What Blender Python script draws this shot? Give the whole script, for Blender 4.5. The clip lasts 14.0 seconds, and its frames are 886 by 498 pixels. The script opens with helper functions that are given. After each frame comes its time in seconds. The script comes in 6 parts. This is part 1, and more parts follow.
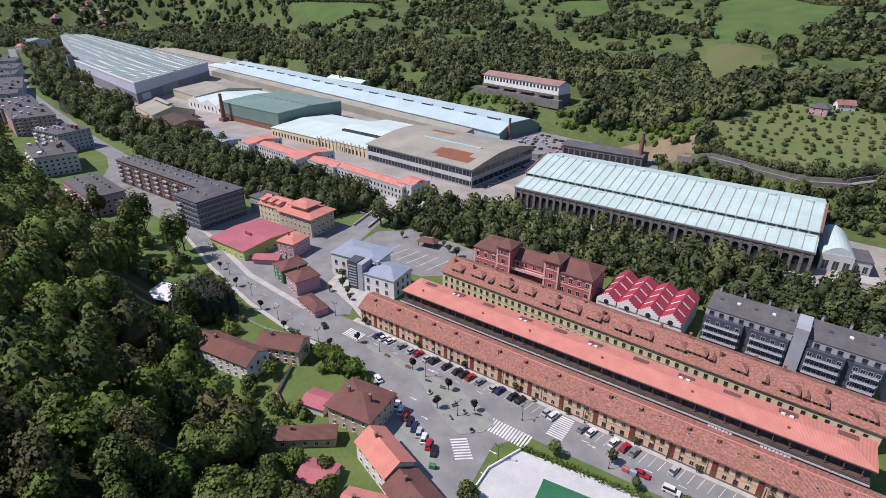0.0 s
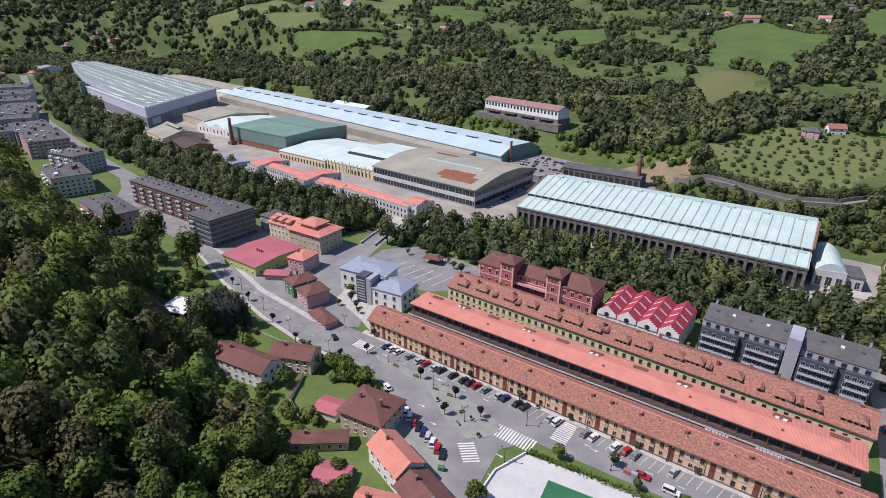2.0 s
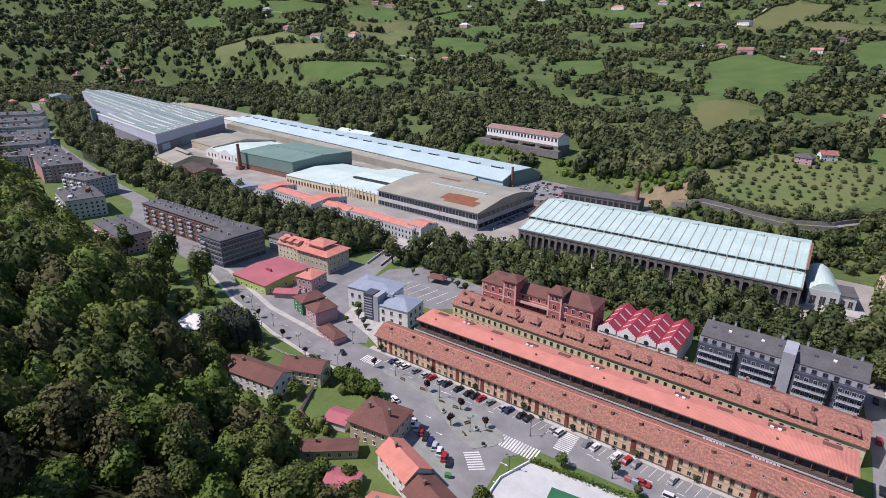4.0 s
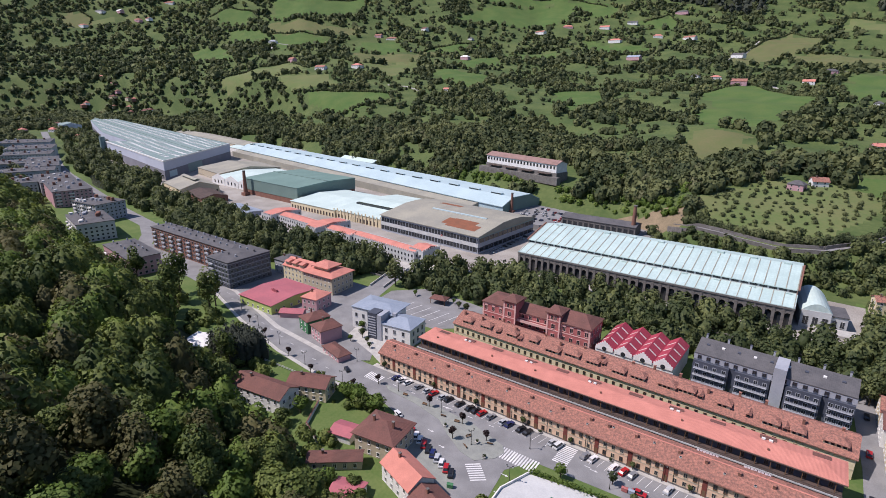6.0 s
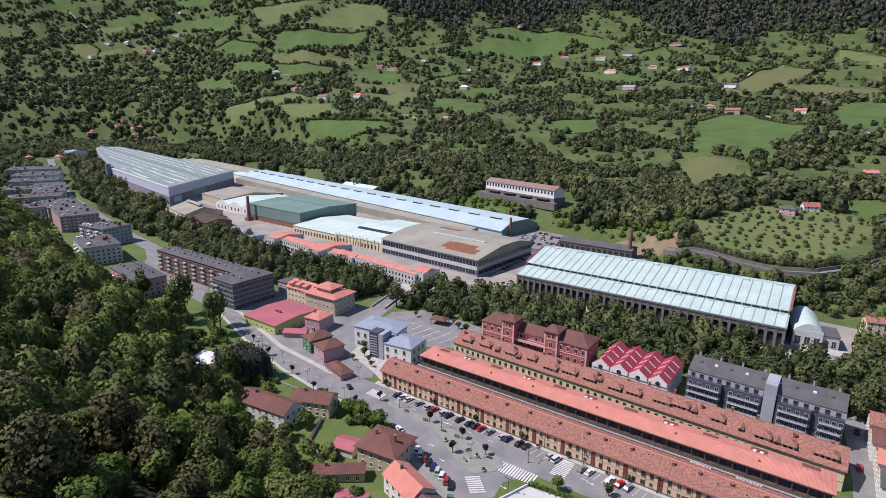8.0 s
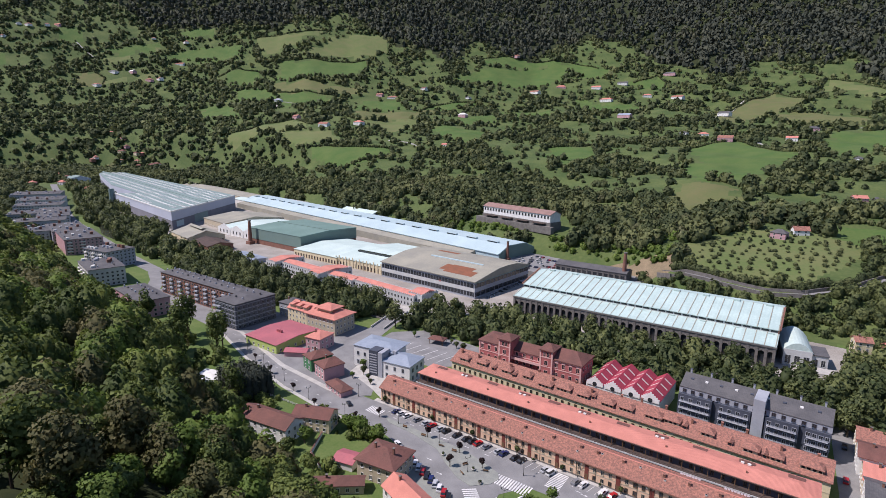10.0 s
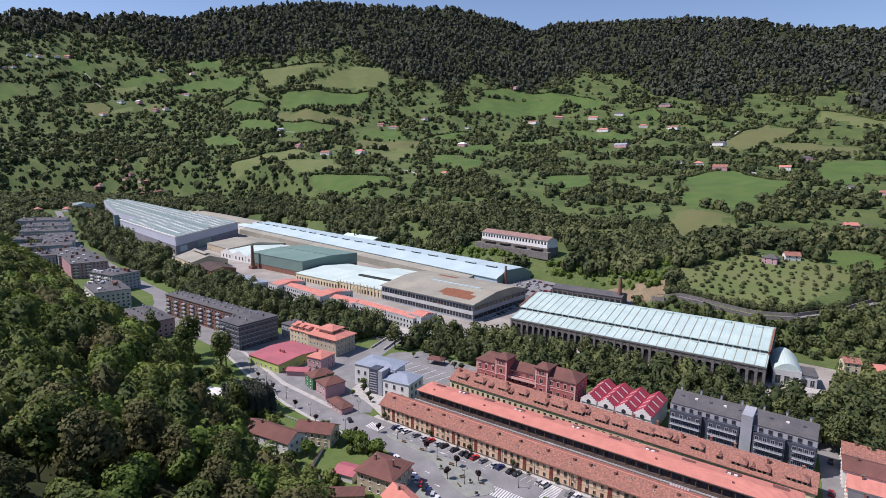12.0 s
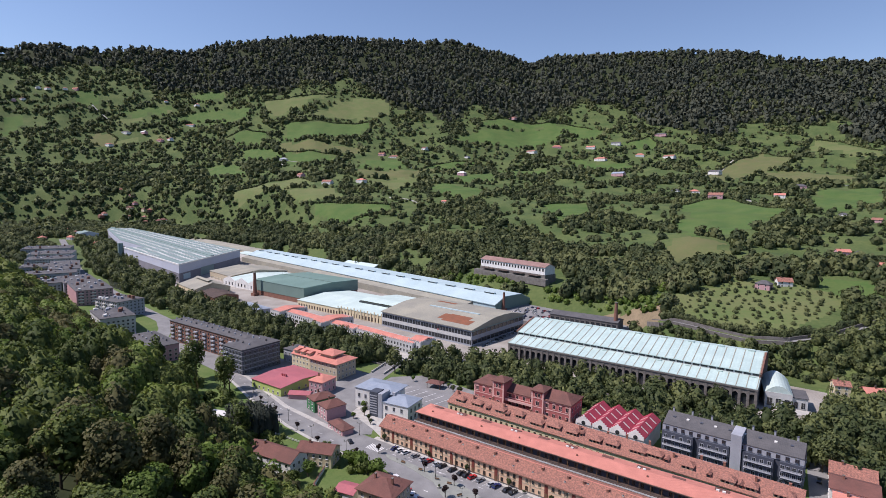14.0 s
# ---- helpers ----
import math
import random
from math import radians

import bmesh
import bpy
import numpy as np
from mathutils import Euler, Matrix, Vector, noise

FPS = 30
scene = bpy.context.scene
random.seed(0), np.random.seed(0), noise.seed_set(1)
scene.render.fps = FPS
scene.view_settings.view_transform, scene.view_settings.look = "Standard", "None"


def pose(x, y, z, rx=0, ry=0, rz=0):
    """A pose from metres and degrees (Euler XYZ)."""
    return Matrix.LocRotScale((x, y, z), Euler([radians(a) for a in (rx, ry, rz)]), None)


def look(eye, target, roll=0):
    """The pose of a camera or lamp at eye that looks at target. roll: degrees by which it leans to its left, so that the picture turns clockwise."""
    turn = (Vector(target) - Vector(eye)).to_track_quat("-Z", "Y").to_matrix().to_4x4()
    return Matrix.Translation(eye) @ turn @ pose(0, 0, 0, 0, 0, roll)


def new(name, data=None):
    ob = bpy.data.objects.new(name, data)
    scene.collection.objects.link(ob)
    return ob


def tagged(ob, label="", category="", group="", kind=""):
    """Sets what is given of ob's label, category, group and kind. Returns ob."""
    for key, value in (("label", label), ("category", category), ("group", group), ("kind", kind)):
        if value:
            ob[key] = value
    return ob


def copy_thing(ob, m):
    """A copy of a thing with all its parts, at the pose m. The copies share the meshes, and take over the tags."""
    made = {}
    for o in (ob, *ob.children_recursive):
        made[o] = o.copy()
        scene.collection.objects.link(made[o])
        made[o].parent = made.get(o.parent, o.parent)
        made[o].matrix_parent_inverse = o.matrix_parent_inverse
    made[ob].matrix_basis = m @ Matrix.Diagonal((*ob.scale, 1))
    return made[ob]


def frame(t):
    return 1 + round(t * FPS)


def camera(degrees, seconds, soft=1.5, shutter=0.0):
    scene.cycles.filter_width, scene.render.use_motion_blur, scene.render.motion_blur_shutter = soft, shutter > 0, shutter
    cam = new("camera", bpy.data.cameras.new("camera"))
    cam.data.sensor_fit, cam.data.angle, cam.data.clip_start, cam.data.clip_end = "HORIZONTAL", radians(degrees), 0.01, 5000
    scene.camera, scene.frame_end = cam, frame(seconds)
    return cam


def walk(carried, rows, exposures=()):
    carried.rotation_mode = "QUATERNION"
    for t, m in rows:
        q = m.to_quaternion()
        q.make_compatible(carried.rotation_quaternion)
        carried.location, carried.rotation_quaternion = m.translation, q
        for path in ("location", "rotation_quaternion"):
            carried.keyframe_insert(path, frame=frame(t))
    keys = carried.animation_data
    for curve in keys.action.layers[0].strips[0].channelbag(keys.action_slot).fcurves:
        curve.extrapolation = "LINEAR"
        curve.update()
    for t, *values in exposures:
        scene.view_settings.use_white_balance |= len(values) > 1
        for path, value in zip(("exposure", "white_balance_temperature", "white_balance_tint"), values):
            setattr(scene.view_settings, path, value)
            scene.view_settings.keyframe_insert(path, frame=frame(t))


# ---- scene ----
cam = camera(79.3, 14.0, soft=.8)
PATH = [
    (0.0, (115.40, -135.51, 118.43), (11.90, 11.49, 30.93), 0.4),
    (0.5, (116.27, -137.69, 118.34), (12.17, 10.11, 32.64), 0.4),
    (1.0, (117.44, -139.88, 118.56), (12.54, 8.42, 34.96), 0.3),
    (1.5, (118.07, -142.24, 118.40), (12.77, 6.96, 36.90), 0.4),
    (2.0, (118.99, -144.55, 118.58), (13.09, 5.45, 39.28), 0.4),
    (2.5, (119.76, -146.80, 118.71), (13.26, 3.90, 41.61), 0.4),
    (3.0, (120.66, -148.99, 118.56), (13.56, 2.51, 43.86), 0.5),
    (5.5, (126.07, -158.89, 118.25), (16.07, -4.09, 55.55), 0.5),
    (6.0, (127.32, -160.75, 117.99), (16.82, -5.25, 57.89), 0.6),
    (6.5, (128.47, -162.53, 118.00), (17.47, -6.43, 60.30), 0.6),
    (7.0, (129.86, -164.33, 117.64), (18.36, -7.73, 62.54), 0.6),
    (7.5, (130.99, -165.96, 117.64), (19.19, -8.76, 64.84), 0.6),
    (8.0, (132.04, -167.72, 117.43), (19.94, -9.92, 67.03), 0.6),
    (10.5, (139.06, -176.51, 116.48), (25.66, -16.31, 78.08), 0.7),
    (11.0, (140.78, -178.52, 116.08), (27.08, -18.02, 80.28), 0.7),
    (11.5, (142.26, -180.47, 116.11), (28.36, -19.47, 82.51), 0.7),
    (12.0, (144.13, -182.92, 115.50), (29.93, -21.62, 84.90), 0.8),
    (12.5, (145.69, -184.75, 115.46), (31.19, -23.15, 87.36), 0.8),
    (13.0, (147.74, -186.90, 115.53), (32.84, -25.10, 90.03), 0.8),
    (13.5, (149.30, -188.93, 115.45), (34.40, -26.93, 92.55), 0.7),
    (14.0, (150.97, -190.82, 115.75), (35.77, -28.52, 95.55), 0.7),
]
walk(cam, [(t, look(eye, target, roll)) for t, eye, target, roll in PATH], [(0, .03, 6450, 22), (14, .06, 6450, 22)])

# ---- light ----
world = bpy.data.worlds.new("sky")
scene.world = world
world.use_nodes = True
sky = world.node_tree.nodes.new("ShaderNodeTexSky")
sky.sky_type, sky.sun_disc = "NISHITA", False
sky.sun_elevation, sky.sun_rotation = radians(54), radians(228)
sky.air_density, sky.dust_density, sky.ozone_density = 1.0, 0.1, 3.0
sky_out = world.node_tree.nodes["Background"]
sky_out.inputs["Strength"].default_value = 0.125
world.node_tree.links.new(sky.outputs[0], sky_out.inputs[0])
sun = new("sun", bpy.data.lights.new("sun", "SUN"))
sun.data.energy, sun.data.angle, sun.data.color = 5.0, radians(0.6), (1, .95, .88)
sun.matrix_world = look((-75, -66, 140), (0, 0, 0))
scene.view_settings.exposure = 0.0


# ---- materials ----
def material(name, color, second=None, rough=.8, metal=0.0, grain=2.0, blotch=.15, bump=.3, island=0.0, each=0.0, stripe=None, spec=.3, mix=.5, thin_leaf=0.0):
    """A surface with grain and blotches (sizes in 1/metres). second: the other colour; island, each: variation per leaf and per
    object; thin_leaf: the share of light that thin leaves let through; stripe: (axis, metres, depth, tint) for sheet ribs, boards or tile courses."""
    m = bpy.data.materials.new(name)
    m.use_nodes = True
    nt = m.node_tree
    nodes, link = nt.nodes, nt.links.new
    out = nodes["Principled BSDF"]
    out.inputs["Roughness"].default_value, out.inputs["Metallic"].default_value = rough, metal
    out.inputs["Specular IOR Level"].default_value = spec
    at = nodes.new("ShaderNodeTexCoord")
    big, small = nodes.new("ShaderNodeTexNoise"), nodes.new("ShaderNodeTexNoise")
    big.inputs["Scale"].default_value, big.inputs["Detail"].default_value = blotch, 4
    small.inputs["Scale"].default_value, small.inputs["Detail"].default_value = grain, 3
    for n in (big, small):
        link(at.outputs["Object"], n.inputs["Vector"])
    second = second or tuple(c * .72 for c in color)
    add = nodes.new("ShaderNodeMath")
    add.operation, add.use_clamp = "MULTIPLY_ADD", False
    link(big.outputs["Fac"], add.inputs[0])
    add.inputs[1].default_value = 2.4
    half = nodes.new("ShaderNodeMath")
    half.operation = "MULTIPLY_ADD"
    link(small.outputs["Fac"], half.inputs[0])
    half.inputs[1].default_value, half.inputs[2].default_value = 1.6, -2.0 + mix
    link(half.outputs[0], add.inputs[2])
    fac, height_ = add.outputs[0], small.outputs["Fac"]

    def plus(a, b, k):
        n = nodes.new("ShaderNodeMath")
        n.operation = "MULTIPLY_ADD"
        link(b, n.inputs[0])
        n.inputs[1].default_value = k
        link(a, n.inputs[2])
        return n.outputs[0]
    if island:
        fac = plus(fac, nodes.new("ShaderNodeNewGeometry").outputs["Random Per Island"], island)
    if each:
        fac = plus(fac, nodes.new("ShaderNodeObjectInfo").outputs["Random"], each)
    if stripe:
        axis, metres, depth, tint = stripe
        wave = nodes.new("ShaderNodeTexWave")
        wave.bands_direction, wave.wave_profile = axis, "SIN"
        wave.inputs["Scale"].default_value = math.pi * 2 / 20 / metres
        wave.inputs["Distortion"].default_value = .15
        link(at.outputs["Object"], wave.inputs["Vector"])
        fac = plus(fac, wave.outputs["Fac"], tint)
        height_ = plus(height_, wave.outputs["Fac"], depth)
    blend = nodes.new("ShaderNodeMix")
    blend.data_type = "RGBA"
    link(fac, blend.inputs[0])
    blend.inputs[6].default_value, blend.inputs[7].default_value = (*color, 1), (*second, 1)
    link(blend.outputs[2], out.inputs["Base Color"])
    if bump:
        b = nodes.new("ShaderNodeBump")
        b.inputs["Strength"].default_value, b.inputs["Distance"].default_value = bump, .1
        link(height_, b.inputs["Height"])
        link(b.outputs[0], out.inputs["Normal"])
    if thin_leaf:
        thin, both = nodes.new("ShaderNodeBsdfTranslucent"), nodes.new("ShaderNodeMixShader")
        link(blend.outputs[2], thin.inputs["Color"])
        both.inputs[0].default_value = thin_leaf
        link(out.outputs[0], both.inputs[1])
        link(thin.outputs[0], both.inputs[2])
        link(both.outputs[0], nodes["Material Output"].inputs["Surface"])
    return m


ASPHALT = material("asphalt", (.17, .17, .172), (.25, .25, .25), .9, grain=6, blotch=.12)
PAVING = material("paving", (.46, .45, .42), (.34, .33, .31), .9, grain=3, blotch=.3)
YARD = material("yard_concrete", (.36, .34, .31), (.24, .22, .195), .95, grain=1.2, blotch=.05)
PAINT = material("road_paint", (.72, .72, .7), (.5, .5, .5), .7, grain=4)
ISLAND = material("grey_green_paving", (.27, .285, .255), (.21, .22, .205), .92, grain=3, blotch=.3)
LAWN = material("lawn", (.072, .125, .03), (.12, .16, .05), .95, grain=.9, blotch=.1, bump=.6)
HILL = material("hill_grass", (.05, .085, .024), (.10, .13, .042), .95, grain=.3, blotch=.02, bump=.8)
MEADOW = material("meadow_green", (.056, .112, .026), (.09, .135, .036), .95, grain=.35, blotch=.03, bump=.6)
PASTURE = material("meadow_pale", (.10, .14, .044), (.14, .152, .06), .95, grain=.35, blotch=.03, bump=.6)
HAY = material("meadow_brown", (.135, .132, .055), (.10, .125, .042), .95, grain=.4, blotch=.03, bump=.6)
SOIL = material("bare_soil", (.25, .19, .12), (.16, .13, .08), .95, grain=1, blotch=.1)
# Wood floor, darkened in colour for the shade between the crowns.
SHADED_FLOOR = material("shaded_wood_floor", (.02, .03, .01), (.035, .045, .015), .95, grain=1, blotch=.1, bump=.6)
WATER = material("river_water", (.03, .04, .03), (.05, .055, .04), .12, grain=1, bump=.15, spec=.5)
TURF = material("pitch_turf", (.02, .12, .055), (.03, .15, .07), .85, grain=3)
TILE_OLD = material("old_clay_tiles", (.47, .205, .15), (.20, .105, .085), .9, grain=5, blotch=1.5, bump=.9, stripe=("X", .25, .5, .25))
TILE_NEW = material("orange_clay_tiles", (.585, .235, .185), (.48, .19, .15), .85, grain=4, blotch=.25, bump=.6, stripe=("X", .3, .5, .2))
TILE_DARK = material("brown_clay_tiles", (.19, .085, .07), (.13, .065, .055), .85, grain=2, blotch=.2, bump=.7, stripe=("X", .3, .5, .2))
TILE_PINK = material("pink_roof_sheet", (.43, .13, .15), (.34, .11, .13), .7, grain=1, blotch=.12, stripe=("X", .35, .4, .15))
TILE_FADED = material("faded_tiles", (.30, .19, .17), (.22, .14, .12), .9, grain=2, blotch=.2, bump=.7)
LEAF_OLIVE = material("leaves_olive", (.075, .08, .028), (.21, .19, .085), .75, grain=.4, blotch=.06, bump=0, island=.6, mix=-.15, thin_leaf=.3)
CRIMSON = material("crimson_roof_sheet", (.39, .052, .08), (.30, .042, .065), .55, grain=1, blotch=.2, stripe=("Y", .4, .4, .15))
CREAM_SHEET = material("cream_roof_sheet", (.62, .56, .52), (.5, .46, .43), .6)
SLATE = material("dark_slate", (.075, .075, .08), (.115, .112, .115), .75, grain=1.5, blotch=.2, stripe=("X", .6, .4, .15))
BLUEROOF = material("blue_grey_zinc", (.29, .335, .40), (.23, .275, .34), .55, grain=1, blotch=.2, stripe=("X", .6, .5, .2), spec=.4)
PALE_SHEET = material("pale_green_sheet", (.47, .60, .57), (.38, .50, .48), .65, grain=.9, blotch=.08, stripe=("X", 2.6, .15, .25))
SKY_SHEET = material("pale_blue_sheet", (.42, .535, .56), (.35, .46, .49), .65, grain=.6, blotch=.05, stripe=("X", 3.0, .2, .15))
MINT_SHEET = material("mint_sheet", (.55, .66, .62), (.45, .56, .53), .65, grain=.8, blotch=.07, stripe=("X", 2.2, .3, .25))
BEIGE_SHEET = material("beige_fibre_cement", (.34, .325, .26), (.25, .245, .21), .9, grain=.9, blotch=.06, stripe=("X", 1.1, .3, .2))
RUST_SHEET = material("rusty_sheet", (.27, .10, .055), (.19, .085, .05), .9, grain=1.4, blotch=.2, stripe=("X", 1.1, .3, .3))
GREEN_SHEET = material("green_roof_sheet", (.17, .265, .235), (.135, .22, .195), .7, grain=.7, blotch=.05, stripe=("X", 2.4, .35, .3))
GREEN_WALL = material("green_wall_sheet", (.16, .235, .21), (.14, .21, .19), .7, grain=.6, blotch=.05, stripe=("X", .9, .3, .1))
GREY_ROOF = material("grey_green_sheet", (.22, .29, .28), (.18, .25, .24), .7, grain=.6, blotch=.04, stripe=("X", 3, .2, .1))
LILAC_WALL = material("lilac_white_cladding", (.47, .50, .58), (.42, .45, .53), .7, grain=.6, blotch=.04)
STONE_GREY = material("grey_blockwork", (.21, .21, .24), (.17, .17, .195), .9, grain=1, blotch=.1)
WHITE = material("white_render", (.72, .72, .70), (.6, .6, .58), .85, grain=2, blotch=.25)
OFFICE = material("pale_grey_stone", (.52, .53, .52), (.43, .44, .44), .88, grain=2, blotch=.2)
CREAM = material("cream_render", (.66, .57, .38), (.55, .47, .32), .88, grain=2, blotch=.25)
PEACH = material("peach_render", (.72, .50, .35), (.58, .40, .28), .88, grain=2, blotch=.3)
SAND = material("sand_render", (.50, .43, .31), (.40, .35, .27), .88, grain=2, blotch=.3)
ROSE = material("rose_render", (.50, .30, .32), (.43, .26, .28), .88, grain=2, blotch=.3)
LIME = material("lime_render", (.42, .52, .16), (.36, .45, .15), .88, grain=2, blotch=.3)
GREENR = material("green_render", (.06, .20, .09), (.05, .16, .08), .88, grain=2, blotch=.3)
REDWALL = material("red_brick", (.42, .14, .135), (.32, .11, .105), .9, grain=4, blotch=.4)
PINKTRIM = material("pink_trim", (.66, .42, .38), (.56, .36, .33), .85)
BRICK = material("brown_brick", (.24, .12, .085), (.18, .09, .07), .9, grain=4, blotch=.3)
DARKSTONE = material("sooty_stone", (.12, .11, .105), (.19, .18, .165), .92, grain=1.4, blotch=.3)
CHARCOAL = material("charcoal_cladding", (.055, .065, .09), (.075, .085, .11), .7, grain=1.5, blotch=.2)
SILVER = material("silver_grey_cladding", (.36, .38, .42), (.30, .32, .36), .7, grain=1.5, blotch=.2)
# Brown boards, with the shade under roofs put into the colour.
SHADOWED = material("shaded_wood_boards", (.06, .045, .04), (.10, .07, .06), .9, grain=2, blotch=.3)
DOOR = material("red_brown_door", (.20, .05, .04), (.15, .045, .035), .7, grain=3)
GLASS = material("window_glass", (.018, .022, .028), (.03, .035, .04), .12, grain=1, bump=0, spec=.6)
METAL = material("dark_metal", (.05, .055, .05), (.08, .08, .075), .55, metal=.6)
LAMPGLASS = material("lamp_glass", (.6, .6, .55), (.5, .5, .46), .3)
WOOD = material("wood", (.17, .10, .055), (.12, .075, .045), .85)
RUBBER = material("rubber", (.015, .015, .015), (.03, .03, .03), .9)
BARK = material("bark", (.09, .07, .05), (.06, .045, .035), .95, grain=4, bump=.8)
LINEN = material("linen", (.75, .72, .74), (.6, .55, .6), .9)
LEAF_WOOD = material("leaves_wood", (.048, .078, .018), (.19, .235, .058), .7, grain=.4, blotch=.06, bump=0, island=.6, each=.5, mix=-.12, thin_leaf=.3)
LEAF_RIVER = material("leaves_river", (.05, .072, .026), (.19, .215, .078), .7, grain=.4, blotch=.06, bump=0, island=.6, each=.6, mix=-.25, thin_leaf=.3)
LEAF_LIGHT = material("leaves_light", (.09, .15, .025), (.20, .27, .06), .7, grain=.8, blotch=.06, bump=0, island=.5, each=.4, mix=-.3, thin_leaf=.3)
LEAF_FAR = material("leaves_far", (.049, .07, .03), (.175, .195, .08), .8, grain=.08, blotch=.015, bump=0, island=.55, mix=.06, thin_leaf=.3)
LEAF_BLOOM = material("leaves_bloom", (.10, .11, .05), (.26, .26, .14), .8, grain=.3, blotch=.05, bump=0, island=.6, mix=-.3, thin_leaf=.3)
LEAF_PINE = material("needles_dark", (.042, .052, .040), (.095, .102, .066), .9, grain=.05, blotch=.008, bump=0, island=.4, mix=.05, thin_leaf=.15)
LEAF_PLUM = material("leaves_plum", (.03, .018, .018), (.055, .03, .028), .8, bump=0, island=.5, mix=-.3, thin_leaf=.3)



# ---- the lie of the land ----
HUB = (130.0, -160.0)
EDGE_AZ = (-180, -100, -75, -68, -60, -45, -30, -22, -15, -10, 0, 10, 30, 90, 180)
EDGE_R = (900, 1500, 1600, 1480, 1250, 760, 540, 490, 455, 388, 382, 386, 420, 900, 900)
RIDGE_AZ = (-180, -90, -74.5, -72.7, -70.9, -70, -66.6, -63, -60.7, -57.7, -53.5, -48.6, -40.6, -34.7, -31.2, -28.8, -26.2, -24.5, -17.6, -12.4, -8, -3.1, 3.2, 30, 180)
RIDGE_T = (.154, .18, .195, .206, .215, .210, .22, .229, .226, .246, .263, .275, .274, .276, .264, .251, .233, .244, .247, .243, .235, .213, .195, .184, .154)
PINE_AZ = (-90, -75, -70, -63, -58, -48, -42, -39, -35, -31, -23, -17, -10, 5, 30)
PINE_S = (.93, .93, .90, .80, .73, .70, .68, .60, .50, .60, .66, .60, .55, .53, .53)


def wobble(x, y):
    return (np.sin(x / 61 + 1.3 * np.sin(y / 83)) + np.sin(y / 47 + 1.7 * np.sin(x / 71 + 2))
            + .6 * np.sin((x + y) / 23 + 1.1 * np.sin((x - y) / 31)))


def river_y(x):
    return np.interp(x, (-1400, -900, -550, -330, -180, -80, 0, 120, 300), (330, 215, 108, 84, 84, 84, 103, 105, 100))


def wood_edge(x):
    return np.interp(x, (-1200, -600, -470, -350, -190, -105, -60, -20, 30, 60, 120, 300),
                     (130, 30, 16, -8, -32, -42, -56, -70, -82, -84, -100, -120))


def height(x, y):
    """Height of the ground: a flat valley floor with a river, a wooded bank on one side and a long hill on the other."""
    x, y = np.asarray(x, float), np.asarray(y, float)
    dx, dy = x - HUB[0], y - HUB[1]
    r, az = np.hypot(dx, dy), np.degrees(np.arctan2(dx, dy))
    edge, top = np.interp(az, EDGE_AZ, EDGE_R), np.interp(az, RIDGE_AZ, RIDGE_T)
    u, mid = r - edge, np.maximum(1350, edge + 450)
    foot = np.interp(u, (-25, 0, 25, 80, 200, 330), (0, 4, 17, 27, 41, 49)) * np.clip((2000 - edge) / 1300, .35, 1)
    v = np.clip((u - 330) / np.maximum(mid - edge - 330, 60), 0, 1)
    low = foot + (116 - foot) * v
    s = np.clip((r - mid) / (3200 - mid), 0, 3)
    high = 116 + r * top * np.interp(s, (0, .3, .52, .7, 1, 1.6), (0, .22, .47, .7, 1, .45))
    far = np.where(r < mid, low, high) + np.clip(u / 250, 0, 1) * 3.0 * wobble(x, y)
    e = wood_edge(x) - y
    bank = np.interp(e, (0, 30, 70, 400, 900), (0, 29, 48, 150, 260)) + np.clip(e / 40, 0, 1) * 1.5 * wobble(x * 2, y * 2)
    bed = np.clip((9 - np.abs(y - river_y(x))) / 4, 0, 1) * np.where((x > -1300) & (x < 500), 4.0, 0)
    return np.where((e > 0) & (bank > 0), np.maximum(bank, 0), np.where(u > -25, np.maximum(far, 0), 0) - bed)


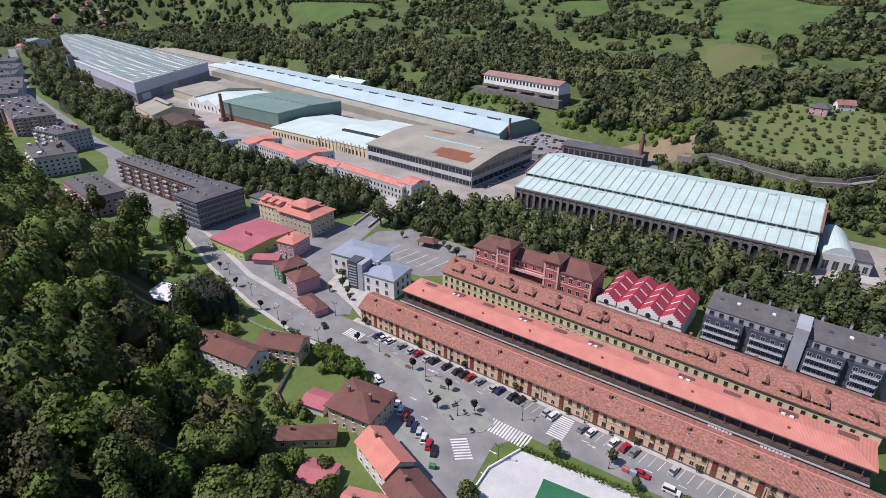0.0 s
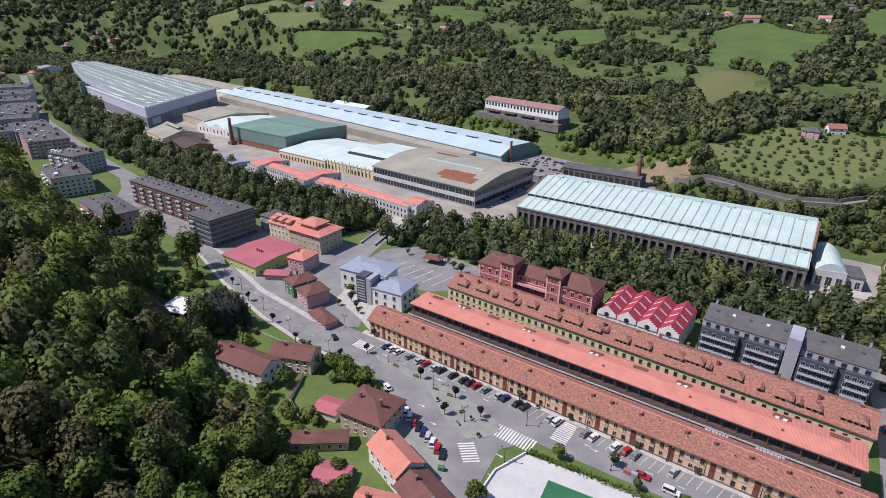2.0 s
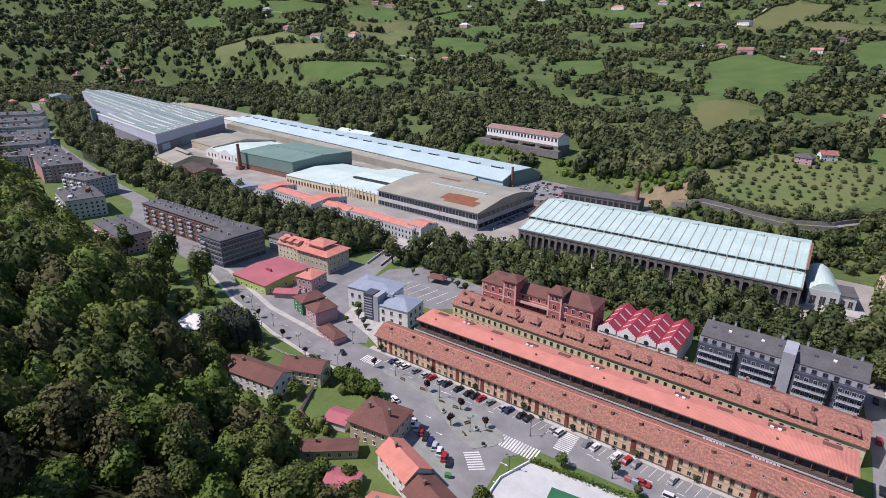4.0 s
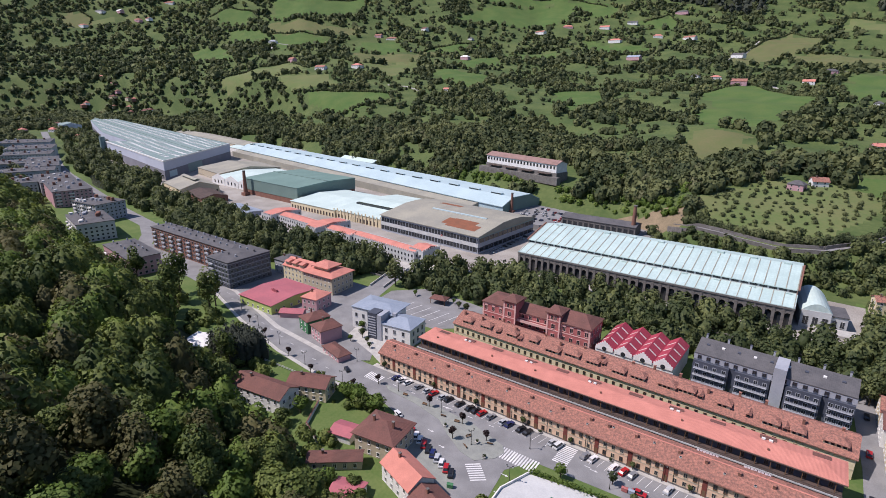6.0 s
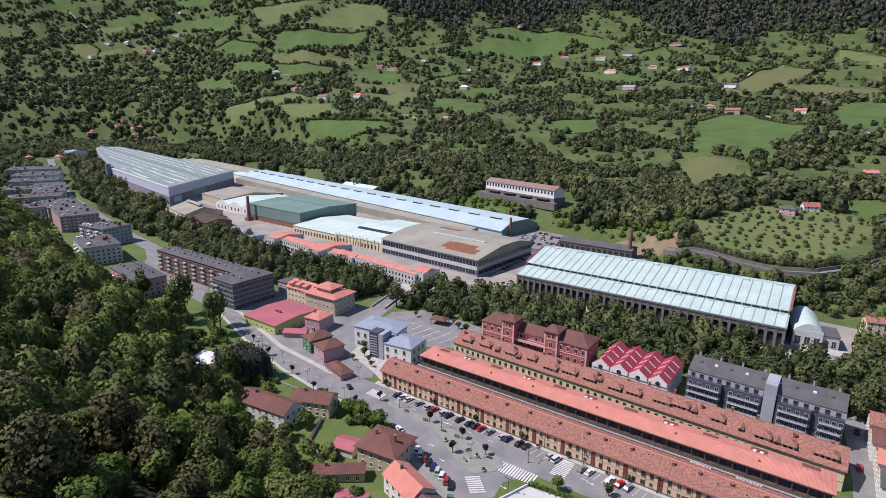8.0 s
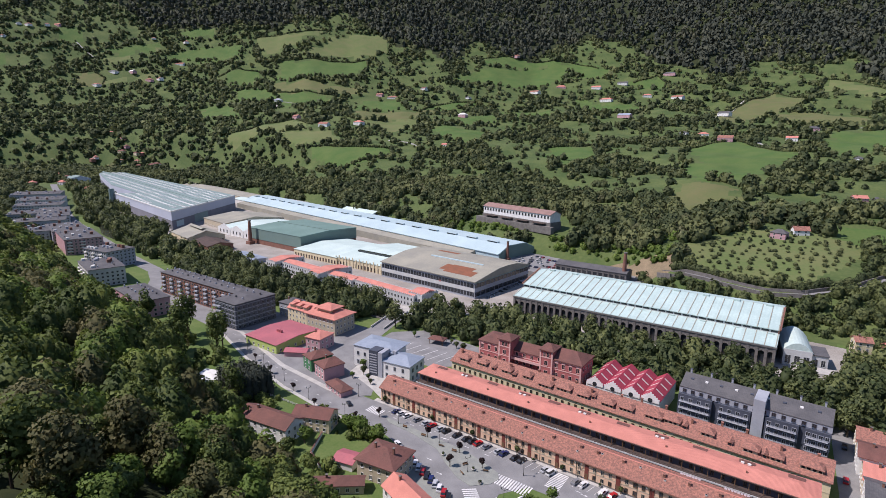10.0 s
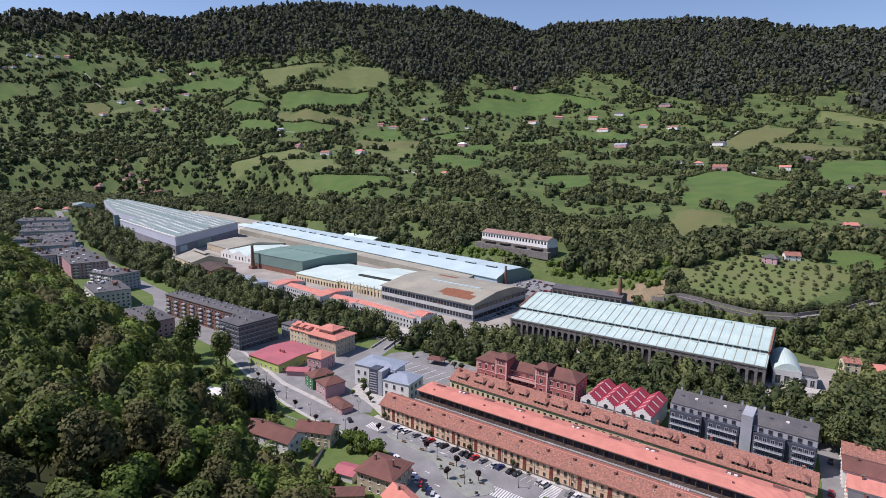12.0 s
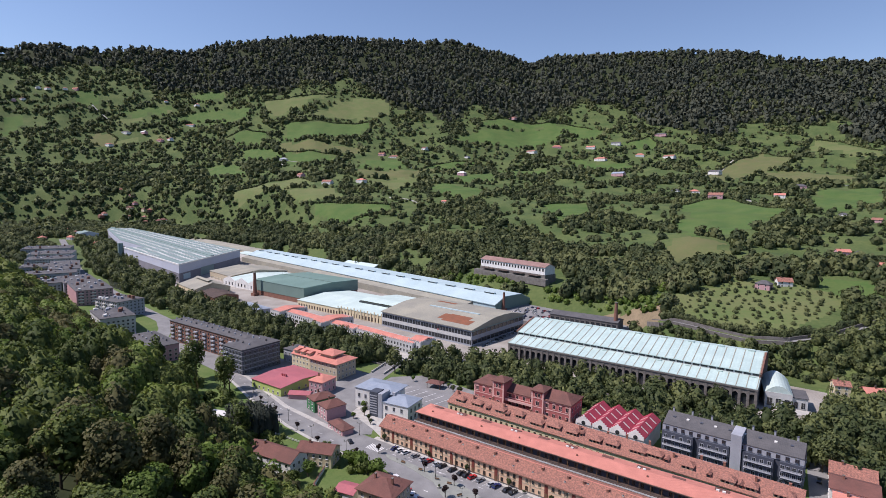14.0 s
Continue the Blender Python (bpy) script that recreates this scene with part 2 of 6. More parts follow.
# ---- mesh tools ----
class Shape:
    """Collects corners and faces in metres and turns them into a mesh."""

    def __init__(self):
        self.v, self.f = [], []

    def add(self, verts, faces):
        n = len(self.v)
        self.v += verts
        self.f += [tuple(n + i for i in f) for f in faces]
        return self

    def box(self, x0, x1, y0, y1, z0, z1):
        return self.add([(x0, y0, z0), (x1, y0, z0), (x1, y1, z0), (x0, y1, z0), (x0, y0, z1), (x1, y0, z1), (x1, y1, z1), (x0, y1, z1)],
                        [(3, 2, 1, 0), (4, 5, 6, 7), (0, 1, 5, 4), (1, 2, 6, 5), (2, 3, 7, 6), (3, 0, 4, 7)])

    def prism(self, outline, z0, z1):
        n = len(outline)
        return self.add([(x, y, z0) for x, y in outline] + [(x, y, z1) for x, y in outline],
                        [tuple(reversed(range(n))), tuple(range(n, 2 * n))] + [(i, (i + 1) % n, n + (i + 1) % n, n + i) for i in range(n)])

    def profile(self, points, x0, x1):
        """A closed outline in (y, z), counter-clockwise from +x, drawn out along x."""
        n = len(points)
        return self.add([(x0, y, z) for y, z in points] + [(x1, y, z) for y, z in points],
                        [tuple(reversed(range(n))), tuple(range(n, 2 * n))] + [(i, (i + 1) % n, n + (i + 1) % n, n + i) for i in range(n)])

    def gable(self, x0, x1, y0, y1, eave, ridge, mid=.5, t=.25):
        ym = y0 + (y1 - y0) * mid
        return self.profile([(y0, eave - t), (y1, eave - t), (y1, eave), (ym, ridge), (y0, eave)], x0, x1)

    def hip(self, x0, x1, y0, y1, eave, ridge, inset=None, t=.25):
        inset = min((y1 - y0), (x1 - x0)) / 2 if inset is None else inset
        ym, a, b = (y0 + y1) / 2, x0 + inset, x1 - inset
        if b - a < .2:
            a = b = (x0 + x1) / 2
            a, b = a - .1, b + .1
        v = [(x0, y0, eave - t), (x1, y0, eave - t), (x1, y1, eave - t), (x0, y1, eave - t), (x0, y0, eave), (x1, y0, eave), (x1, y1, eave), (x0, y1, eave), (a, ym, ridge), (b, ym, ridge)]
        return self.add(v, [(3, 2, 1, 0), (0, 1, 5, 4), (1, 2, 6, 5), (2, 3, 7, 6), (3, 0, 4, 7), (4, 5, 9, 8), (5, 6, 9), (6, 7, 8, 9), (7, 4, 8)])

    def tube(self, x, y, z0, z1, r0, r1=None, n=10):
        r1 = r0 if r1 is None else r1
        ring = [(math.cos(2 * math.pi * i / n), math.sin(2 * math.pi * i / n)) for i in range(n)]
        return self.add([(x + r0 * c, y + r0 * s, z0) for c, s in ring] + [(x + r1 * c, y + r1 * s, z1) for c, s in ring],
                        [tuple(reversed(range(n))), tuple(range(n, 2 * n))] + [(i, (i + 1) % n, n + (i + 1) % n, n + i) for i in range(n)])

    def mesh(self, name, mat):
        me = bpy.data.meshes.new(name)
        me.from_pydata(self.v, [], self.f)
        me.materials.append(mat)
        me.update()
        return me


def part(name, shape, mat, parent, label="", at=None):
    """One mesh under a thing or a part. shape: a Shape, or a mesh that alike pieces share."""
    ob = new(name, shape.mesh(name, mat) if isinstance(shape, Shape) else shape)
    ob.parent = parent
    if at is not None:
        ob.matrix_basis = at
    return tagged(ob, label)


def thing(name, x, y, z, turn, label, category, group="", kind=""):
    ob = new(name)
    ob.empty_display_size = .5
    ob.matrix_basis = pose(x, y, z, 0, 0, turn)
    return tagged(ob, label, category, group, kind)


def structure(name, shape, mat, label):
    return tagged(new(name, shape.mesh(name, mat)), label, name.split("_")[0], kind="structure")


MADE = {}


def plain_window(w, h, frame_mat):
    """A distant window: frame and pane in one mesh."""
    key = (round(w, 2), round(h, 2), frame_mat.name, "far")
    if key not in MADE:
        me = Shape().box(-w / 2 - .12, w / 2 + .12, -.06, .05, -.12, h + .12).box(-w / 2, w / 2, -.1, -.06, 0, h).mesh("window", frame_mat)
        me.materials.append(GLASS)
        for k, f in enumerate(me.polygons):
            f.material_index = int(k > 5)
        MADE[key] = me
    return MADE[key]



def window_mesh(w, h, frame_mat):
    key = (round(w, 2), round(h, 2), frame_mat.name)
    if key not in MADE:
        t = min(.14, w * .12)
        fr = Shape().box(-w / 2 - t, -w / 2, -.1, .05, -t, h + t).box(w / 2, w / 2 + t, -.1, .05, -t, h + t).box(-w / 2, w / 2, -.1, .05, h, h + t).box(-w / 2 - t, w / 2 + t, -.2, .05, -t - .06, 0).box(-.035, .035, -.06, .05, 0, h)
        MADE[key] = (fr.mesh("window", frame_mat), Shape().box(-w / 2, w / 2, -.03, .02, 0, h).mesh("pane", GLASS))
    return MADE[key]


def windows(wall, side, size, count, z, w, h, frame_mat, start=.5, stop=.5, far=False):
    """count windows in one storey of a house of size (length, width). side: f, b, l or r."""
    length, width = size
    run = length if side in "fb" else width
    for i in range(count):
        s = start + (run - start - stop) * (i + .5) / count
        m = {"f": pose(s, 0, z), "b": pose(length - s, width, z, 0, 0, 180), "r": pose(length, s, z, 0, 0, 90), "l": pose(0, width - s, z, 0, 0, -90)}[side]
        if far:
            part("window", plain_window(w, h, frame_mat), None, wall, at=m)
            continue
        fr, pane = window_mesh(w, h, frame_mat)
        ob = part("window", fr, None, wall, at=m)
        part("pane", pane, None, ob)


def house(name, label, category, x, y, turn, size, eave, ridge, wall_mat, roof_mat, roof="gable", z=0.0, over=.5, sides="fr", floors=None, per=3.2, win=(1.0, 1.4), frame_mat=None, group="", chimneys=1, far=False):
    """A house with walls, roof, windows in every storey and chimneys; its corner stands at x, y."""
    h = thing(name, x, y, z, turn, label, category, group)
    length, width = size
    if roof == "flat":
        wall = part("wall", Shape().box(0, length, 0, width, 0, eave), wall_mat, h)
        part("roof", Shape().box(.3, length - .3, .3, width - .3, eave, eave + .12), roof_mat, h)
        for a, b, c, d in ((0, length, 0, .3), (0, length, width - .3, width), (0, .3, .3, width - .3), (length - .3, length, .3, width - .3)):
            part("parapet", Shape().box(a, b, c, d, eave, eave + .6), wall_mat, h)
    elif roof == "hip":
        wall = part("wall", Shape().box(0, length, 0, width, 0, eave - .25), wall_mat, h)
        part("roof", Shape().hip(-over, length + over, -over, width + over, eave, ridge), roof_mat, h)
    else:
        wall = part("wall", Shape().profile([(0, 0), (width, 0), (width, eave - .25), (width / 2, ridge - .25), (0, eave - .25)], 0, length), wall_mat, h)
        sl = Shape()
        for s in (0, 1):
            a, b = (-over, width / 2) if s == 0 else (width + over, width / 2)
            drop = (ridge - eave) / (width / 2) * over
            pts = [(a, eave - drop - .22), (b, ridge - .22), (b, ridge), (a, eave - drop)]
            sl.profile(pts if s == 0 else pts[::-1], -over, length + over)
        part("roof", sl, roof_mat, h)
    floors = floors or max(1, int((eave - .3) // 2.9))
    step = (eave - .2) / floors
    for side in sides:
        run = length if side in "fb" else width
        for k in range(floors):
            windows(wall, side, size, max(1, int(run / per)), .85 + step * k, win[0], win[1], frame_mat or WHITE, far=far)
    for k in range(chimneys):
        cx = length * (.25 + .5 * k)
        ch = part("chimney", Shape().box(cx, cx + .7, width * .42, width * .42 + .7, eave, max(ridge, eave) + 1.0), BRICK, h)
        part("cap", Shape().box(cx - .1, cx + .8, width * .42 - .1, width * .42 + .8, max(ridge, eave) + 1.0, max(ridge, eave) + 1.15), DARKSTONE, ch)
    return h


# ---- leaves ----
rng = np.random.default_rng(7)


def leaf_mesh(name, mat, centres, sizes, outward, lean=.55, hearts=None):
    """Leaf clumps: small squares at the centres, turned outwards with a random lean. hearts: solid insides of the crowns."""
    n = len(centres)
    nor = outward + lean * rng.normal(size=(n, 3))
    nor /= np.linalg.norm(nor, axis=1, keepdims=True) + 1e-9
    a = np.cross(nor, rng.normal(size=(n, 3)))
    a /= np.linalg.norm(a, axis=1, keepdims=True) + 1e-9
    b = np.cross(nor, a)
    s = np.asarray(sizes)[:, None] * .5
    bend = nor * s * .35
    v = np.stack([centres - s * (a + .8 * b) - bend, centres + s * (a - .9 * b) + bend * .6, centres + s * (.9 * a + b) - bend, centres - s * (.8 * a - b) + bend * .6], 1).reshape(-1, 3)
    soft = outward / (np.linalg.norm(outward, axis=1, keepdims=True) + 1e-9) + .42 * nor
    soft = np.repeat(soft, 4, axis=0)
    corners, starts = np.arange(4 * n), np.arange(0, 4 * n, 4)
    if hearts is not None:
        hv, faces, caps, hn = hearts
        m, k = hv.shape[:2]
        base = (4 * n + np.arange(m) * k)[:, None]
        four = (base + np.array(faces).reshape(1, -1)).ravel()
        three = (base + np.array([c[:3] for c in caps]).reshape(1, -1)).ravel()
        starts = np.concatenate([starts, len(corners) + np.arange(0, len(four), 4), len(corners) + len(four) + np.arange(0, len(three), 3)])
        corners = np.concatenate([corners, four, three])
        v, soft = np.concatenate([v, hv.reshape(-1, 3)]), np.concatenate([soft, hn.reshape(-1, 3)])
    soft = soft / (np.linalg.norm(soft, axis=1, keepdims=True) + 1e-9)
    me = bpy.data.meshes.new(name)
    me.vertices.add(len(v))
    me.vertices.foreach_set("co", v.astype(np.float32).ravel())
    me.loops.add(len(corners))
    me.loops.foreach_set("vertex_index", corners.astype(np.int32))
    me.polygons.add(len(starts))
    me.polygons.foreach_set("loop_start", starts.astype(np.int32))
    me.polygons.foreach_set("use_smooth", np.ones(len(starts), bool))
    me.materials.append(mat)
    me.update(calc_edges=True)
    lit = me.attributes.new("custom_normal", "FLOAT_VECTOR", "POINT")
    lit.data.foreach_set("vector", soft.astype(np.float32).ravel())
    return me


def crown_points(n, radius, tall, lumps=9, seed=1):
    """Points on a lumpy crown of unit base at z = 0, with their outward directions."""
    q = np.random.default_rng(seed)
    d = q.normal(size=(lumps, 3))
    d /= np.linalg.norm(d, axis=1, keepdims=True)
    hubs = d * np.array([radius * .55, radius * .55, tall * .30]) * q.uniform(.6, 1.1, (lumps, 1)) + np.array([0, 0, tall * .55])
    big = q.uniform(.34, .52, lumps) * radius
    k = q.integers(0, lumps, n)
    o = q.normal(size=(n, 3))
    o /= np.linalg.norm(o, axis=1, keepdims=True)
    p = hubs[k] + o * big[k][:, None] * q.uniform(.75, 1.08, (n, 1)) * np.array([1, 1, tall / radius * .42])
    out = o + .5 * (p - np.array([0, 0, tall * .5])) / radius + np.array([0, 0, .25])
    return p, out


def tree_kind(seed, mat, radius, tall, trunk, leaves, leaf, label, name="tree", category="tree", bark=BARK):
    """A tree: tapered trunk with limbs, and a crown of leaf clumps."""
    q = random.Random(seed)
    t = thing(name, 0, 0, -300, 0, label, category)
    tr = Shape().tube(0, 0, -1.0, trunk + tall * .45, .035 * radius + .16, .06, 8)
    for i in range(5):
        a, z0 = i * 1.26 + q.random(), trunk * .8 + tall * .06 * i
        ex, ey, ez = math.cos(a) * radius * .55, math.sin(a) * radius * .55, z0 + tall * .28
        w = .07 + .012 * radius
        tr.add([(-w, -w, z0), (w, -w, z0), (w, w, z0), (-w, w, z0), (ex - .03, ey - .03, ez), (ex + .03, ey - .03, ez), (ex + .03, ey + .03, ez), (ex - .03, ey + .03, ez)],
               [(0, 1, 5, 4), (1, 2, 6, 5), (2, 3, 7, 6), (3, 0, 4, 7), (4, 5, 6, 7)])
    part("trunk", tr, bark, t)
    p, out = crown_points(leaves, radius, tall, 9 + seed % 5, seed)
    p[:, 2] += trunk
    part("crown", leaf_mesh("crown", mat, p, rng.uniform(.6, 1.25, leaves) * leaf, out), None, t)
    return t


def far_wood(name, label, mat, xy, size, leaf_count, seed, tall=1.15, flat=1.0):
    """Many distant trees as one body of leaf clumps; size: crown radius of each tree."""
    q = np.random.default_rng(seed)
    n = len(xy)
    if n == 0:
        return None
    z = height(xy[:, 0], xy[:, 1])
    o = q.normal(size=(n, leaf_count, 3))
    o /= np.linalg.norm(o, axis=2, keepdims=True)
    o[:, :, 2] = np.abs(o[:, :, 2]) * 1.0 - .35
    lump = 1 + .28 * np.sin(o[:, :, 0] * 5 + q.uniform(0, 6, (n, 1))) * np.sin(o[:, :, 1] * 4 + q.uniform(0, 6, (n, 1)))
    s = size[:, None, None]
    p = np.stack([xy[:, 0], xy[:, 1], z], 1)[:, None, :] + o * lump[:, :, None] * s * np.array([1, 1, tall]) + np.array([0, 0, .75]) * s * tall
    sizes = np.repeat(size, leaf_count) * q.uniform(.55, .95, n * leaf_count) * (5.2 / math.sqrt(leaf_count)) * .72
    ob = new(name, leaf_mesh(name, mat, p.reshape(-1, 3), sizes, (o + np.array([0, 0, .3])).reshape(-1, 3), .4, crown_hearts(xy, z, size, tall, q)))
    return tagged(ob, label, "trees", kind="stuff")


def crown_hearts(xy, z, size, tall, q):
    """The leafy inside of distant crowns: six-sided lumpy domes of three rings, one for each tree."""
    n, ring = len(xy), []
    for h, w in ((-.2, .62), (.35, .84), (.95, .58)):
        for k in range(6):
            a = k * math.pi / 3 + h
            ring.append((math.cos(a) * w, math.sin(a) * w, h))
    ring.append((0, 0, 1.42))
    unit = np.array(ring)
    jag = q.uniform(.78, 1.12, (n, len(unit), 1)) * np.array([1, 1, .0]) + np.array([0, 0, 1.0])
    v = np.stack([xy[:, 0], xy[:, 1], z], 1)[:, None, :] + unit[None] * jag * size[:, None, None] * np.array([1, 1, tall])
    faces = [(r * 6 + k, r * 6 + (k + 1) % 6, r * 6 + 6 + (k + 1) % 6, r * 6 + 6 + k) for r in (0, 1) for k in range(6)]
    caps = [(12 + k, 12 + (k + 1) % 6, 18, 18) for k in range(6)]
    nor = unit * np.array([1, 1, .8]) + np.array([0, 0, -.25])
    return v, faces, caps, np.repeat(nor[None], n, 0)

# ---- meadows on the hill ----
MEADOWS = []


def meadow(tone, *corners):
    MEADOWS.append((tone, np.array(corners, float)))


meadow(1, (-2527, 816), (-2503, 879), (-2427, 850), (-2461, 788))
meadow(1, (-2499, 546), (-2462, 617), (-2407, 598), (-2360, 537), (-2359, 502))
meadow(3, (-2244, 750), (-2214, 799), (-2145, 810), (-2108, 782), (-2144, 727))
meadow(2, (-2131, 803), (-2040, 969), (-2013, 953), (-2059, 865), (-2090, 784))
meadow(2, (-2273, 858), (-2195, 1080), (-2176, 1121), (-2213, 897))
meadow(1, (-2309, 909), (-2256, 1089), (-2203, 1072), (-2252, 905))
meadow(1, (-2278, 1181), (-2165, 1296), (-2100, 1266), (-2199, 1189))
meadow(1, (-2154, 1032), (-2134, 1149), (-1959, 1284), (-1911, 1250), (-1903, 1189), (-2037, 1128))
meadow(2, (-1960, 1360), (-1789, 1525), (-1754, 1597), (-1744, 1535), (-1769, 1409), (-1787, 1301), (-1852, 1308))
meadow(2, (-1683, 1382), (-1688, 1569), (-1649, 1675), (-1536, 1746), (-1457, 1655), (-1478, 1568), (-1612, 1414))
meadow(1, (-1712, 1286), (-1452, 1522), (-1407, 1473), (-1380, 1395), (-1491, 1259), (-1534, 1183), (-1608, 1175))
meadow(3, (-1593, 1150), (-1408, 1240), (-1298, 1310), (-1264, 1259), (-1373, 1153), (-1500, 1103))
meadow(1, (-1492, 1096), (-1292, 1187), (-1257, 1127), (-1318, 1053), (-1352, 997))
meadow(1, (-1684, 1038), (-1562, 1100), (-1464, 1074), (-1446, 1035), (-1600, 1003))
meadow(1, (-1825, 1083), (-1820, 1158), (-1713, 1188), (-1658, 1173), (-1690, 1091))
meadow(1, (-1661, 885), (-1552, 948), (-1383, 854), (-1512, 815))
meadow(2, (-1217, 694), (-1232, 848), (-1166, 902), (-1027, 846), (-1059, 754), (-1150, 692))
meadow(2, (-1053, 749), (-921, 811), (-810, 754), (-895, 702), (-1000, 717))
meadow(1, (-878, 697), (-663, 743), (-624, 717), (-695, 632), (-816, 650))
meadow(3, (-1102, 1080), (-983, 1211), (-889, 1322), (-913, 1110), (-1001, 1002))
meadow(1, (-1190, 1226), (-1120, 1299), (-996, 1227), (-1117, 1095))
meadow(2, (-987, 987), (-891, 1139), (-806, 1018), (-794, 916), (-896, 939))
meadow(1, (-979, 1235), (-968, 1268), (-981, 1349), (-886, 1479), (-896, 1332))
meadow(1, (-1100, 1548), (-1056, 1816), (-871, 1982), (-763, 1973), (-743, 1845), (-888, 1714), (-998, 1678))
meadow(1, (-1124, 1833), (-1056, 1987), (-804, 2066), (-664, 2035), (-625, 1933), (-769, 1987), (-877, 1995), (-1062, 1826))
meadow(1, (-782, 1404), (-657, 1537), (-586, 1429), (-703, 1304))
meadow(1, (-794, 1216), (-747, 1337), (-689, 1281), (-713, 1126))
meadow(1, (-778, 1074), (-597, 1059), (-522, 859), (-675, 934))
meadow(1, (-368, 926), (-287, 988), (-219, 838), (-238, 745), (-336, 856))
meadow(1, (-781, 2074), (-646, 2052), (-588, 1944), (-666, 1916), (-734, 1964))
meadow(1, (-491, 1935), (-431, 2023), (-385, 1974), (-367, 1867), (-454, 1887))
meadow(1, (-624, 1706), (-455, 1697), (-352, 1672), (-363, 1584), (-565, 1614))
meadow(1, (-113, 1073), (-25, 1149), (100, 954), (91, 848), (67, 686), (37, 643), (-5, 621), (-55, 744), (-50, 868))
meadow(3, (-24, 623), (49, 605), (66, 552), (66, 482), (25, 422), (-16, 511), (-25, 592))
meadow(3, (-168, 1537), (-89, 1835), (-35, 1939), (79, 1875), (16, 1721), (-30, 1608), (-109, 1455))
meadow(3, (-24, 1686), (60, 1704), (194, 1679), (227, 1580), (121, 1478), (31, 1531))
meadow(2, (88, 2021), (100, 2090), (180, 2099), (291, 1985), (287, 1893), (165, 1960))
meadow(1, (136, 1306), (261, 1417), (240, 1072), (182, 989), (138, 943), (120, 1171))
meadow(1, (139, 418), (171, 427), (197, 409), (195, 369), (162, 366), (142, 388))
meadow(2, (56, 277), (62, 342), (86, 369), (129, 386), (170, 362), (170, 331), (149, 269), (87, 245), (66, 252))
ORCHARD = MEADOWS[-1][1]



def inside(poly, x, y):
    hit = np.zeros(np.shape(x), bool)
    for (x0, y0), (x1, y1) in zip(poly, np.roll(poly, -1, 0)):
        cross = ((y0 > y) != (y1 > y)) & (x < (x1 - x0) * (y - y0) / (y1 - y0 + 1e-9) + x0)
        hit ^= cross
    return hit


def tone_at(x, y):
    tone = np.zeros(np.shape(x), int)
    for k, poly in MEADOWS:
        tone[inside(poly, x, y)] = k
    return tone


def lie(p):
    dx, dy = p[:, 0] - HUB[0], p[:, 1] - HUB[1]
    r, az = np.hypot(dx, dy), np.degrees(np.arctan2(dx, dy))
    edge = np.interp(az, EDGE_AZ, EDGE_R)
    mid = np.maximum(1350, edge + 450)
    return r, r - edge, (r - mid) / (3200 - mid)


def patches(p, k=1.0):
    x, y = p[:, 0] * k, p[:, 1] * k
    return np.sin(x / 37 + 1.5 * np.sin(y / 53)) + np.sin(y / 41 + 1.8 * np.sin(x / 47 + 1)) + .7 * np.sin((x + 2 * y) / 29)


def pine_line(p):
    """How far up the hill the pine forest begins."""
    az = np.degrees(np.arctan2(p[:, 0] - HUB[0], p[:, 1] - HUB[1]))
    return np.interp(az, PINE_AZ, PINE_S) + .035 * patches(p, .35)


# ---- ground ----
def ground():
    az = np.radians(np.concatenate([np.arange(-180, -90, 5), np.arange(-90, 22, .42), np.arange(22, 180, 5)]))
    rad = [0.0, 12.0]
    while rad[-1] < 4700:
        rad.append(rad[-1] + max(4.0, rad[-1] * .0125))
    rad = np.array(rad)
    na, nr = len(az), len(rad)
    x, y = HUB[0] + rad[:, None] * np.sin(az)[None], HUB[1] + rad[:, None] * np.cos(az)[None]
    v = np.stack([x, y, height(x, y)], 2).reshape(-1, 3)
    i, j = np.meshgrid(np.arange(nr - 1), np.arange(na), indexing="ij")
    k = (j + 1) % na
    f = np.stack([i * na + j, i * na + k, (i + 1) * na + k, (i + 1) * na + j], 2).reshape(-1, 4)[:, ::-1]
    me = bpy.data.meshes.new("ground")
    me.from_pydata(v.tolist(), [], f.tolist())
    for m in (HILL, MEADOW, PASTURE, HAY, SHADED_FLOOR, LAWN, SOIL):
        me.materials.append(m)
    c = v[f].mean(1)
    tone = tone_at(c[:, 0] + 7 * wobble(c[:, 0] * 1.9, c[:, 1] * 2.3), c[:, 1] + 9 * wobble(c[:, 1] * 2.1, c[:, 0] * 1.7))
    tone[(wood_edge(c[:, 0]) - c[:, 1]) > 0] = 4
    out = np.hypot(c[:, 0] - HUB[0], c[:, 1] - HUB[1])
    r_, u_, s_ = lie(c)
    # Below the pines the dark floor colour paints shade into the leaf gaps.
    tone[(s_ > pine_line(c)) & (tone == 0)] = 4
    tone[(c[:, 1] > 225) & (out < 640) & (c[:, 2] < 24) & (tone == 0)] = 0
    tone[(np.abs(c[:, 0] - 20) < 30) & (np.abs(c[:, 1] - 275) < 16)] = 6
    low = (c[:, 1] > 200) & (tone == 0)
    flat = (c[:, 2] < .3) & (np.hypot(c[:, 0] - HUB[0], c[:, 1] - HUB[1]) < 900) & (tone == 0) & ~low
    tone[flat] = 5
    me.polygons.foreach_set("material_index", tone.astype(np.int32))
    me.polygons.foreach_set("use_smooth", np.ones(len(f), bool))
    me.update()
    tagged(new("ground", me), "green valley floor and hillside with meadows", "ground", kind="structure")


ground()


def sheet(name, label, mat, outline, top=.06, bottom=-.4):
    return structure(name, Shape().prism(outline, bottom, top), mat, label)


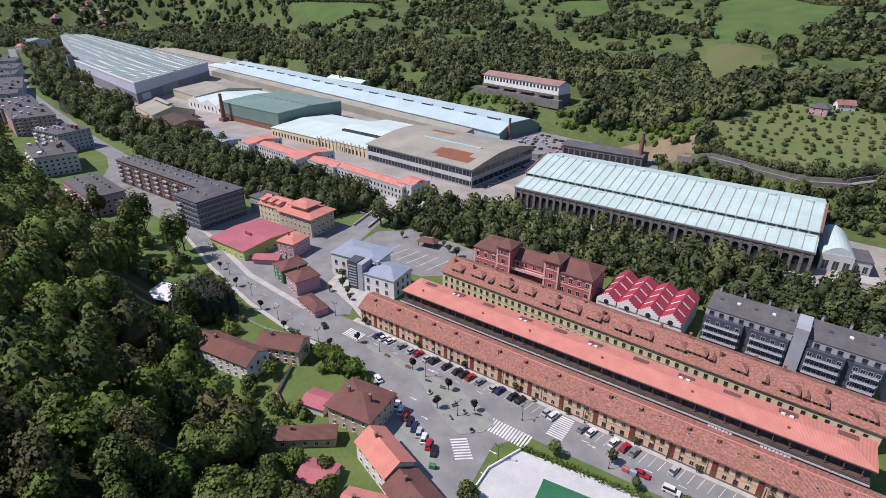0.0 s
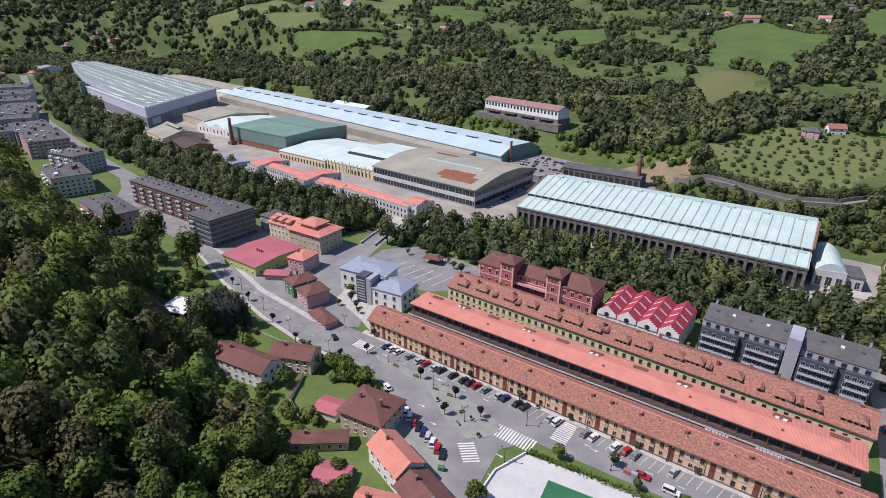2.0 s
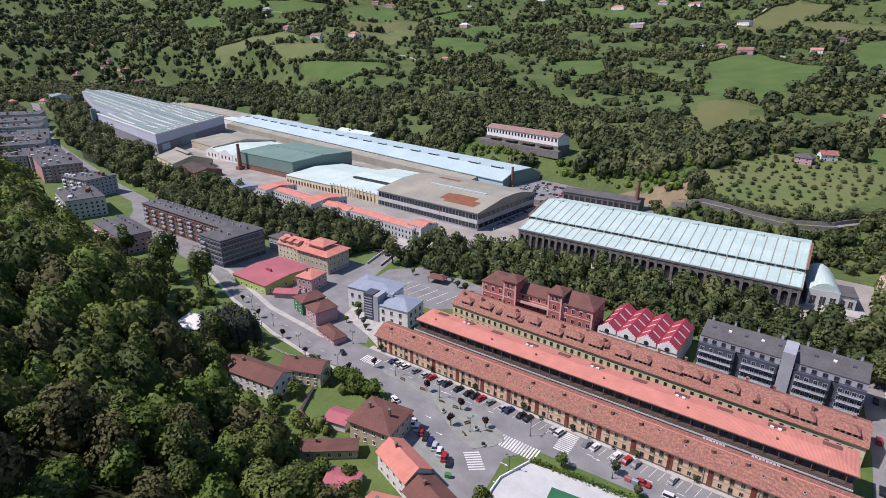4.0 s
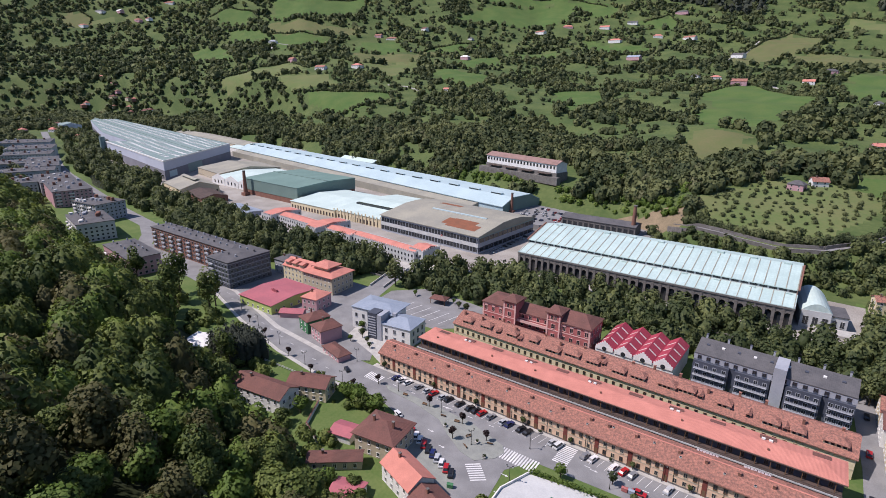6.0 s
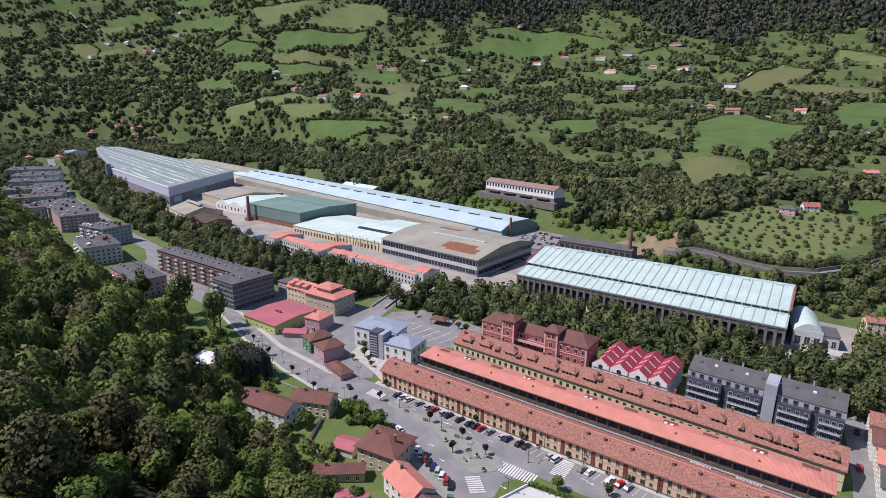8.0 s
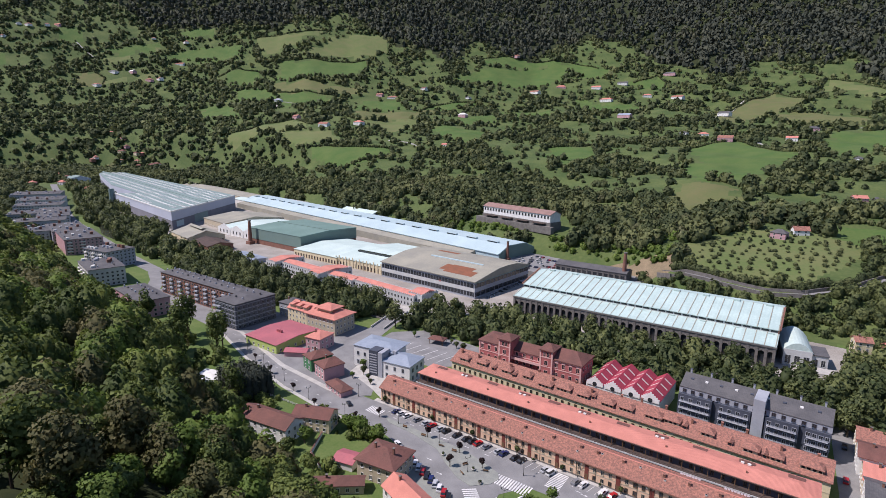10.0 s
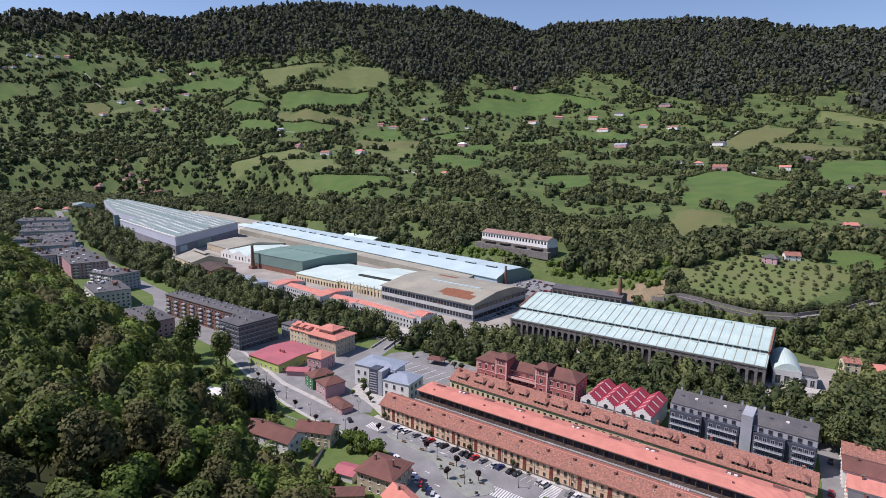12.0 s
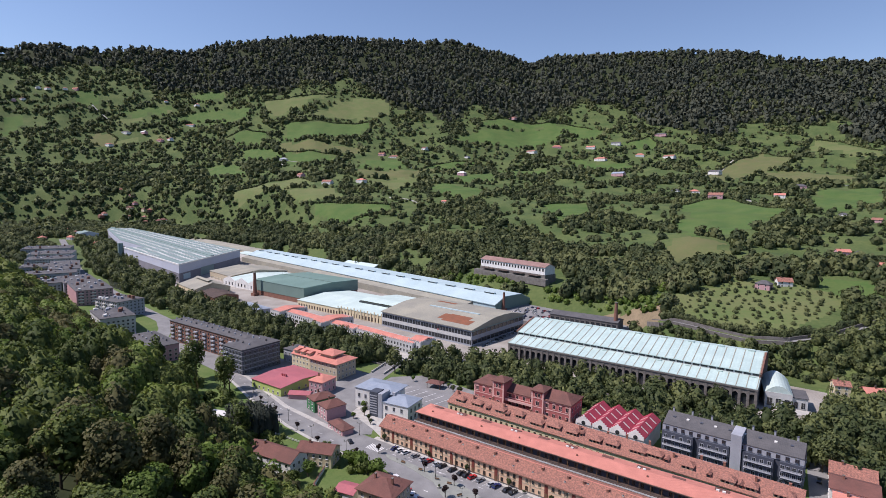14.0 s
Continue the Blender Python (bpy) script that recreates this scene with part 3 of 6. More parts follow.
sheet("road", "grey asphalt street with a wide junction", ASPHALT,
      [(-30, -10.5), (-30, -14), (-40, -16), (-80, -12), (-138, 4), (-200, 12), (-262, 18.6), (-285, 34), (-315, 54), (-405, 68), (-650, 117), (-737, 139), (-1013, 227), (-1330, 326), (-1334, 314), (-1013, 214), (-737, 126), (-650, 104), (-411, 55), (-330, 44), (-300, 31), (-272, 12), (-200, 3), (-146, -2), (-102, -15.5), (-60, -25),
       (-26, -29), (-10, -27), (4, -28), (22, -33.5), (36, -38.5), (50, -44.5), (57, -62), (66, -62), (62, -34), (68, -25), (155, -21), (155, -30), (166, -30), (166, 92), (152, 92), (155, 34), (155, -10.5)])
sheet("road_side", "grey asphalt side street leading to the bridge", ASPHALT,
      [(-28, -14), (-20, -8), (-24, -2), (-44, 10), (-58, 30), (-66, 48), (-78, 88), (-90, 86), (-80, 50), (-70, 32), (-54, 8), (-40, -8)], .064)
sheet("road_parking", "asphalt car park with white bay lines", ASPHALT, [(-54, 30), (-15, 36), (-13, 46), (-17, 60), (-52, 52)], .068)
sheet("pavement_front", "pale pavement along the terraced row", PAVING, [(-16, -10.6), (152, -10.6), (152, -8), (-16, -8)], .17)
sheet("pavement_island", "grey-green paved traffic island with benches", ISLAND,
      [(-2, -18.5), (12, -18.5), (40, -19.5), (56, -24), (58, -27), (57, -31), (52, -36), (46, -35), (37, -30), (30, -25), (16, -22), (2, -21)], .19)
sheet("pavement_civic", "pale paved forecourt of the civic building", PAVING, [(-46, 4), (-24, -3), (-13, -8), (-13, 24), (-30, 34), (-54, 30)], .11)
sheet("pavement_yard", "grey concrete parking verge beside the road", ISLAND, [(14, -31.5), (22, -33), (36, -38), (50, -44), (58, -64), (46, -60), (34, -48), (22, -40)], .1)
sheet("pavement_road", "pale pavement along the road", PAVING, [(-150, 5), (-138, 6), (-80, -9.5), (-40, -13.5), (-30, -12), (-30, -14.5), (-40, -16.2), (-80, -12.2), (-138, 3.8)], .15)
sheet("pavement_far", "pale pavement on the park side of the road", PAVING, [(-146, -2.2), (-102, -15.7), (-60, -25.2), (-26, -29.2), (-4, -28.2), (-4, -30), (-26, -31), (-60, -27), (-102, -17.5), (-146, -4)], .15)
sheet("yard_square", "worn asphalt square between the houses and the river", ASPHALT, [(-62, 30), (-16, 34), (-2, 46), (-2, 70), (-50, 76), (-66, 60)], .05)
sheet("yard_houses", "asphalt yards round the roadside houses", ASPHALT, [(-150, 4), (-80, -10.5), (-38, -13.8), (-34, -6), (-46, 10), (-64, 34), (-76, 56), (-150, 58)], .045)
sheet("yard_blocks", "asphalt round the apartment blocks", ASPHALT, [(-268, 14), (-150, 4), (-150, 42), (-268, 46)], .045)
sheet("pavement_pitch", "pale concrete surround of the sports pitch", OFFICE, [(69, -31), (108, -25), (154, -22), (154, -80), (73, -80), (66, -60), (65, -42)], .12)
sheet("pitch", "green artificial sports pitch", TURF, [(79, -36), (150, -27), (150, -78), (84, -78)], .16)
sheet("yard_factory", "worn concrete factory yard", YARD,
      [(160, 126), (160, 240), (60, 262), (-20, 290), (-110, 318), (-300, 350), (-640, 420), (-1180, 520), (-1180, 380), (-780, 190), (-520, 132), (-330, 106), (-180, 104), (-90, 100), (-60, 112), (0, 122)], .05)
sheet("yard_upper", "raised asphalt car park behind the works", ASPHALT, [(-100, 236), (-56, 234), (-52, 240), (34, 240), (40, 262), (-30, 296), (-80, 306), (-100, 300)], 4.6, -.4)
sheet("yard_lane", "pale lane beside the river wall", PAVING, [(-100, 95), (-76, 90), (-66, 108), (-60, 118), (-90, 118)], .09)
sheet("yard_soil", "bare earth yard above the factory", SOIL, [(-640, 425), (-700, 440), (-1150, 540), (-1180, 500), (-700, 410)], 5.2, 2)
sheet("water", "dark green river water", WATER, [(500, 92), (300, 92), (120, 96), (0, 94), (-80, 75), (-330, 75), (-550, 100), (-900, 206), (-900, 224), (-550, 117), (-330, 93), (-80, 93), (0, 112), (120, 114), (300, 108), (500, 108)], -2.6, -3.6)


def river_wall():
    for s, nm in ((-9.6, "wall_quay_1"), (9.6, "wall_quay_2")):
        sh = Shape()
        xs = list(range(-300, 200, 12))
        for a, b in zip(xs, xs[1:]):
            ya, yb = float(river_y(a)) + s, float(river_y(b)) + s
            if -96 < a < -70:
                continue
            sh.add([(a, ya - .25, -3.5), (b, yb - .25, -3.5), (b, yb + .25, -3.5), (a, ya + .25, -3.5), (a, ya - .25, .9), (b, yb - .25, .9), (b, yb + .25, .9), (a, ya + .25, .9)],
                   [(3, 2, 1, 0), (4, 5, 6, 7), (0, 1, 5, 4), (1, 2, 6, 5), (2, 3, 7, 6), (3, 0, 4, 7)])
        structure(nm, sh, DARKSTONE, "weathered stone river wall")


river_wall()


# ---- road marks ----
def marks():
    sh = Shape()
    for i in range(14):
        sh.box(56.5 + i * .98, 57.05 + i * .98, -29.8, -24.2, .06, .075)
    structure("trim_zebra_1", sh, PAINT, "white zebra crossing stripes")
    sh = Shape()
    for i in range(11):
        sh.box(72.3, 77.4, -20.6 + i * .9, -20.1 + i * .9, .06, .075)
    structure("trim_zebra_2", sh, PAINT, "white zebra crossing stripes")
    sh = Shape()
    for i in range(8):
        a, b = 53.0 + i * .75, -37.2 - i * .72
        sh.prism([(a - 2.6, b - 1.9), (a - 2.25, b - 2.25), (a + 1.6, b + .9), (a + 1.25, b + 1.3)], .06, .075)
    structure("trim_zebra_3", sh, PAINT, "white zebra crossing stripes")
    sh = Shape()
    for i in range(8):
        sh.box(-13.0 + i * 1.0, -12.45 + i * 1.0, -19.4, -14.6, .06, .075)
    structure("trim_zebra_4", sh, PAINT, "white zebra crossing stripes")
    sh = Shape()
    for i in range(58):
        x = -4 + i * 2.55
        if 70 < x < 79:
            continue
        sh.prism([(x, -15.4), (x + .14, -15.4), (x + 1.24, -10.8), (x + 1.1, -10.8)], .06, .075)
    structure("trim_bays", sh, PAINT, "white parking bay lines")
    sh = Shape()
    for i in range(18):
        x = -8 + i * 9
        if not 54 < x < 78:
            sh.box(x, x + 2.2, -17.0, -16.8, .06, .075)
    for i in range(12):
        t = i / 12
        x, y = -140 + 118 * t, 0.5 - 26 * t ** .8
        sh.box(x, x + 2.4, y, y + .16, .06, .075)
    for x, y in ((26, -17.2), (30, -31.8), (38, -36.5), (84, -17.5), (62, -36), (64, -44)):
        sh.add([(x, y - .12, .075), (x + 1.6, y - .12, .075), (x + 1.6, y + .12, .075), (x, y + .12, .075), (x + 1.6, y - .45, .075), (x + 2.6, y, .075), (x + 1.6, y + .45, .075)], [(0, 1, 2, 3), (4, 5, 6)])
    structure("trim_lanes", sh, PAINT, "white lane dashes and arrows")
    sh = Shape()
    for i in range(6):
        x = -48 + i * 6
        sh.prism([(x, 40), (x + .3, 40), (x + 3.3, 54), (x + 3, 54)], .068, .085)
    structure("trim_carpark", sh, PAINT, "white car park lines")
    sh = Shape()
    for a, b in (((66, -60), (65, -42)), ((65, -42), (69, -31))):
        sh.prism([a, (a[0] + .4, a[1]), (b[0] + .4, b[1]), b], .12, .9)
    structure("wall_pitch", sh, WHITE, "low white wall round the pitch")


marks()


# ---- bridge ----
def bridge():
    b = thing("bridge", -79, 66, 0, 105, "pale stone road bridge with parapets over the river", "bridge")
    part("deck", Shape().box(-6, 28, -4.2, 4.2, -.9, .12), ASPHALT, b)
    for y in (-4.6, 4.2):
        part("parapet", Shape().box(-7, 29, y, y + .4, -.9, 1.1), OFFICE, b)
        part("coping", Shape().box(-7.1, 29.1, y - .08, y + .48, 1.1, 1.22), PAVING, b)
    for x in (2, 21):
        part("pier", Shape().box(x, x + 1.6, -4, 4, -4.5, -.9), DARKSTONE, b)


bridge()


# ---- the long terraced block ----
def front_row():
    t = thing("terraced_house_row", -13, -9, 0, 0, "two-storey peach terraced row with old clay tile roof", "terrace")
    L, W = 164, 8.8
    wall = part("wall", Shape().profile([(0, 0), (W, 0), (W, 9.0), (5.2, 9.9), (0, 6.8)], 0, L), PEACH, t)
    part("roof", Shape().profile([(-.7, 6.5), (5.2, 9.95), (W, 9.05), (W, 9.3), (5.2, 10.25), (-.7, 6.8)], -.6, L + .5), TILE_OLD, t)
    part("plinth", Shape().box(-.06, L, -.08, .3, 0, .7), DARKSTONE, t)
    part("gutter", Shape().box(-.6, L + .5, -.86, -.7, 6.45, 6.62), BRICK, t)
    part("ridge_tiles", Shape().profile([(4.95, 10.2), (5.45, 10.2), (5.2, 10.42)], -.6, L + .5), TILE_NEW, t)
    for i in range(24):
        part("downpipe", Shape().box(i * 7 + .9, i * 7 + 1.02, -.14, -.02, 0, 6.5), METAL, t)
    part("string_course", Shape().box(-.04, L, -.1, .1, 3.45, 3.65), SAND, t)
    q = random.Random(5)
    k, x = 0, 2.2
    dm, dp = Shape().box(-.7, .7, -.14, .05, 0, 5.6).mesh("door_bay", DOOR), Shape().box(-.5, .5, -.18, -.1, .2, 2.3).mesh("door", WOOD)
    while x < L - 2:
        if k % 4 == 2:
            d = part("door_bay", dm, None, wall, at=pose(x, 0, .15))
            part("door", dp, None, d)
        else:
            for z in (1.1, 4.15):
                fr, pane = window_mesh(.95, 1.45, SAND if q.random() < .5 else WOOD)
                part("pane", pane, None, part("window", fr, None, wall, at=pose(x, 0, z)))
        x += 2.75
        k += 1
    for i in range(17):
        x = 5 + i * 9.4 + q.uniform(-2, 2)
        c = part("chimney", Shape().box(x, x + .8, 3.3, 4.0, 8.4, 10.2), BRICK, t)
        part("cap", Shape().box(x - .12, x + .92, 3.18, 4.12, 10.2, 10.34), TILE_OLD, c)
    for i in range(15):
        x, y = 4 + i * 10.6 + q.uniform(-3, 3), q.uniform(1, 3.6)
        z = 6.9 + (y + .7) / 5.9 * 3.45
        s = part("skylight", Shape().box(x, x + .7, y, y + .8, z - .35, z + .28), PAVING, t)
        part("pane", Shape().box(x + .08, x + .62, y + .08, y + .72, z + .28, z + .3), GLASS, s)


front_row()


def middle_row():
    t = thing("gallery_house_row", -1, 1.0, 0, 0, "long middle row with flat orange tile roof and dark gallery", "terrace")
    L, W = 149, 13.6
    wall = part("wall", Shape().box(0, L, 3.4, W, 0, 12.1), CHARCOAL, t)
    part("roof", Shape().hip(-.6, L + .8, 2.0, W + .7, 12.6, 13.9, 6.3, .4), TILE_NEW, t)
    # The floor's dark colour stands in for the shade below the eaves.
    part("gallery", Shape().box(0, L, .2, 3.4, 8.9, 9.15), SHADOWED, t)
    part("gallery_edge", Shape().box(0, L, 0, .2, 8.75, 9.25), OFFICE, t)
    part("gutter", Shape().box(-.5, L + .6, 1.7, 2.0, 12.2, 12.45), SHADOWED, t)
    rail = Shape().box(0, L, .05, .13, 10.05, 10.15)
    for i in range(int(L / 1.5)):
        rail.box(i * 1.5, i * 1.5 + .06, .06, .12, 9.25, 10.05)
    part("railing", rail, METAL, t)
    pm = Shape().box(-.1, .1, 2.0, 2.2, 9.15, 12.2).mesh("post", WOOD)
    for i in range(38):
        part("post", pm, None, t, at=pose(1 + i * 3.95, 0, 0))
    fr, pane = window_mesh(.9, 1.5, WOOD)
    for i in range(46):
        part("pane", pane, None, part("window", fr, None, wall, at=pose(2.2 + i * 3.2, 3.4, 9.6)))
    q = random.Random(9)
    for i in range(11):
        x, y = 5 + i * 13.6 + q.uniform(-1, 1), 9.6 + q.uniform(-.4, .4)
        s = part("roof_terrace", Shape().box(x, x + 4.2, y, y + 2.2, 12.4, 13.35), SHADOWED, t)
        part("cover", Shape().box(x - .2, x + 4.4, y + .5, y + 2.5, 13.35, 13.5), TILE_DARK, s)
        if i % 2:
            for k in (0, 1):
                part("chimney", Shape().box(x + .4 + 2 * k, x + 1.4 + 2 * k, y - .6, y + .2, 12.6, 14.1), WHITE, s)
    for i in range(6):
        x = 8 + i * 24 + q.uniform(-4, 4)
        part("vent", Shape().box(x, x + .5, 5, 5.5, 12.8, 13.9), BRICK, t)


middle_row()


def back_row():
    t = thing("back_house_row", -3, 32.6, 0, -2.3, "long cream back row with old tile roof and many dormers", "terrace")
    L, W = 155, 15.5
    wall = part("wall", Shape().profile([(0, 0), (W, 0), (W, 7.8), (8.2, 11.2), (0, 7.8)], 0, L), CREAM, t)
    roof = Shape().profile([(-.7, 7.5), (8.2, 11.3), (W + .7, 7.5), (W + .7, 7.8), (8.2, 11.6), (-.7, 7.8)], -.5, L + .5)
    part("roof", roof, TILE_OLD, t)
    part("string_course", Shape().box(0, L, -.12, .1, 3.5, 3.75), SAND, t)
    q = random.Random(3)
    x = 2.0
    while x < L - 2:
        for z in (.9, 4.2):
            fr, pane = window_mesh(.95, 1.5, WOOD)
            part("pane", pane, None, part("window", fr, None, wall, at=pose(x, 0, z)))
        x += 3.05
    x = 4.0
    while x < L - 6:
        y, kind = q.uniform(.8, 3.0), q.random()
        w = q.choice((1.3, 1.5, 1.7)) if kind < .45 else q.uniform(3.6, 6.5)
        z = 8.1 + y * .42
        d = part("dormer", Shape().box(x, x + w, y, y + 3.6, z - .5, z + 1.35), TILE_OLD if kind < .45 else CREAM, t)
        if kind < .45:
            part("roof", Shape().add([(x - .25, y - .3, z + 1.2), (x + w / 2, y - .3, z + 1.9), (x + w + .25, y - .3, z + 1.2), (x - .25, y + 3.9, z + 1.2), (x + w / 2, y + 3.9, z + 1.9), (x + w + .25, y + 3.9, z + 1.2)], [(0, 2, 1), (3, 4, 5), (0, 1, 4, 3), (1, 2, 5, 4), (0, 3, 5, 2)]), TILE_OLD, d)
            part("pane", Shape().box(x + .2, x + w - .2, y - .04, y, z + .1, z + 1.1), GLASS, d)
        else:
            part("roof", Shape().hip(x - .5, x + w + .5, y - .6, y + 5.2, z + 1.5, z + 2.7, 2.2, .2), TILE_OLD, d)
            for k in range(int(w / 1.6)):
                part("pane", Shape().box(x + .4 + k * 1.6, x + 1.4 + k * 1.6, y - .04, y, z + .2, z + 1.2), GLASS, d)
        x += w + q.choice((.9, 1.2, 2.4, 3.5, 5.0))
    for i in range(16):
        x = 3 + i * 9.7 + q.uniform(-2, 2)
        y = q.choice((5.5, 7.8, 10.0))
        c = part("chimney", Shape().box(x, x + .8, y, y + .8, 9.0, 12.3), BRICK, t)
        part("cap", Shape().box(x - .1, x + .9, y - .1, y + .9, 12.3, 12.45), TILE_OLD, c)


back_row()


# ---- red brick hall with two towers ----
def red_hall():
    t = thing("brick_hall", 2.5, 49.5, 0, 0, "red brick hall with pink trim and two towers", "hall")
    L, W = 55, 15
    wall = part("wall", Shape().box(0, 12, 0, W, 0, 14.5).box(12, 40, 3, W, 0, 12.5).box(40, L, 0, W, 0, 14.5), REDWALL, t)
    part("roof", Shape().hip(-.5, 16, -.5, W + .5, 14.9, 16.6, 5, .4), TILE_DARK, t)
    part("roof", Shape().gable(12.3, 40, 2.6, W + .4, 12.9, 15.6, .5, .4), TILE_DARK, t)
    part("roof", Shape().hip(36, L + .6, -.6, W + .6, 14.85, 18.2, 6, .4), TILE_DARK, t)
    for x in (12.0, 34.5):
        tw = part("tower", Shape().box(x, x + 6.5, -.8, 8, 0, 18.2), REDWALL, t)
        part("roof", Shape().hip(x - .7, x + 7.2, -1.5, 8.7, 18.6, 20.6, 3.9, .4), TILE_DARK, tw)
        for z in (5.2, 10.0, 14.6, 18.0):
            part("band", Shape().box(x - .12, x + 6.62, -.95, -.8, z, z + .4), PINKTRIM, tw)
        for dx in (0, 5.9):
            part("pilaster", Shape().box(x + dx - .06, x + dx + .66, -.98, -.8, 0, 18.2), PINKTRIM, tw)
        for z, n in ((11.0, 1), (15.2, 2), (6.2, 1), (1.2, 1)):
            for k in range(n):
                fr, pane = window_mesh(1.1 if n > 1 else 1.7, 2.1, PINKTRIM)
                part("pane", pane, None, part("window", fr, None, tw, at=pose(x + 3.25 + (k - (n - 1) / 2) * 1.8, -.8, z)))
    for a, b, y in ((0, 12, 0), (41, L, 0), (18.5, 34.5, 3)):
        for z in (4.9, 9.7, 13.9 if y == 0 else 12.0):
            part("band", Shape().box(a, b, y - .15, y, z, z + .4), PINKTRIM, t)
        n = int((b - a) / 3.4)
        for k in range(n):
            for z in (1.2, 6.2, 10.9 if y == 0 else 9.9):
                fr, pane = window_mesh(1.4, 2.0, PINKTRIM)
                part("pane", pane, None, part("window", fr, None, wall, at=pose(a + (b - a) * (k + .5) / n, y, z)))
    for x in (0, 11.3, 41, L - .7):
        part("pilaster", Shape().box(x - .02, x + .72, -.16, 0, 0, 14.5), PINKTRIM, t)
    head = Shape().add([(1.0 * math.cos(j * math.pi / 8), yy, .75 * math.sin(j * math.pi / 8)) for yy in (-.16, 0) for j in range(9)], [tuple(range(8, -1, -1)), tuple(range(9, 18))] + [(j, j + 1, 10 + j, 9 + j) for j in range(8)] + [(8, 0, 9, 17)]).mesh("arch_head", PINKTRIM)
    for a, b in ((0, 12), (41, L)):
        n = int((b - a) / 3.4)
        for k in range(n):
            part("arch_head", head, None, t, at=pose(a + (b - a) * (k + .5) / n, 0, 13.05))
    part("plinth", Shape().box(-.1, L + .1, -.22, 0, 0, .9), PINKTRIM, t)
    part("balcony", Shape().box(18.5, 34.5, .6, 3, 8.7, 9.0).box(18.5, 34.5, .6, .8, 9, 10.0), PINKTRIM, t)
    windows(wall, "r", (L, W), 4, 10.8, 1.2, 1.9, PINKTRIM)
    windows(wall, "r", (L, W), 4, 6.2, 1.2, 1.9, PINKTRIM)


red_hall()


def market():
    t = thing("market_hall", 60, 50, 0, -2, "white market hall with crimson zigzag roof", "hall")
    n, w, D = 4, 8.2, 25
    for i in range(n):
        x = i * w
        wall = part("wall", Shape().add([(x, 0, 0), (x + w, 0, 0), (x + w, D, 0), (x, D, 0), (x, 0, 8), (x + w, 0, 8), (x + w, D, 8), (x, D, 8), (x + w / 2, 0, 11), (x + w / 2, D, 11)],
                                    [(3, 2, 1, 0), (0, 1, 5, 8, 4), (2, 3, 7, 9, 6), (1, 2, 6, 5), (3, 0, 4, 7), (4, 8, 9, 7), (8, 5, 6, 9)]), WHITE, t)
        for a, b, za, zb in ((x, x + w / 2, 8, 11), (x + w / 2, x + w, 11, 8)):
            sl = part("roof", Shape().add([(a, -.2, za + .02), (b, -.2, zb + .02), (b, D + .2, zb + .02), (a, D + .2, za + .02), (a, -.2, za + .22), (b, -.2, zb + .22), (b, D + .2, zb + .22), (a, D + .2, za + .22)],
                                          [(3, 2, 1, 0), (4, 5, 6, 7), (0, 1, 5, 4), (1, 2, 6, 5), (2, 3, 7, 6), (3, 0, 4, 7)]), CRIMSON, t)
            for k in (5.5, 12, 18.5):
                c0, c1 = .12, .88
                part("skylight", Shape().add([(a + (b - a) * c, yy, za + (zb - za) * c + dz) for c in (c0, c1) for yy in (k, k + .9) for dz in (.2, .32)],
                                             [(0, 1, 3, 2), (4, 6, 7, 5), (0, 4, 5, 1), (2, 3, 7, 6), (1, 5, 7, 3), (0, 2, 6, 4)]), CREAM_SHEET, sl)
        line = [(x + .3, 7.2), (x + w - .3, 7.2)]
        for k in range(8, -1, -1):
            a = x + .3 + (w - .6) * k / 9
            top = 8.8 + 2.9 * (1 - abs((k + .5) / 4.5 - 1))
            line += [(a + (w - .6) / 9, top), (a, top)]
        n_ = len(line)
        part("gable", Shape().add([(p, -.42, z) for p, z in line] + [(p, -.22, z) for p, z in line], [tuple(range(n_)), tuple(range(2 * n_ - 1, n_ - 1, -1))] + [(j, n_ + j, n_ + (j + 1) % n_, (j + 1) % n_) for j in range(n_)]), WHITE, t)
        rw = part("round_window", Shape().add([(x + w / 2 + 1.0 * math.cos(j * math.pi / 8), -.5, 8 + 1.0 * math.sin(j * math.pi / 8)) for j in range(16)] + [(x + w / 2 + 1.0 * math.cos(j * math.pi / 8), -.4, 8 + 1.0 * math.sin(j * math.pi / 8)) for j in range(16)],
                                              [tuple(range(16)), tuple(range(31, 15, -1))] + [(j, (j + 1) % 16 + 0, 16 + (j + 1) % 16, 16 + j) for j in range(16)]), GLASS, t)
        for k in (0, 1):
            fr, pane = window_mesh(2.0, 3.0, SILVER)
            part("pane", pane, None, part("window", fr, None, wall, at=pose(x + 2.3 + 3.6 * k, 0, 2.2)))


market()


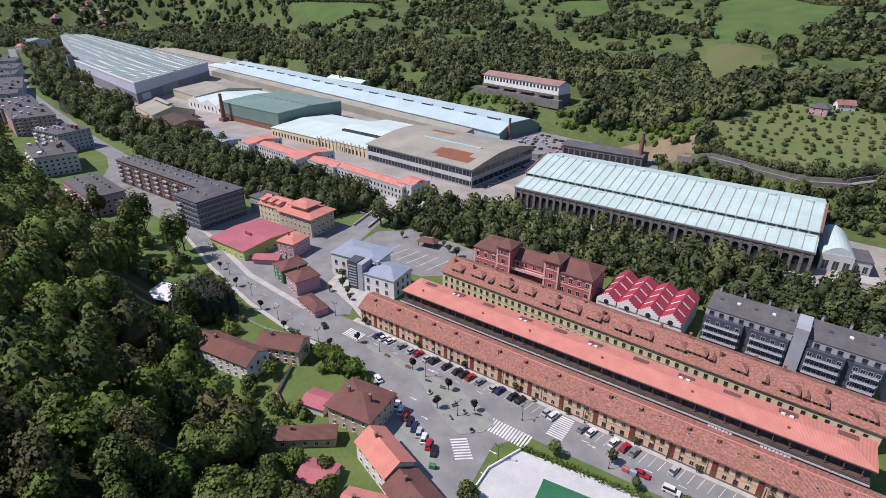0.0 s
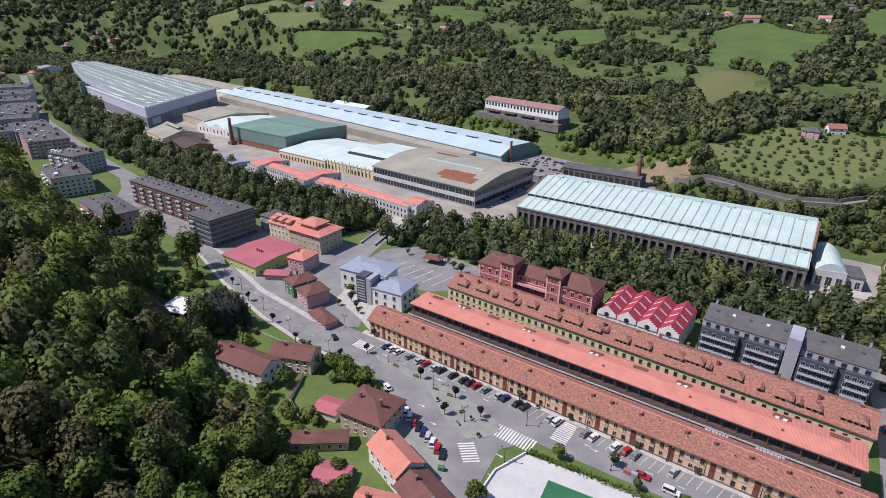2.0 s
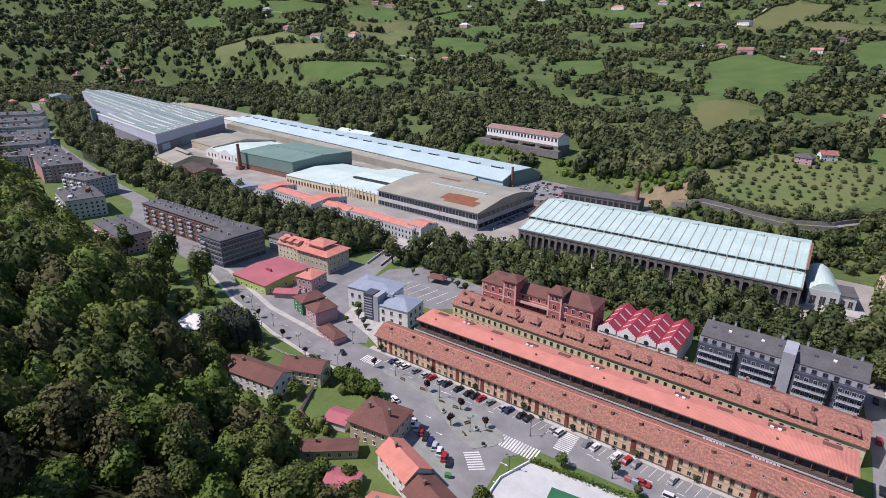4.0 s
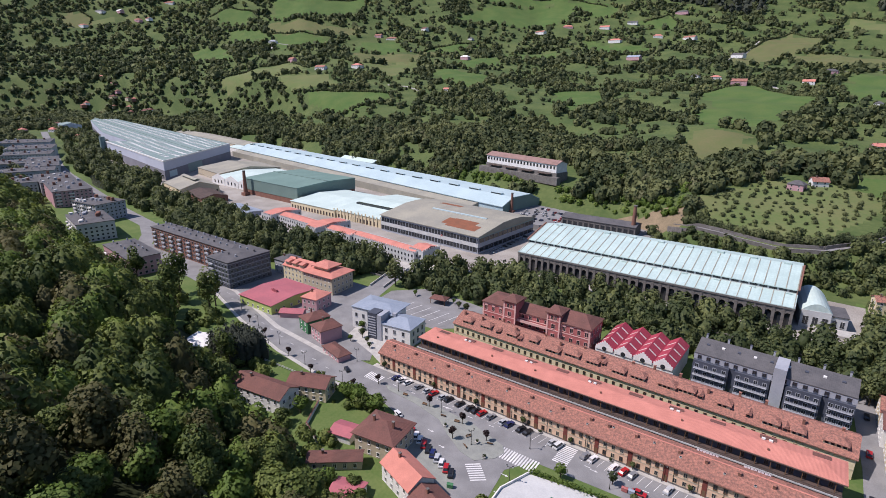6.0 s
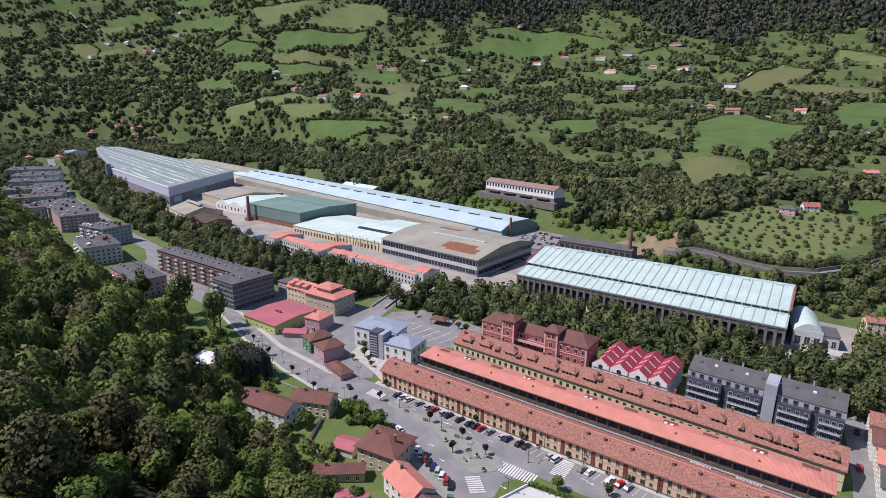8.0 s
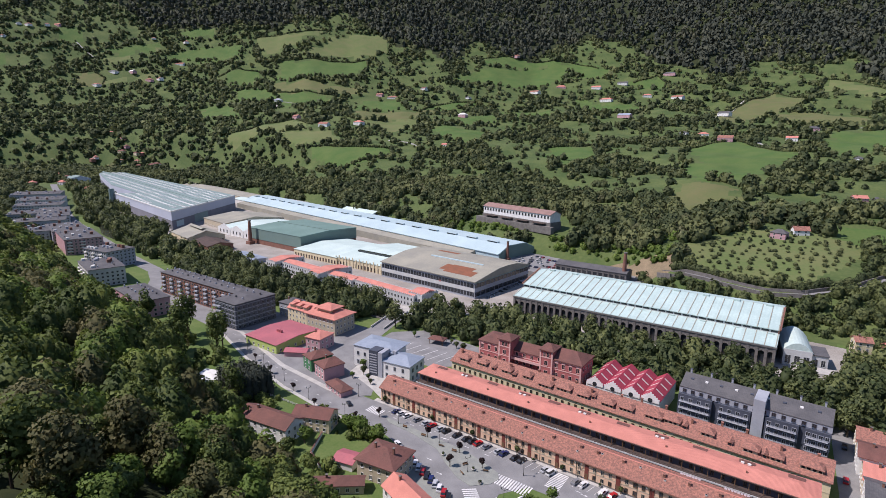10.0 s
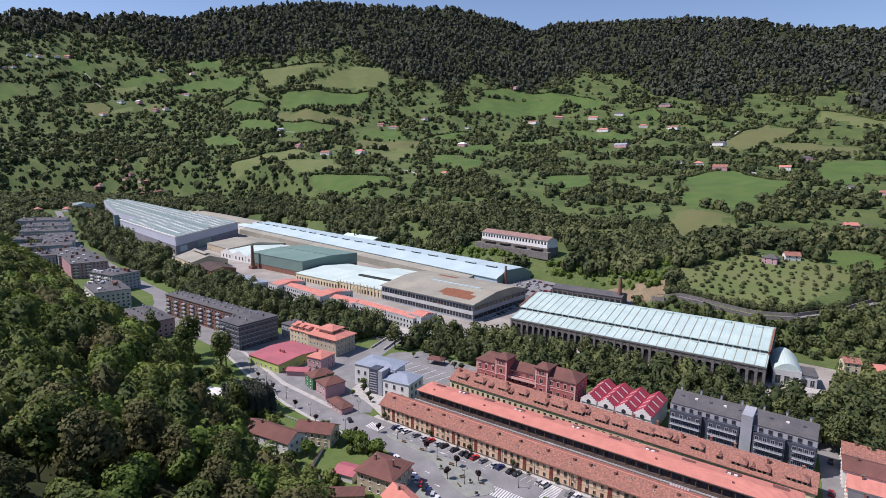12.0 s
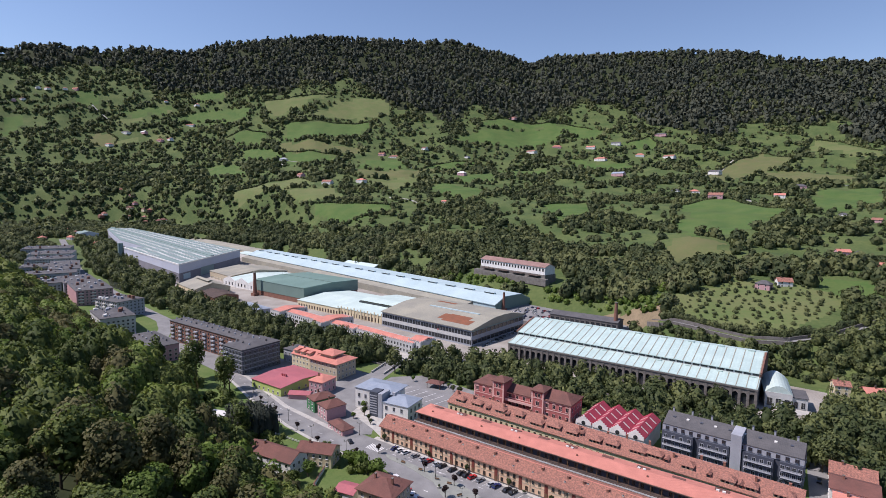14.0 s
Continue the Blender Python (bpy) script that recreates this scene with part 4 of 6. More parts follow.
def flats():
    t = thing("apartment_block", 98.5, 56, 0, -2.5, "charcoal and silver apartment block with slate roof", "apartments")
    L, W = 53, 14
    wall = part("wall", Shape().box(0, L, 0, W, 0, 14.6), CHARCOAL, t)
    part("roof", Shape().profile([(-.4, 14.65), (W + .3, 14.65), (W + .3, 15.0), (8.6, 18.2), (-.4, 15.0)], 0, L), SLATE, t)
    for x0, x1 in ((0, 13), (15, 27), (32, 43), (45, L - .05)):
        b = part("bay", Shape().box(x0, x1, -1.4, 0, 2.8, 12.0), CHARCOAL, t)
        for k in range(3):
            z = 3.4 + k * 2.95
            for j in range(4):
                xx = x0 + (x1 - x0) * (j + .5) / 4
                fr, pane = window_mesh(1.2, 1.4, SILVER)
                part("pane", pane, None, part("window", fr, None, b, at=pose(xx, -1.4, z)))
            part("balcony", Shape().box(x0 + .6, x1 - .6, -2.5, -1.4, z - .5, z - .35).box(x0 + .6, x1 - .6, -2.5, -2.42, z + .3, z + .5), SILVER, b)
    part("attic_band", Shape().box(-.1, L + .1, -.25, 0, 12.1, 14.7), SILVER, t)
    for j in range(16):
        fr, pane = window_mesh(1.2, 1.3, CHARCOAL)
        part("pane", pane, None, part("window", fr, None, wall, at=pose(2 + j * 3.25, -.27, 12.7)))
    part("stair_tower", Shape().box(27.5, 31.5, -1.9, 9, 0, 18.4), SILVER, t)
    for j in range(9):
        x = 3 + j * 5.6
        part("skylight", Shape().box(x, x + 1.1, 4.6, 5.8, 16.6, 17.25), WHITE if j % 2 else CHARCOAL, t)
    for j in range(7):
        x = 1.6 + j * 8
        c = part("chimney", Shape().box(x, x + .7, 9.2, 9.9, 17, 19.6), SILVER, t)
        part("cap", Shape().box(x - .1, x + .8, 9.1, 10, 19.6, 19.75), CHARCOAL, c)
    windows(wall, "r", (L, W), 3, 3.4, 1.2, 1.4, SILVER)
    windows(wall, "r", (L, W), 3, 9.3, 1.2, 1.4, SILVER)


flats()


def civic():
    t = thing("civic_building", -50, 10, 0, 8, "white civic building with blue zinc roofs and glazed stair", "public building")
    a = part("wall", Shape().box(0, 18, 2, 18, 0, 11.0), WHITE, t)
    part("roof", Shape().hip(-.4, 24, 1.6, 18.4, 11.3, 12.8, 7), BLUEROOF, t)
    b = part("wall", Shape().box(21, 37, -4, 10, 0, 8.8), WHITE, t)
    part("roof", Shape().hip(20.6, 37.4, -4.4, 10.4, 9.1, 11.3, 6), BLUEROOF, t)
    st = part("stair", Shape().box(13.5, 18.5, -4.0, 2, 0, 13.2), CHARCOAL, t)
    for k in range(8):
        part("louvre", Shape().box(13.9, 18.1, -4.15, -4, 1.6 + k * 1.35, 2.1 + k * 1.35), SILVER, st)
    part("pillar", Shape().box(19.0, 21.5, -4.4, 3, 0, 13.0), SILVER, t)
    part("link", Shape().box(18, 24, 3, 14, 0, 10.8), WHITE, t)
    for k in range(2):
        for j in range(3):
            fr, pane = window_mesh(1.2, 1.9, SILVER)
            part("pane", pane, None, part("window", fr, None, a, at=pose(2.5 + j * 4.2, 2, 1.6 + k * 4.6)))
            part("pane", pane, None, part("window", fr, None, b, at=pose(24 + j * 4.6, -4, 1.4 + k * 3.9)))
            part("pane", pane, None, part("window", fr, None, b, at=pose(37, -1 + j * 4, 1.4 + k * 3.9, 0, 0, 90)))
    part("vent", Shape().box(23.5, 25.5, 2, 3.5, 10.6, 12.4), SILVER, t)


civic()


# ---- houses by the road ----
def slab_block(name, label, x, y, turn, L, W, h, wall_mat, band_mat, roof_mat, sides="fr", group="", base=0.0):
    """A block of flats with bands of windows, balconies and vents on a flat dark roof."""
    t = thing(name, x, y, base, turn, label, "apartments", group)
    wall = part("wall", Shape().box(0, L, 0, W, 0, h), wall_mat, t)
    part("roof", Shape().hip(-.5, L + .5, -.5, W + .5, h + .35, h + 1.6, min(L, W) * .45, .35), roof_mat, t)
    n = int(h / 2.95)
    for k in range(n):
        z = .9 + k * 2.95
        for side in sides:
            run = L if side in "fb" else W
            windows(wall, side, (L, W), max(2, int(run / 3.4)), z, 1.5, 1.35, band_mat, far=True)
        if k and "f" in sides:
            for j in range(max(1, int(L / 11))):
                part("balcony", Shape().box(2 + j * 11, 6 + j * 11, -1.1, 0, z - .9, z + .1), band_mat, t)
    for j in range(max(2, int(L / 7))):
        for dy in (.28, .72):
            part("vent", Shape().box(2 + j * 7, 2.8 + j * 7, W * dy, W * dy + .8, h + .4, h + 2.2), SILVER if (j + int(dy * 10)) % 3 else SLATE, t)
    return t


slab_block("long_apartment_block", "long dark brick apartment slab with slate roof", -259, 20, 0, 96, 13, 15.6, BRICK, SILVER, SLATE)
corner = slab_block("corner_apartment_block", "dark grey corner apartment block with slate roof", -164, 5, 0, 21, 29, 16.0, CHARCOAL, SILVER, SLATE)
for z in (3.0, 5.95, 8.9, 11.85, 14.8):
    part("band", Shape().box(-.08, 21.08, -.12, 0, z, z + .35), SILVER, corner)
    part("band", Shape().box(21, 21.12, 0, 29, z, z + .35), SILVER, corner)
slab_block("apartment_house", "rose-brown apartment house with grey roof", -254, -15, -7, 46, 19, 11.5, ROSE, WHITE, SLATE, "fr")
TOWN = ((-352, 0, -12, 42, 25, 14, OFFICE, "fr"), (-398, 22, 8, 34, 26, 15, SILVER, "fr"), (-453, 27, 77, 32, 66, 15, ROSE, "f"), (-520, 40, 77, 32, 64, 14, SILVER, "f"), (-540, 17, 70, 26, 34, 14, OFFICE, "f"), (-622, 34, 68, 52, 34, 14, SILVER, "f"),
        (-650, 68, 70, 34, 100, 14, OFFICE, "f"), (-700, 52, 66, 48, 40, 14, SILVER, "f"), (-780, 82, 64, 56, 44, 15, OFFICE, "f"), (-850, 106, 64, 58, 60, 15, WHITE, "f"), (-960, 130, 64, 70, 60, 14, SILVER, "f"))
for k_, (bx, by, turn_, ln, wd, ht, wm, faces) in enumerate(TOWN):
    blk = slab_block("town_apartment_block", "pale grey town apartment block with cluttered slate roof", bx, by, turn_, ln, wd, ht, wm, WHITE, SLATE, faces, "blocks in the town")
    for m_ in range(9):
        part("roof_box", Shape().box(2 + (m_ * 11) % (ln - 6), 4.4 + (m_ * 11) % (ln - 6), 2 + (m_ * 7) % (wd - 5), 4.5 + (m_ * 7) % (wd - 5), ht + .3, ht + 2.2 + m_ % 3 * .7), (WHITE, SILVER, BRICK)[m_ % 3], blk)

o = house("corner_house", "three-storey sand house with orange tile roof", "house", -112, 33, 2, (24, 17), 10.6, 13.4, SAND, TILE_NEW, "hip", over=1.2, sides="frl", floors=3)
part("penthouse", Shape().box(6, 17, 4, 13, 10.6, 14.0), CREAM, o)
part("roof", Shape().hip(4.5, 18.5, 2.5, 14.5, 14.2, 16.2, 5), TILE_NEW, o)
o = house("long_house", "cream house with orange tile roof and dormers", "house", -132, 35, 2, (20, 14), 9.6, 13.0, CREAM, TILE_NEW, "gable", sides="f", floors=3)
for i in range(3):
    part("dormer", Shape().box(2 + i * 6, 5 + i * 6, .5, 5, 10.2, 12.0), CREAM, o)
    part("roof", Shape().gable(1.6 + i * 6, 5.4 + i * 6, -.2, 5.6, 12.2, 12.9), TILE_NEW, o)
house("grey_house", "grey house with glazed roof", "house", -147, 40, 0, (12, 12), 9, 10.5, SILVER, SLATE, "hip", sides="f")
o = house("flat_hall", "low lime-green hall with pink sheet roof", "hall", -121, -3.5, 0, (27, 31), 5.2, 6.4, LIME, TILE_PINK, "gable", sides="fr", floors=1, per=4.5, chimneys=0)
for i in range(3):
    part("vent", Shape().box(12 + i * 1.6, 13 + i * 1.6, 12, 13, 5.9, 7.6), TILE_PINK, o)
house("small_house", "white house with orange tile roof", "house", -87, 11, 8, (10, 12), 7.4, 9.4, ROSE, TILE_NEW, "hip", sides="fr", floors=2)
house("green_house", "green rendered house with brown tile roof", "house", -70, -5, -15, (9, 12), 6.6, 9.0, GREENR, TILE_DARK, "hip", sides="fl", floors=2)
house("pink_house", "pink rendered house with brown tile roof", "house", -58, -8, -15, (10, 11), 6.6, 9.0, ROSE, TILE_DARK, "hip", sides="fl", floors=2)
house("roadside_shed", "low brown-roofed roadside shed", "shed", -43, -14.5, -14, (14, 6), 2.8, 4.2, ROSE, TILE_DARK, "hip", sides="f", floors=1, chimneys=0)
house("shed_row", "low red-roofed shed row beside the lawn", "shed", -88, -3, 30, (12, 6), 3.0, 4.0, ROSE, TILE_PINK, "gable", sides="", chimneys=0)
house("farm_house", "long white farmhouse with brown tile roof", "house", -43, -61, 8, (25, 10), 6.8, 9.4, WHITE, TILE_DARK, "gable", sides="fr", floors=2)
house("farm_wing", "cream farmhouse wing with brown tile roof", "house", -26, -48, 22, (16, 9), 6.4, 8.6, CREAM, TILE_DARK, "gable", sides="fr", floors=2)
house("brown_house", "house with brown hipped tile roof", "house", 17, -55, 8, (15, 13), 7.2, 10.2, SAND, TILE_DARK, "hip", sides="fr", floors=2, over=.9, chimneys=2)
house("low_outbuilding", "low outbuilding with brown tile roof", "outbuilding", 12, -71, 38, (17, 5), 3.6, 4.8, SAND, TILE_DARK, "gable", sides="f", floors=1)
house("pink_shed", "low shed with pink roof beside the brown house", "shed", 6, -56, 12, (8, 7), 3.2, 4.2, WHITE, TILE_PINK, "gable", sides="", chimneys=0)
house("orange_house", "white house with bright orange tile roof", "house", 33.5, -60, -18, (15, 9), 6.6, 9.4, WHITE, TILE_NEW, "gable", sides="fl", floors=2)
house("brick_cottage", "cottage with brown tile roof", "house", 48.5, -66, -18, (13, 10), 5.2, 7.8, WHITE, TILE_DARK, "gable", sides="fl", floors=1)
house("terracotta_cottage", "cottage with worn tile roof", "house", 58, -70, 10, (12, 9), 4.6, 7.0, WHITE, TILE_DARK, "gable", sides="f", floors=1)
house("patched_shed", "garden shed with patched red sheet roof", "shed", 27, -76, 20, (9, 7), 3.0, 3.8, WHITE, TILE_PINK, "gable", sides="", chimneys=0)
house("orange_cottage", "cottage with orange tile roof", "house", 44, -78, 20, (11, 8), 4.2, 6.2, WHITE, TILE_NEW, "gable", sides="f", floors=1)
for i, (a, b, rm) in enumerate(((160, 66, TILE_OLD), (160, 52, TILE_DARK), (161, 38, TILE_NEW), (161, 25, SLATE), (168, 10, TILE_OLD), (168, -6, TILE_NEW))):
    house("street_house", "street house with worn tile roof", "house", a, b, 0, (15, 13), 6.4 + i % 2, 9.6, WHITE if i % 2 else CREAM, rm, "gable", sides="lf", floors=2, group="houses on the side street")
house("yellow_house", "tall yellow house with red tile roof", "house", 163, 186, 15, (8, 8), 9, 11, CREAM, TILE_OLD, "gable", sides="fl", floors=3)
house("long_cottage", "brick cottage with red tile roof", "house", 178, 192, 20, (22, 9), 5.5, 8, BRICK, TILE_NEW, "gable", sides="f", floors=2)
pl = thing("park_pavilion", -92, -44, 0, 20, "small white pavilion in the park", "pavilion")
part("roof", Shape().hip(-7, 7, -6.5, 6.5, 3.2, 4.4, 5), WHITE, pl)
for a in (-6, 6):
    for b in (-5.4, 5.4):
        part("post", Shape().box(a - .12, a + .12, b - .12, b + .12, 0, 3), WHITE, pl)
kb = thing("kiosk", -33, 62, 0, 10, "brown hipped shelter beside the car park", "shelter")
part("roof", Shape().hip(-5, 5, -3.2, 3.2, 3.2, 4.8, 3), TILE_DARK, kb)
for a in (-4.2, 4.2):
    for b in (-2.5, 2.5):
        part("post", Shape().box(a - .12, a + .12, b - .12, b + .12, 0, 3), WOOD, kb)


# ---- works ----
def arcade_hall():
    t = thing("arcaded_hall", -25, 139, 0, .2, "long sooty stone arcaded hall with pale sheet roof", "factory hall")
    L, D = 153, 72
    part("wall", Shape().box(0, L, 1.2, D, 0, 11.4), DARKSTONE, t)
    part("cornice", Shape().box(-.5, L + .5, -.5, 1.3, 11.0, 11.9), DARKSTONE, t)
    part("lower_roof", Shape().profile([(-.4, 11.9), (14.2, 14.6), (14.2, 15.0), (-.4, 12.25)], -.3, L + .3), PALE_SHEET, t)
    cl = part("clerestory", Shape().box(0, L, 14.0, 14.6, 14.6, 17.0), OFFICE, t)
    gm = Shape().box(0, 3.6, -.08, 0, 0, 1.1).mesh("pane", GLASS)
    for i in range(34):
        part("pane", gm, None, cl, at=pose(.7 + i * 4.5, 14.0, 15.5))
    part("upper_roof", Shape().profile([(13.4, 16.8), (41, 22.4), (68, 16.8), (68, 17.1), (41, 22.8), (13.4, 17.2)], 0, L), PALE_SHEET, t)
    part("gable", Shape().profile([(0, 11.4), (D, 11.4), (68, 16.8), (41, 22.4), (13.4, 16.8), (13.4, 14.4)], L - .4, L + .05), BRICK, t)
    part("gable", Shape().profile([(0, 11.4), (D, 11.4), (68, 16.8), (41, 22.4), (13.4, 16.8), (13.4, 14.4)], -.05, .4), DARKSTONE, t)
    pier = Shape().box(-.55, .55, 0, 1.2, 0, 11.0).box(-.7, .7, -.2, 0, 0, 11.0).mesh("pier", DARKSTONE)
    n = 36
    w = L / n
    r = w / 2 - .55
    bow = [(-r * math.cos(math.pi * j / 9), 7.2 + r * math.sin(math.pi * j / 9)) for j in range(10)]
    arch = Shape().add([(x, 0, z) for x, z in bow] + [(x, 0, 11) for x, z in bow] + [(x, 1.2, z) for x, z in bow],
                       [(j, j + 1, 11 + j, 10 + j) for j in range(9)] + [(j + 1, j, 20 + j, 21 + j) for j in range(9)]).mesh("arch", DARKSTONE)
    bay = Shape().box(-w / 2 + .7, w / 2 - .7, 1.05, 1.2, 1.0, 8.6).mesh("glazing", GLASS)
    for i in range(n + 1):
        part("pier", pier, None, t, at=pose(min(max(i * w, .55), L - .55), 0, 0))
        if i < n:
            part("arch", arch, None, t, at=pose((i + .5) * w, 0, 0))
            part("glazing", bay, None, t, at=pose((i + .5) * w, 0, 0))
    up = Shape().profile([(13.4, 17.18), (41, 22.78), (41, 23.0), (13.4, 17.4)], -.22, .22).mesh("roof_rib", BEIGE_SHEET)
    lo = Shape().profile([(-.4, 12.22), (14.0, 14.95), (14.0, 15.15), (-.4, 12.42)], -.2, .2).mesh("roof_rib", BEIGE_SHEET)
    for i in range(31):
        part("roof_rib", up, None, t, at=pose(.3 + i * 5.08, 0, 0))
        part("roof_rib", lo, None, t, at=pose(.3 + i * 5.08, 0, 0))
    part("verge", Shape().profile([(13.2, 17.0), (41, 22.6), (41, 23.4), (13.2, 17.8)], -.9, -.05), BRICK, t)
    part("verge", Shape().profile([(13.2, 17.0), (41, 22.6), (41, 23.4), (13.2, 17.8)], L + .06, L + .9), BRICK, t)
    for i in range(9):
        x = 8 + i * 17
        part("vent", Shape().box(x, x + 3.6, 39.6, 42.4, 22.3, 23.5), PALE_SHEET, t)
        part("hatch", Shape().box(x + 4, x + 7, 12.2, 13.6, 14.6, 15.2), PALE_SHEET, t)


arcade_hall()


def gate_house():
    t = thing("round_ended_hall", 131, 150, 0, 8, "grey stone hall with pale bowed sheet roof", "hall")
    part("wall", Shape().box(0, 13, 0, 30, 0, 8.2), OFFICE, t)
    pts = [(-.5 + 14 * i / 8, 8.2 + 4.6 * math.sin(math.pi * i / 8) ** .9) for i in range(9)]
    sh = Shape().add([(x, yy, z) for yy in (-.4, 30.4) for x, z in pts] , [(i, i + 1, 10 + i, 9 + i) for i in range(8)] + [tuple(range(8, -1, -1)), tuple(range(9, 18)), (0, 9, 17, 8)])
    part("roof", sh, MINT_SHEET, t)
    part("front", Shape().prism([(0, -.6), (13, -.6), (13, 0), (0, 0)], 0, 9.0), OFFICE, t)
    for i in range(3):
        fr, pane = window_mesh(2.4, 4.4, OFFICE)
        part("pane", pane, None, part("window", fr, None, t, at=pose(2.4 + i * 4.1, -.6, 1.4)))
    an = part("annex", Shape().box(13, 20.5, 1.5, 16, 0, 7.0), OFFICE, t)
    part("roof", Shape().box(12.7, 20.9, 1.1, 16.4, 7.0, 7.4), SLATE, an)
    for i in range(2):
        fr, pane = window_mesh(1.8, 3.4, OFFICE)
        part("pane", pane, None, part("window", fr, None, an, at=pose(15 + i * 3.4, 1.5, 1.4)))
    part("terrace", Shape().box(6, 24, -9, -.6, 0, 1.4), PAVING, t)


gate_house()


def beige_works():
    t = thing("beige_works_hall", -160, 156, 0, -4.2, "long glazed works hall with beige arched roof", "factory hall")
    L, D = 98, 76
    wall = part("wall", Shape().box(0, L, 0, D, 0, 12.6), SILVER, t)
    prof = [(-1, 12.6), (D + 1, 12.6), (D + 1, 13.2), (56, 17.6), (44, 18.3), (30, 18.0), (-1, 13.2)]
    part("roof", Shape().profile(prof, -1, L + 1), BEIGE_SHEET, t)
    for i, (x0, x1, y0, y1) in enumerate(((62, 84, 6, 21), (56, 62, 9, 20), (84, 90, 6, 15), (22, 44, 48, 53))):
        zz = [13.26 + (y + 1) / 31 * 4.8 if y < 30 else 18.36 - (y - 44) / 12 * .7 for y in (y0, y1)]
        part("rusty_patch", Shape().add([(x0, y0, zz[0]), (x1, y0, zz[0]), (x1, y1, zz[1]), (x0, y1, zz[1]), (x0, y0, zz[0] - .2), (x1, y0, zz[0] - .2), (x1, y1, zz[1] - .2), (x0, y1, zz[1] - .2)], [(0, 1, 2, 3), (7, 6, 5, 4), (0, 4, 5, 1), (1, 5, 6, 2), (2, 6, 7, 3), (3, 7, 4, 0)]), RUST_SHEET, t, "rusty red roof sheets")
    part("roof_light", Shape().box(30, 84, 29, 31, 17.6, 18.5), SKY_SHEET, t)
    for z in (1.5, 8.0):
        gl = part("glazing", Shape().box(.5, L - .5, -.12, 0, z, z + 3.2), GLASS, t)
        for i in range(33):
            part("mullion", Shape().box(.5 + i * 3, .75 + i * 3, -.3, -.12, z - .2, z + 3.4), SILVER, gl)
        gr = part("glazing", Shape().box(L, L + .12, .5, D - .5, z, z + 3.2), GLASS, t)
        for i in range(13):
            part("mullion", Shape().box(L + .12, L + .3, 1 + i * 6, 1.5 + i * 6, z - .2, z + 3.4), STONE_GREY, gr)
    part("band", Shape().box(-.1, L + .1, -.35, 0, 5.0, 7.7), OFFICE, t)
    part("gable", Shape().profile([(0, 11.3), (D, 11.3)] + [(D, 13.0), (56, 17.4), (44, 18.1), (30, 17.8), (0, 13.0)], L + .02, L + .25), GREY_ROOF, t)
    fl = part("flagpole", Shape().tube(66, -3, 0, 10, .08), METAL, t)
    part("flag", Shape().box(66, 67.6, -3.03, -2.97, 8.4, 9.6), REDWALL, fl)


beige_works()


def blue_hall():
    t = thing("long_blue_hall", -640, 349, 0, -10.6, "very long works hall with pale blue sheet roof", "factory hall")
    L, D = 548, 58
    part("wall", Shape().box(0, L, 4, D, 0, 10.5), SKY_SHEET, t)
    part("lean_to", Shape().profile([(-8, 0), (4.2, 0), (4.2, 9.5), (-8, 7.5)], 0, L - 30), BEIGE_SHEET, t)
    prof = [(3, 10.2), (D + 1, 10.2), (D + 1, 10.6), (44, 17.2), (18, 17.4), (3, 10.8)]
    part("roof", Shape().profile(prof, 0, L), SKY_SHEET, t)
    part("gable", Shape().profile([(4, 0), (D, 0), (D, 10.4), (43.5, 16.8), (18.5, 17.0), (4, 10.6)], L - .1, L + .4), GREEN_WALL, t)
    sk = Shape().box(0, 13, -1.5, 1.5, 0, 1.6).mesh("roof_monitor", SKY_SHEET)
    gl = Shape().box(.2, 12.8, -1.6, -1.5, .3, 1.3).mesh("pane", GLASS)
    for i in range(19):
        m = part("roof_monitor", sk, None, t, at=pose(10 + i * 28.4, 19.2, 17.3))
        part("pane", gl, None, m)


blue_hall()


def green_works():
    t = thing("green_works_hall", -376, 178, 0, -2, "windowless green sheet-clad works hall", "factory hall")
    L, D = 90, 76
    part("base", Shape().box(0, L, 0, D, 0, 5.2), BRICK, t)
    part("wall", Shape().box(-.3, L + .3, -.3, D + .3, 5.2, 16.6), GREEN_WALL, t)
    part("roof", Shape().profile([(-.6, 16.4), (D + .6, 16.4), (D + .6, 16.9), (D / 2, 18.6), (-.6, 16.9)], -.6, L + .6), GREEN_SHEET, t)
    part("ridge", Shape().box(0, L, D / 2 - .5, D / 2 + .5, 18.5, 19.1), GREEN_WALL, t)
    w = part("window", Shape().box(-.45, -.3, 4, 12, 10.5, 14), SILVER, t)
    part("pane", Shape().box(-.5, -.45, 4.4, 11.6, 10.8, 13.7), GLASS, w)


green_works()


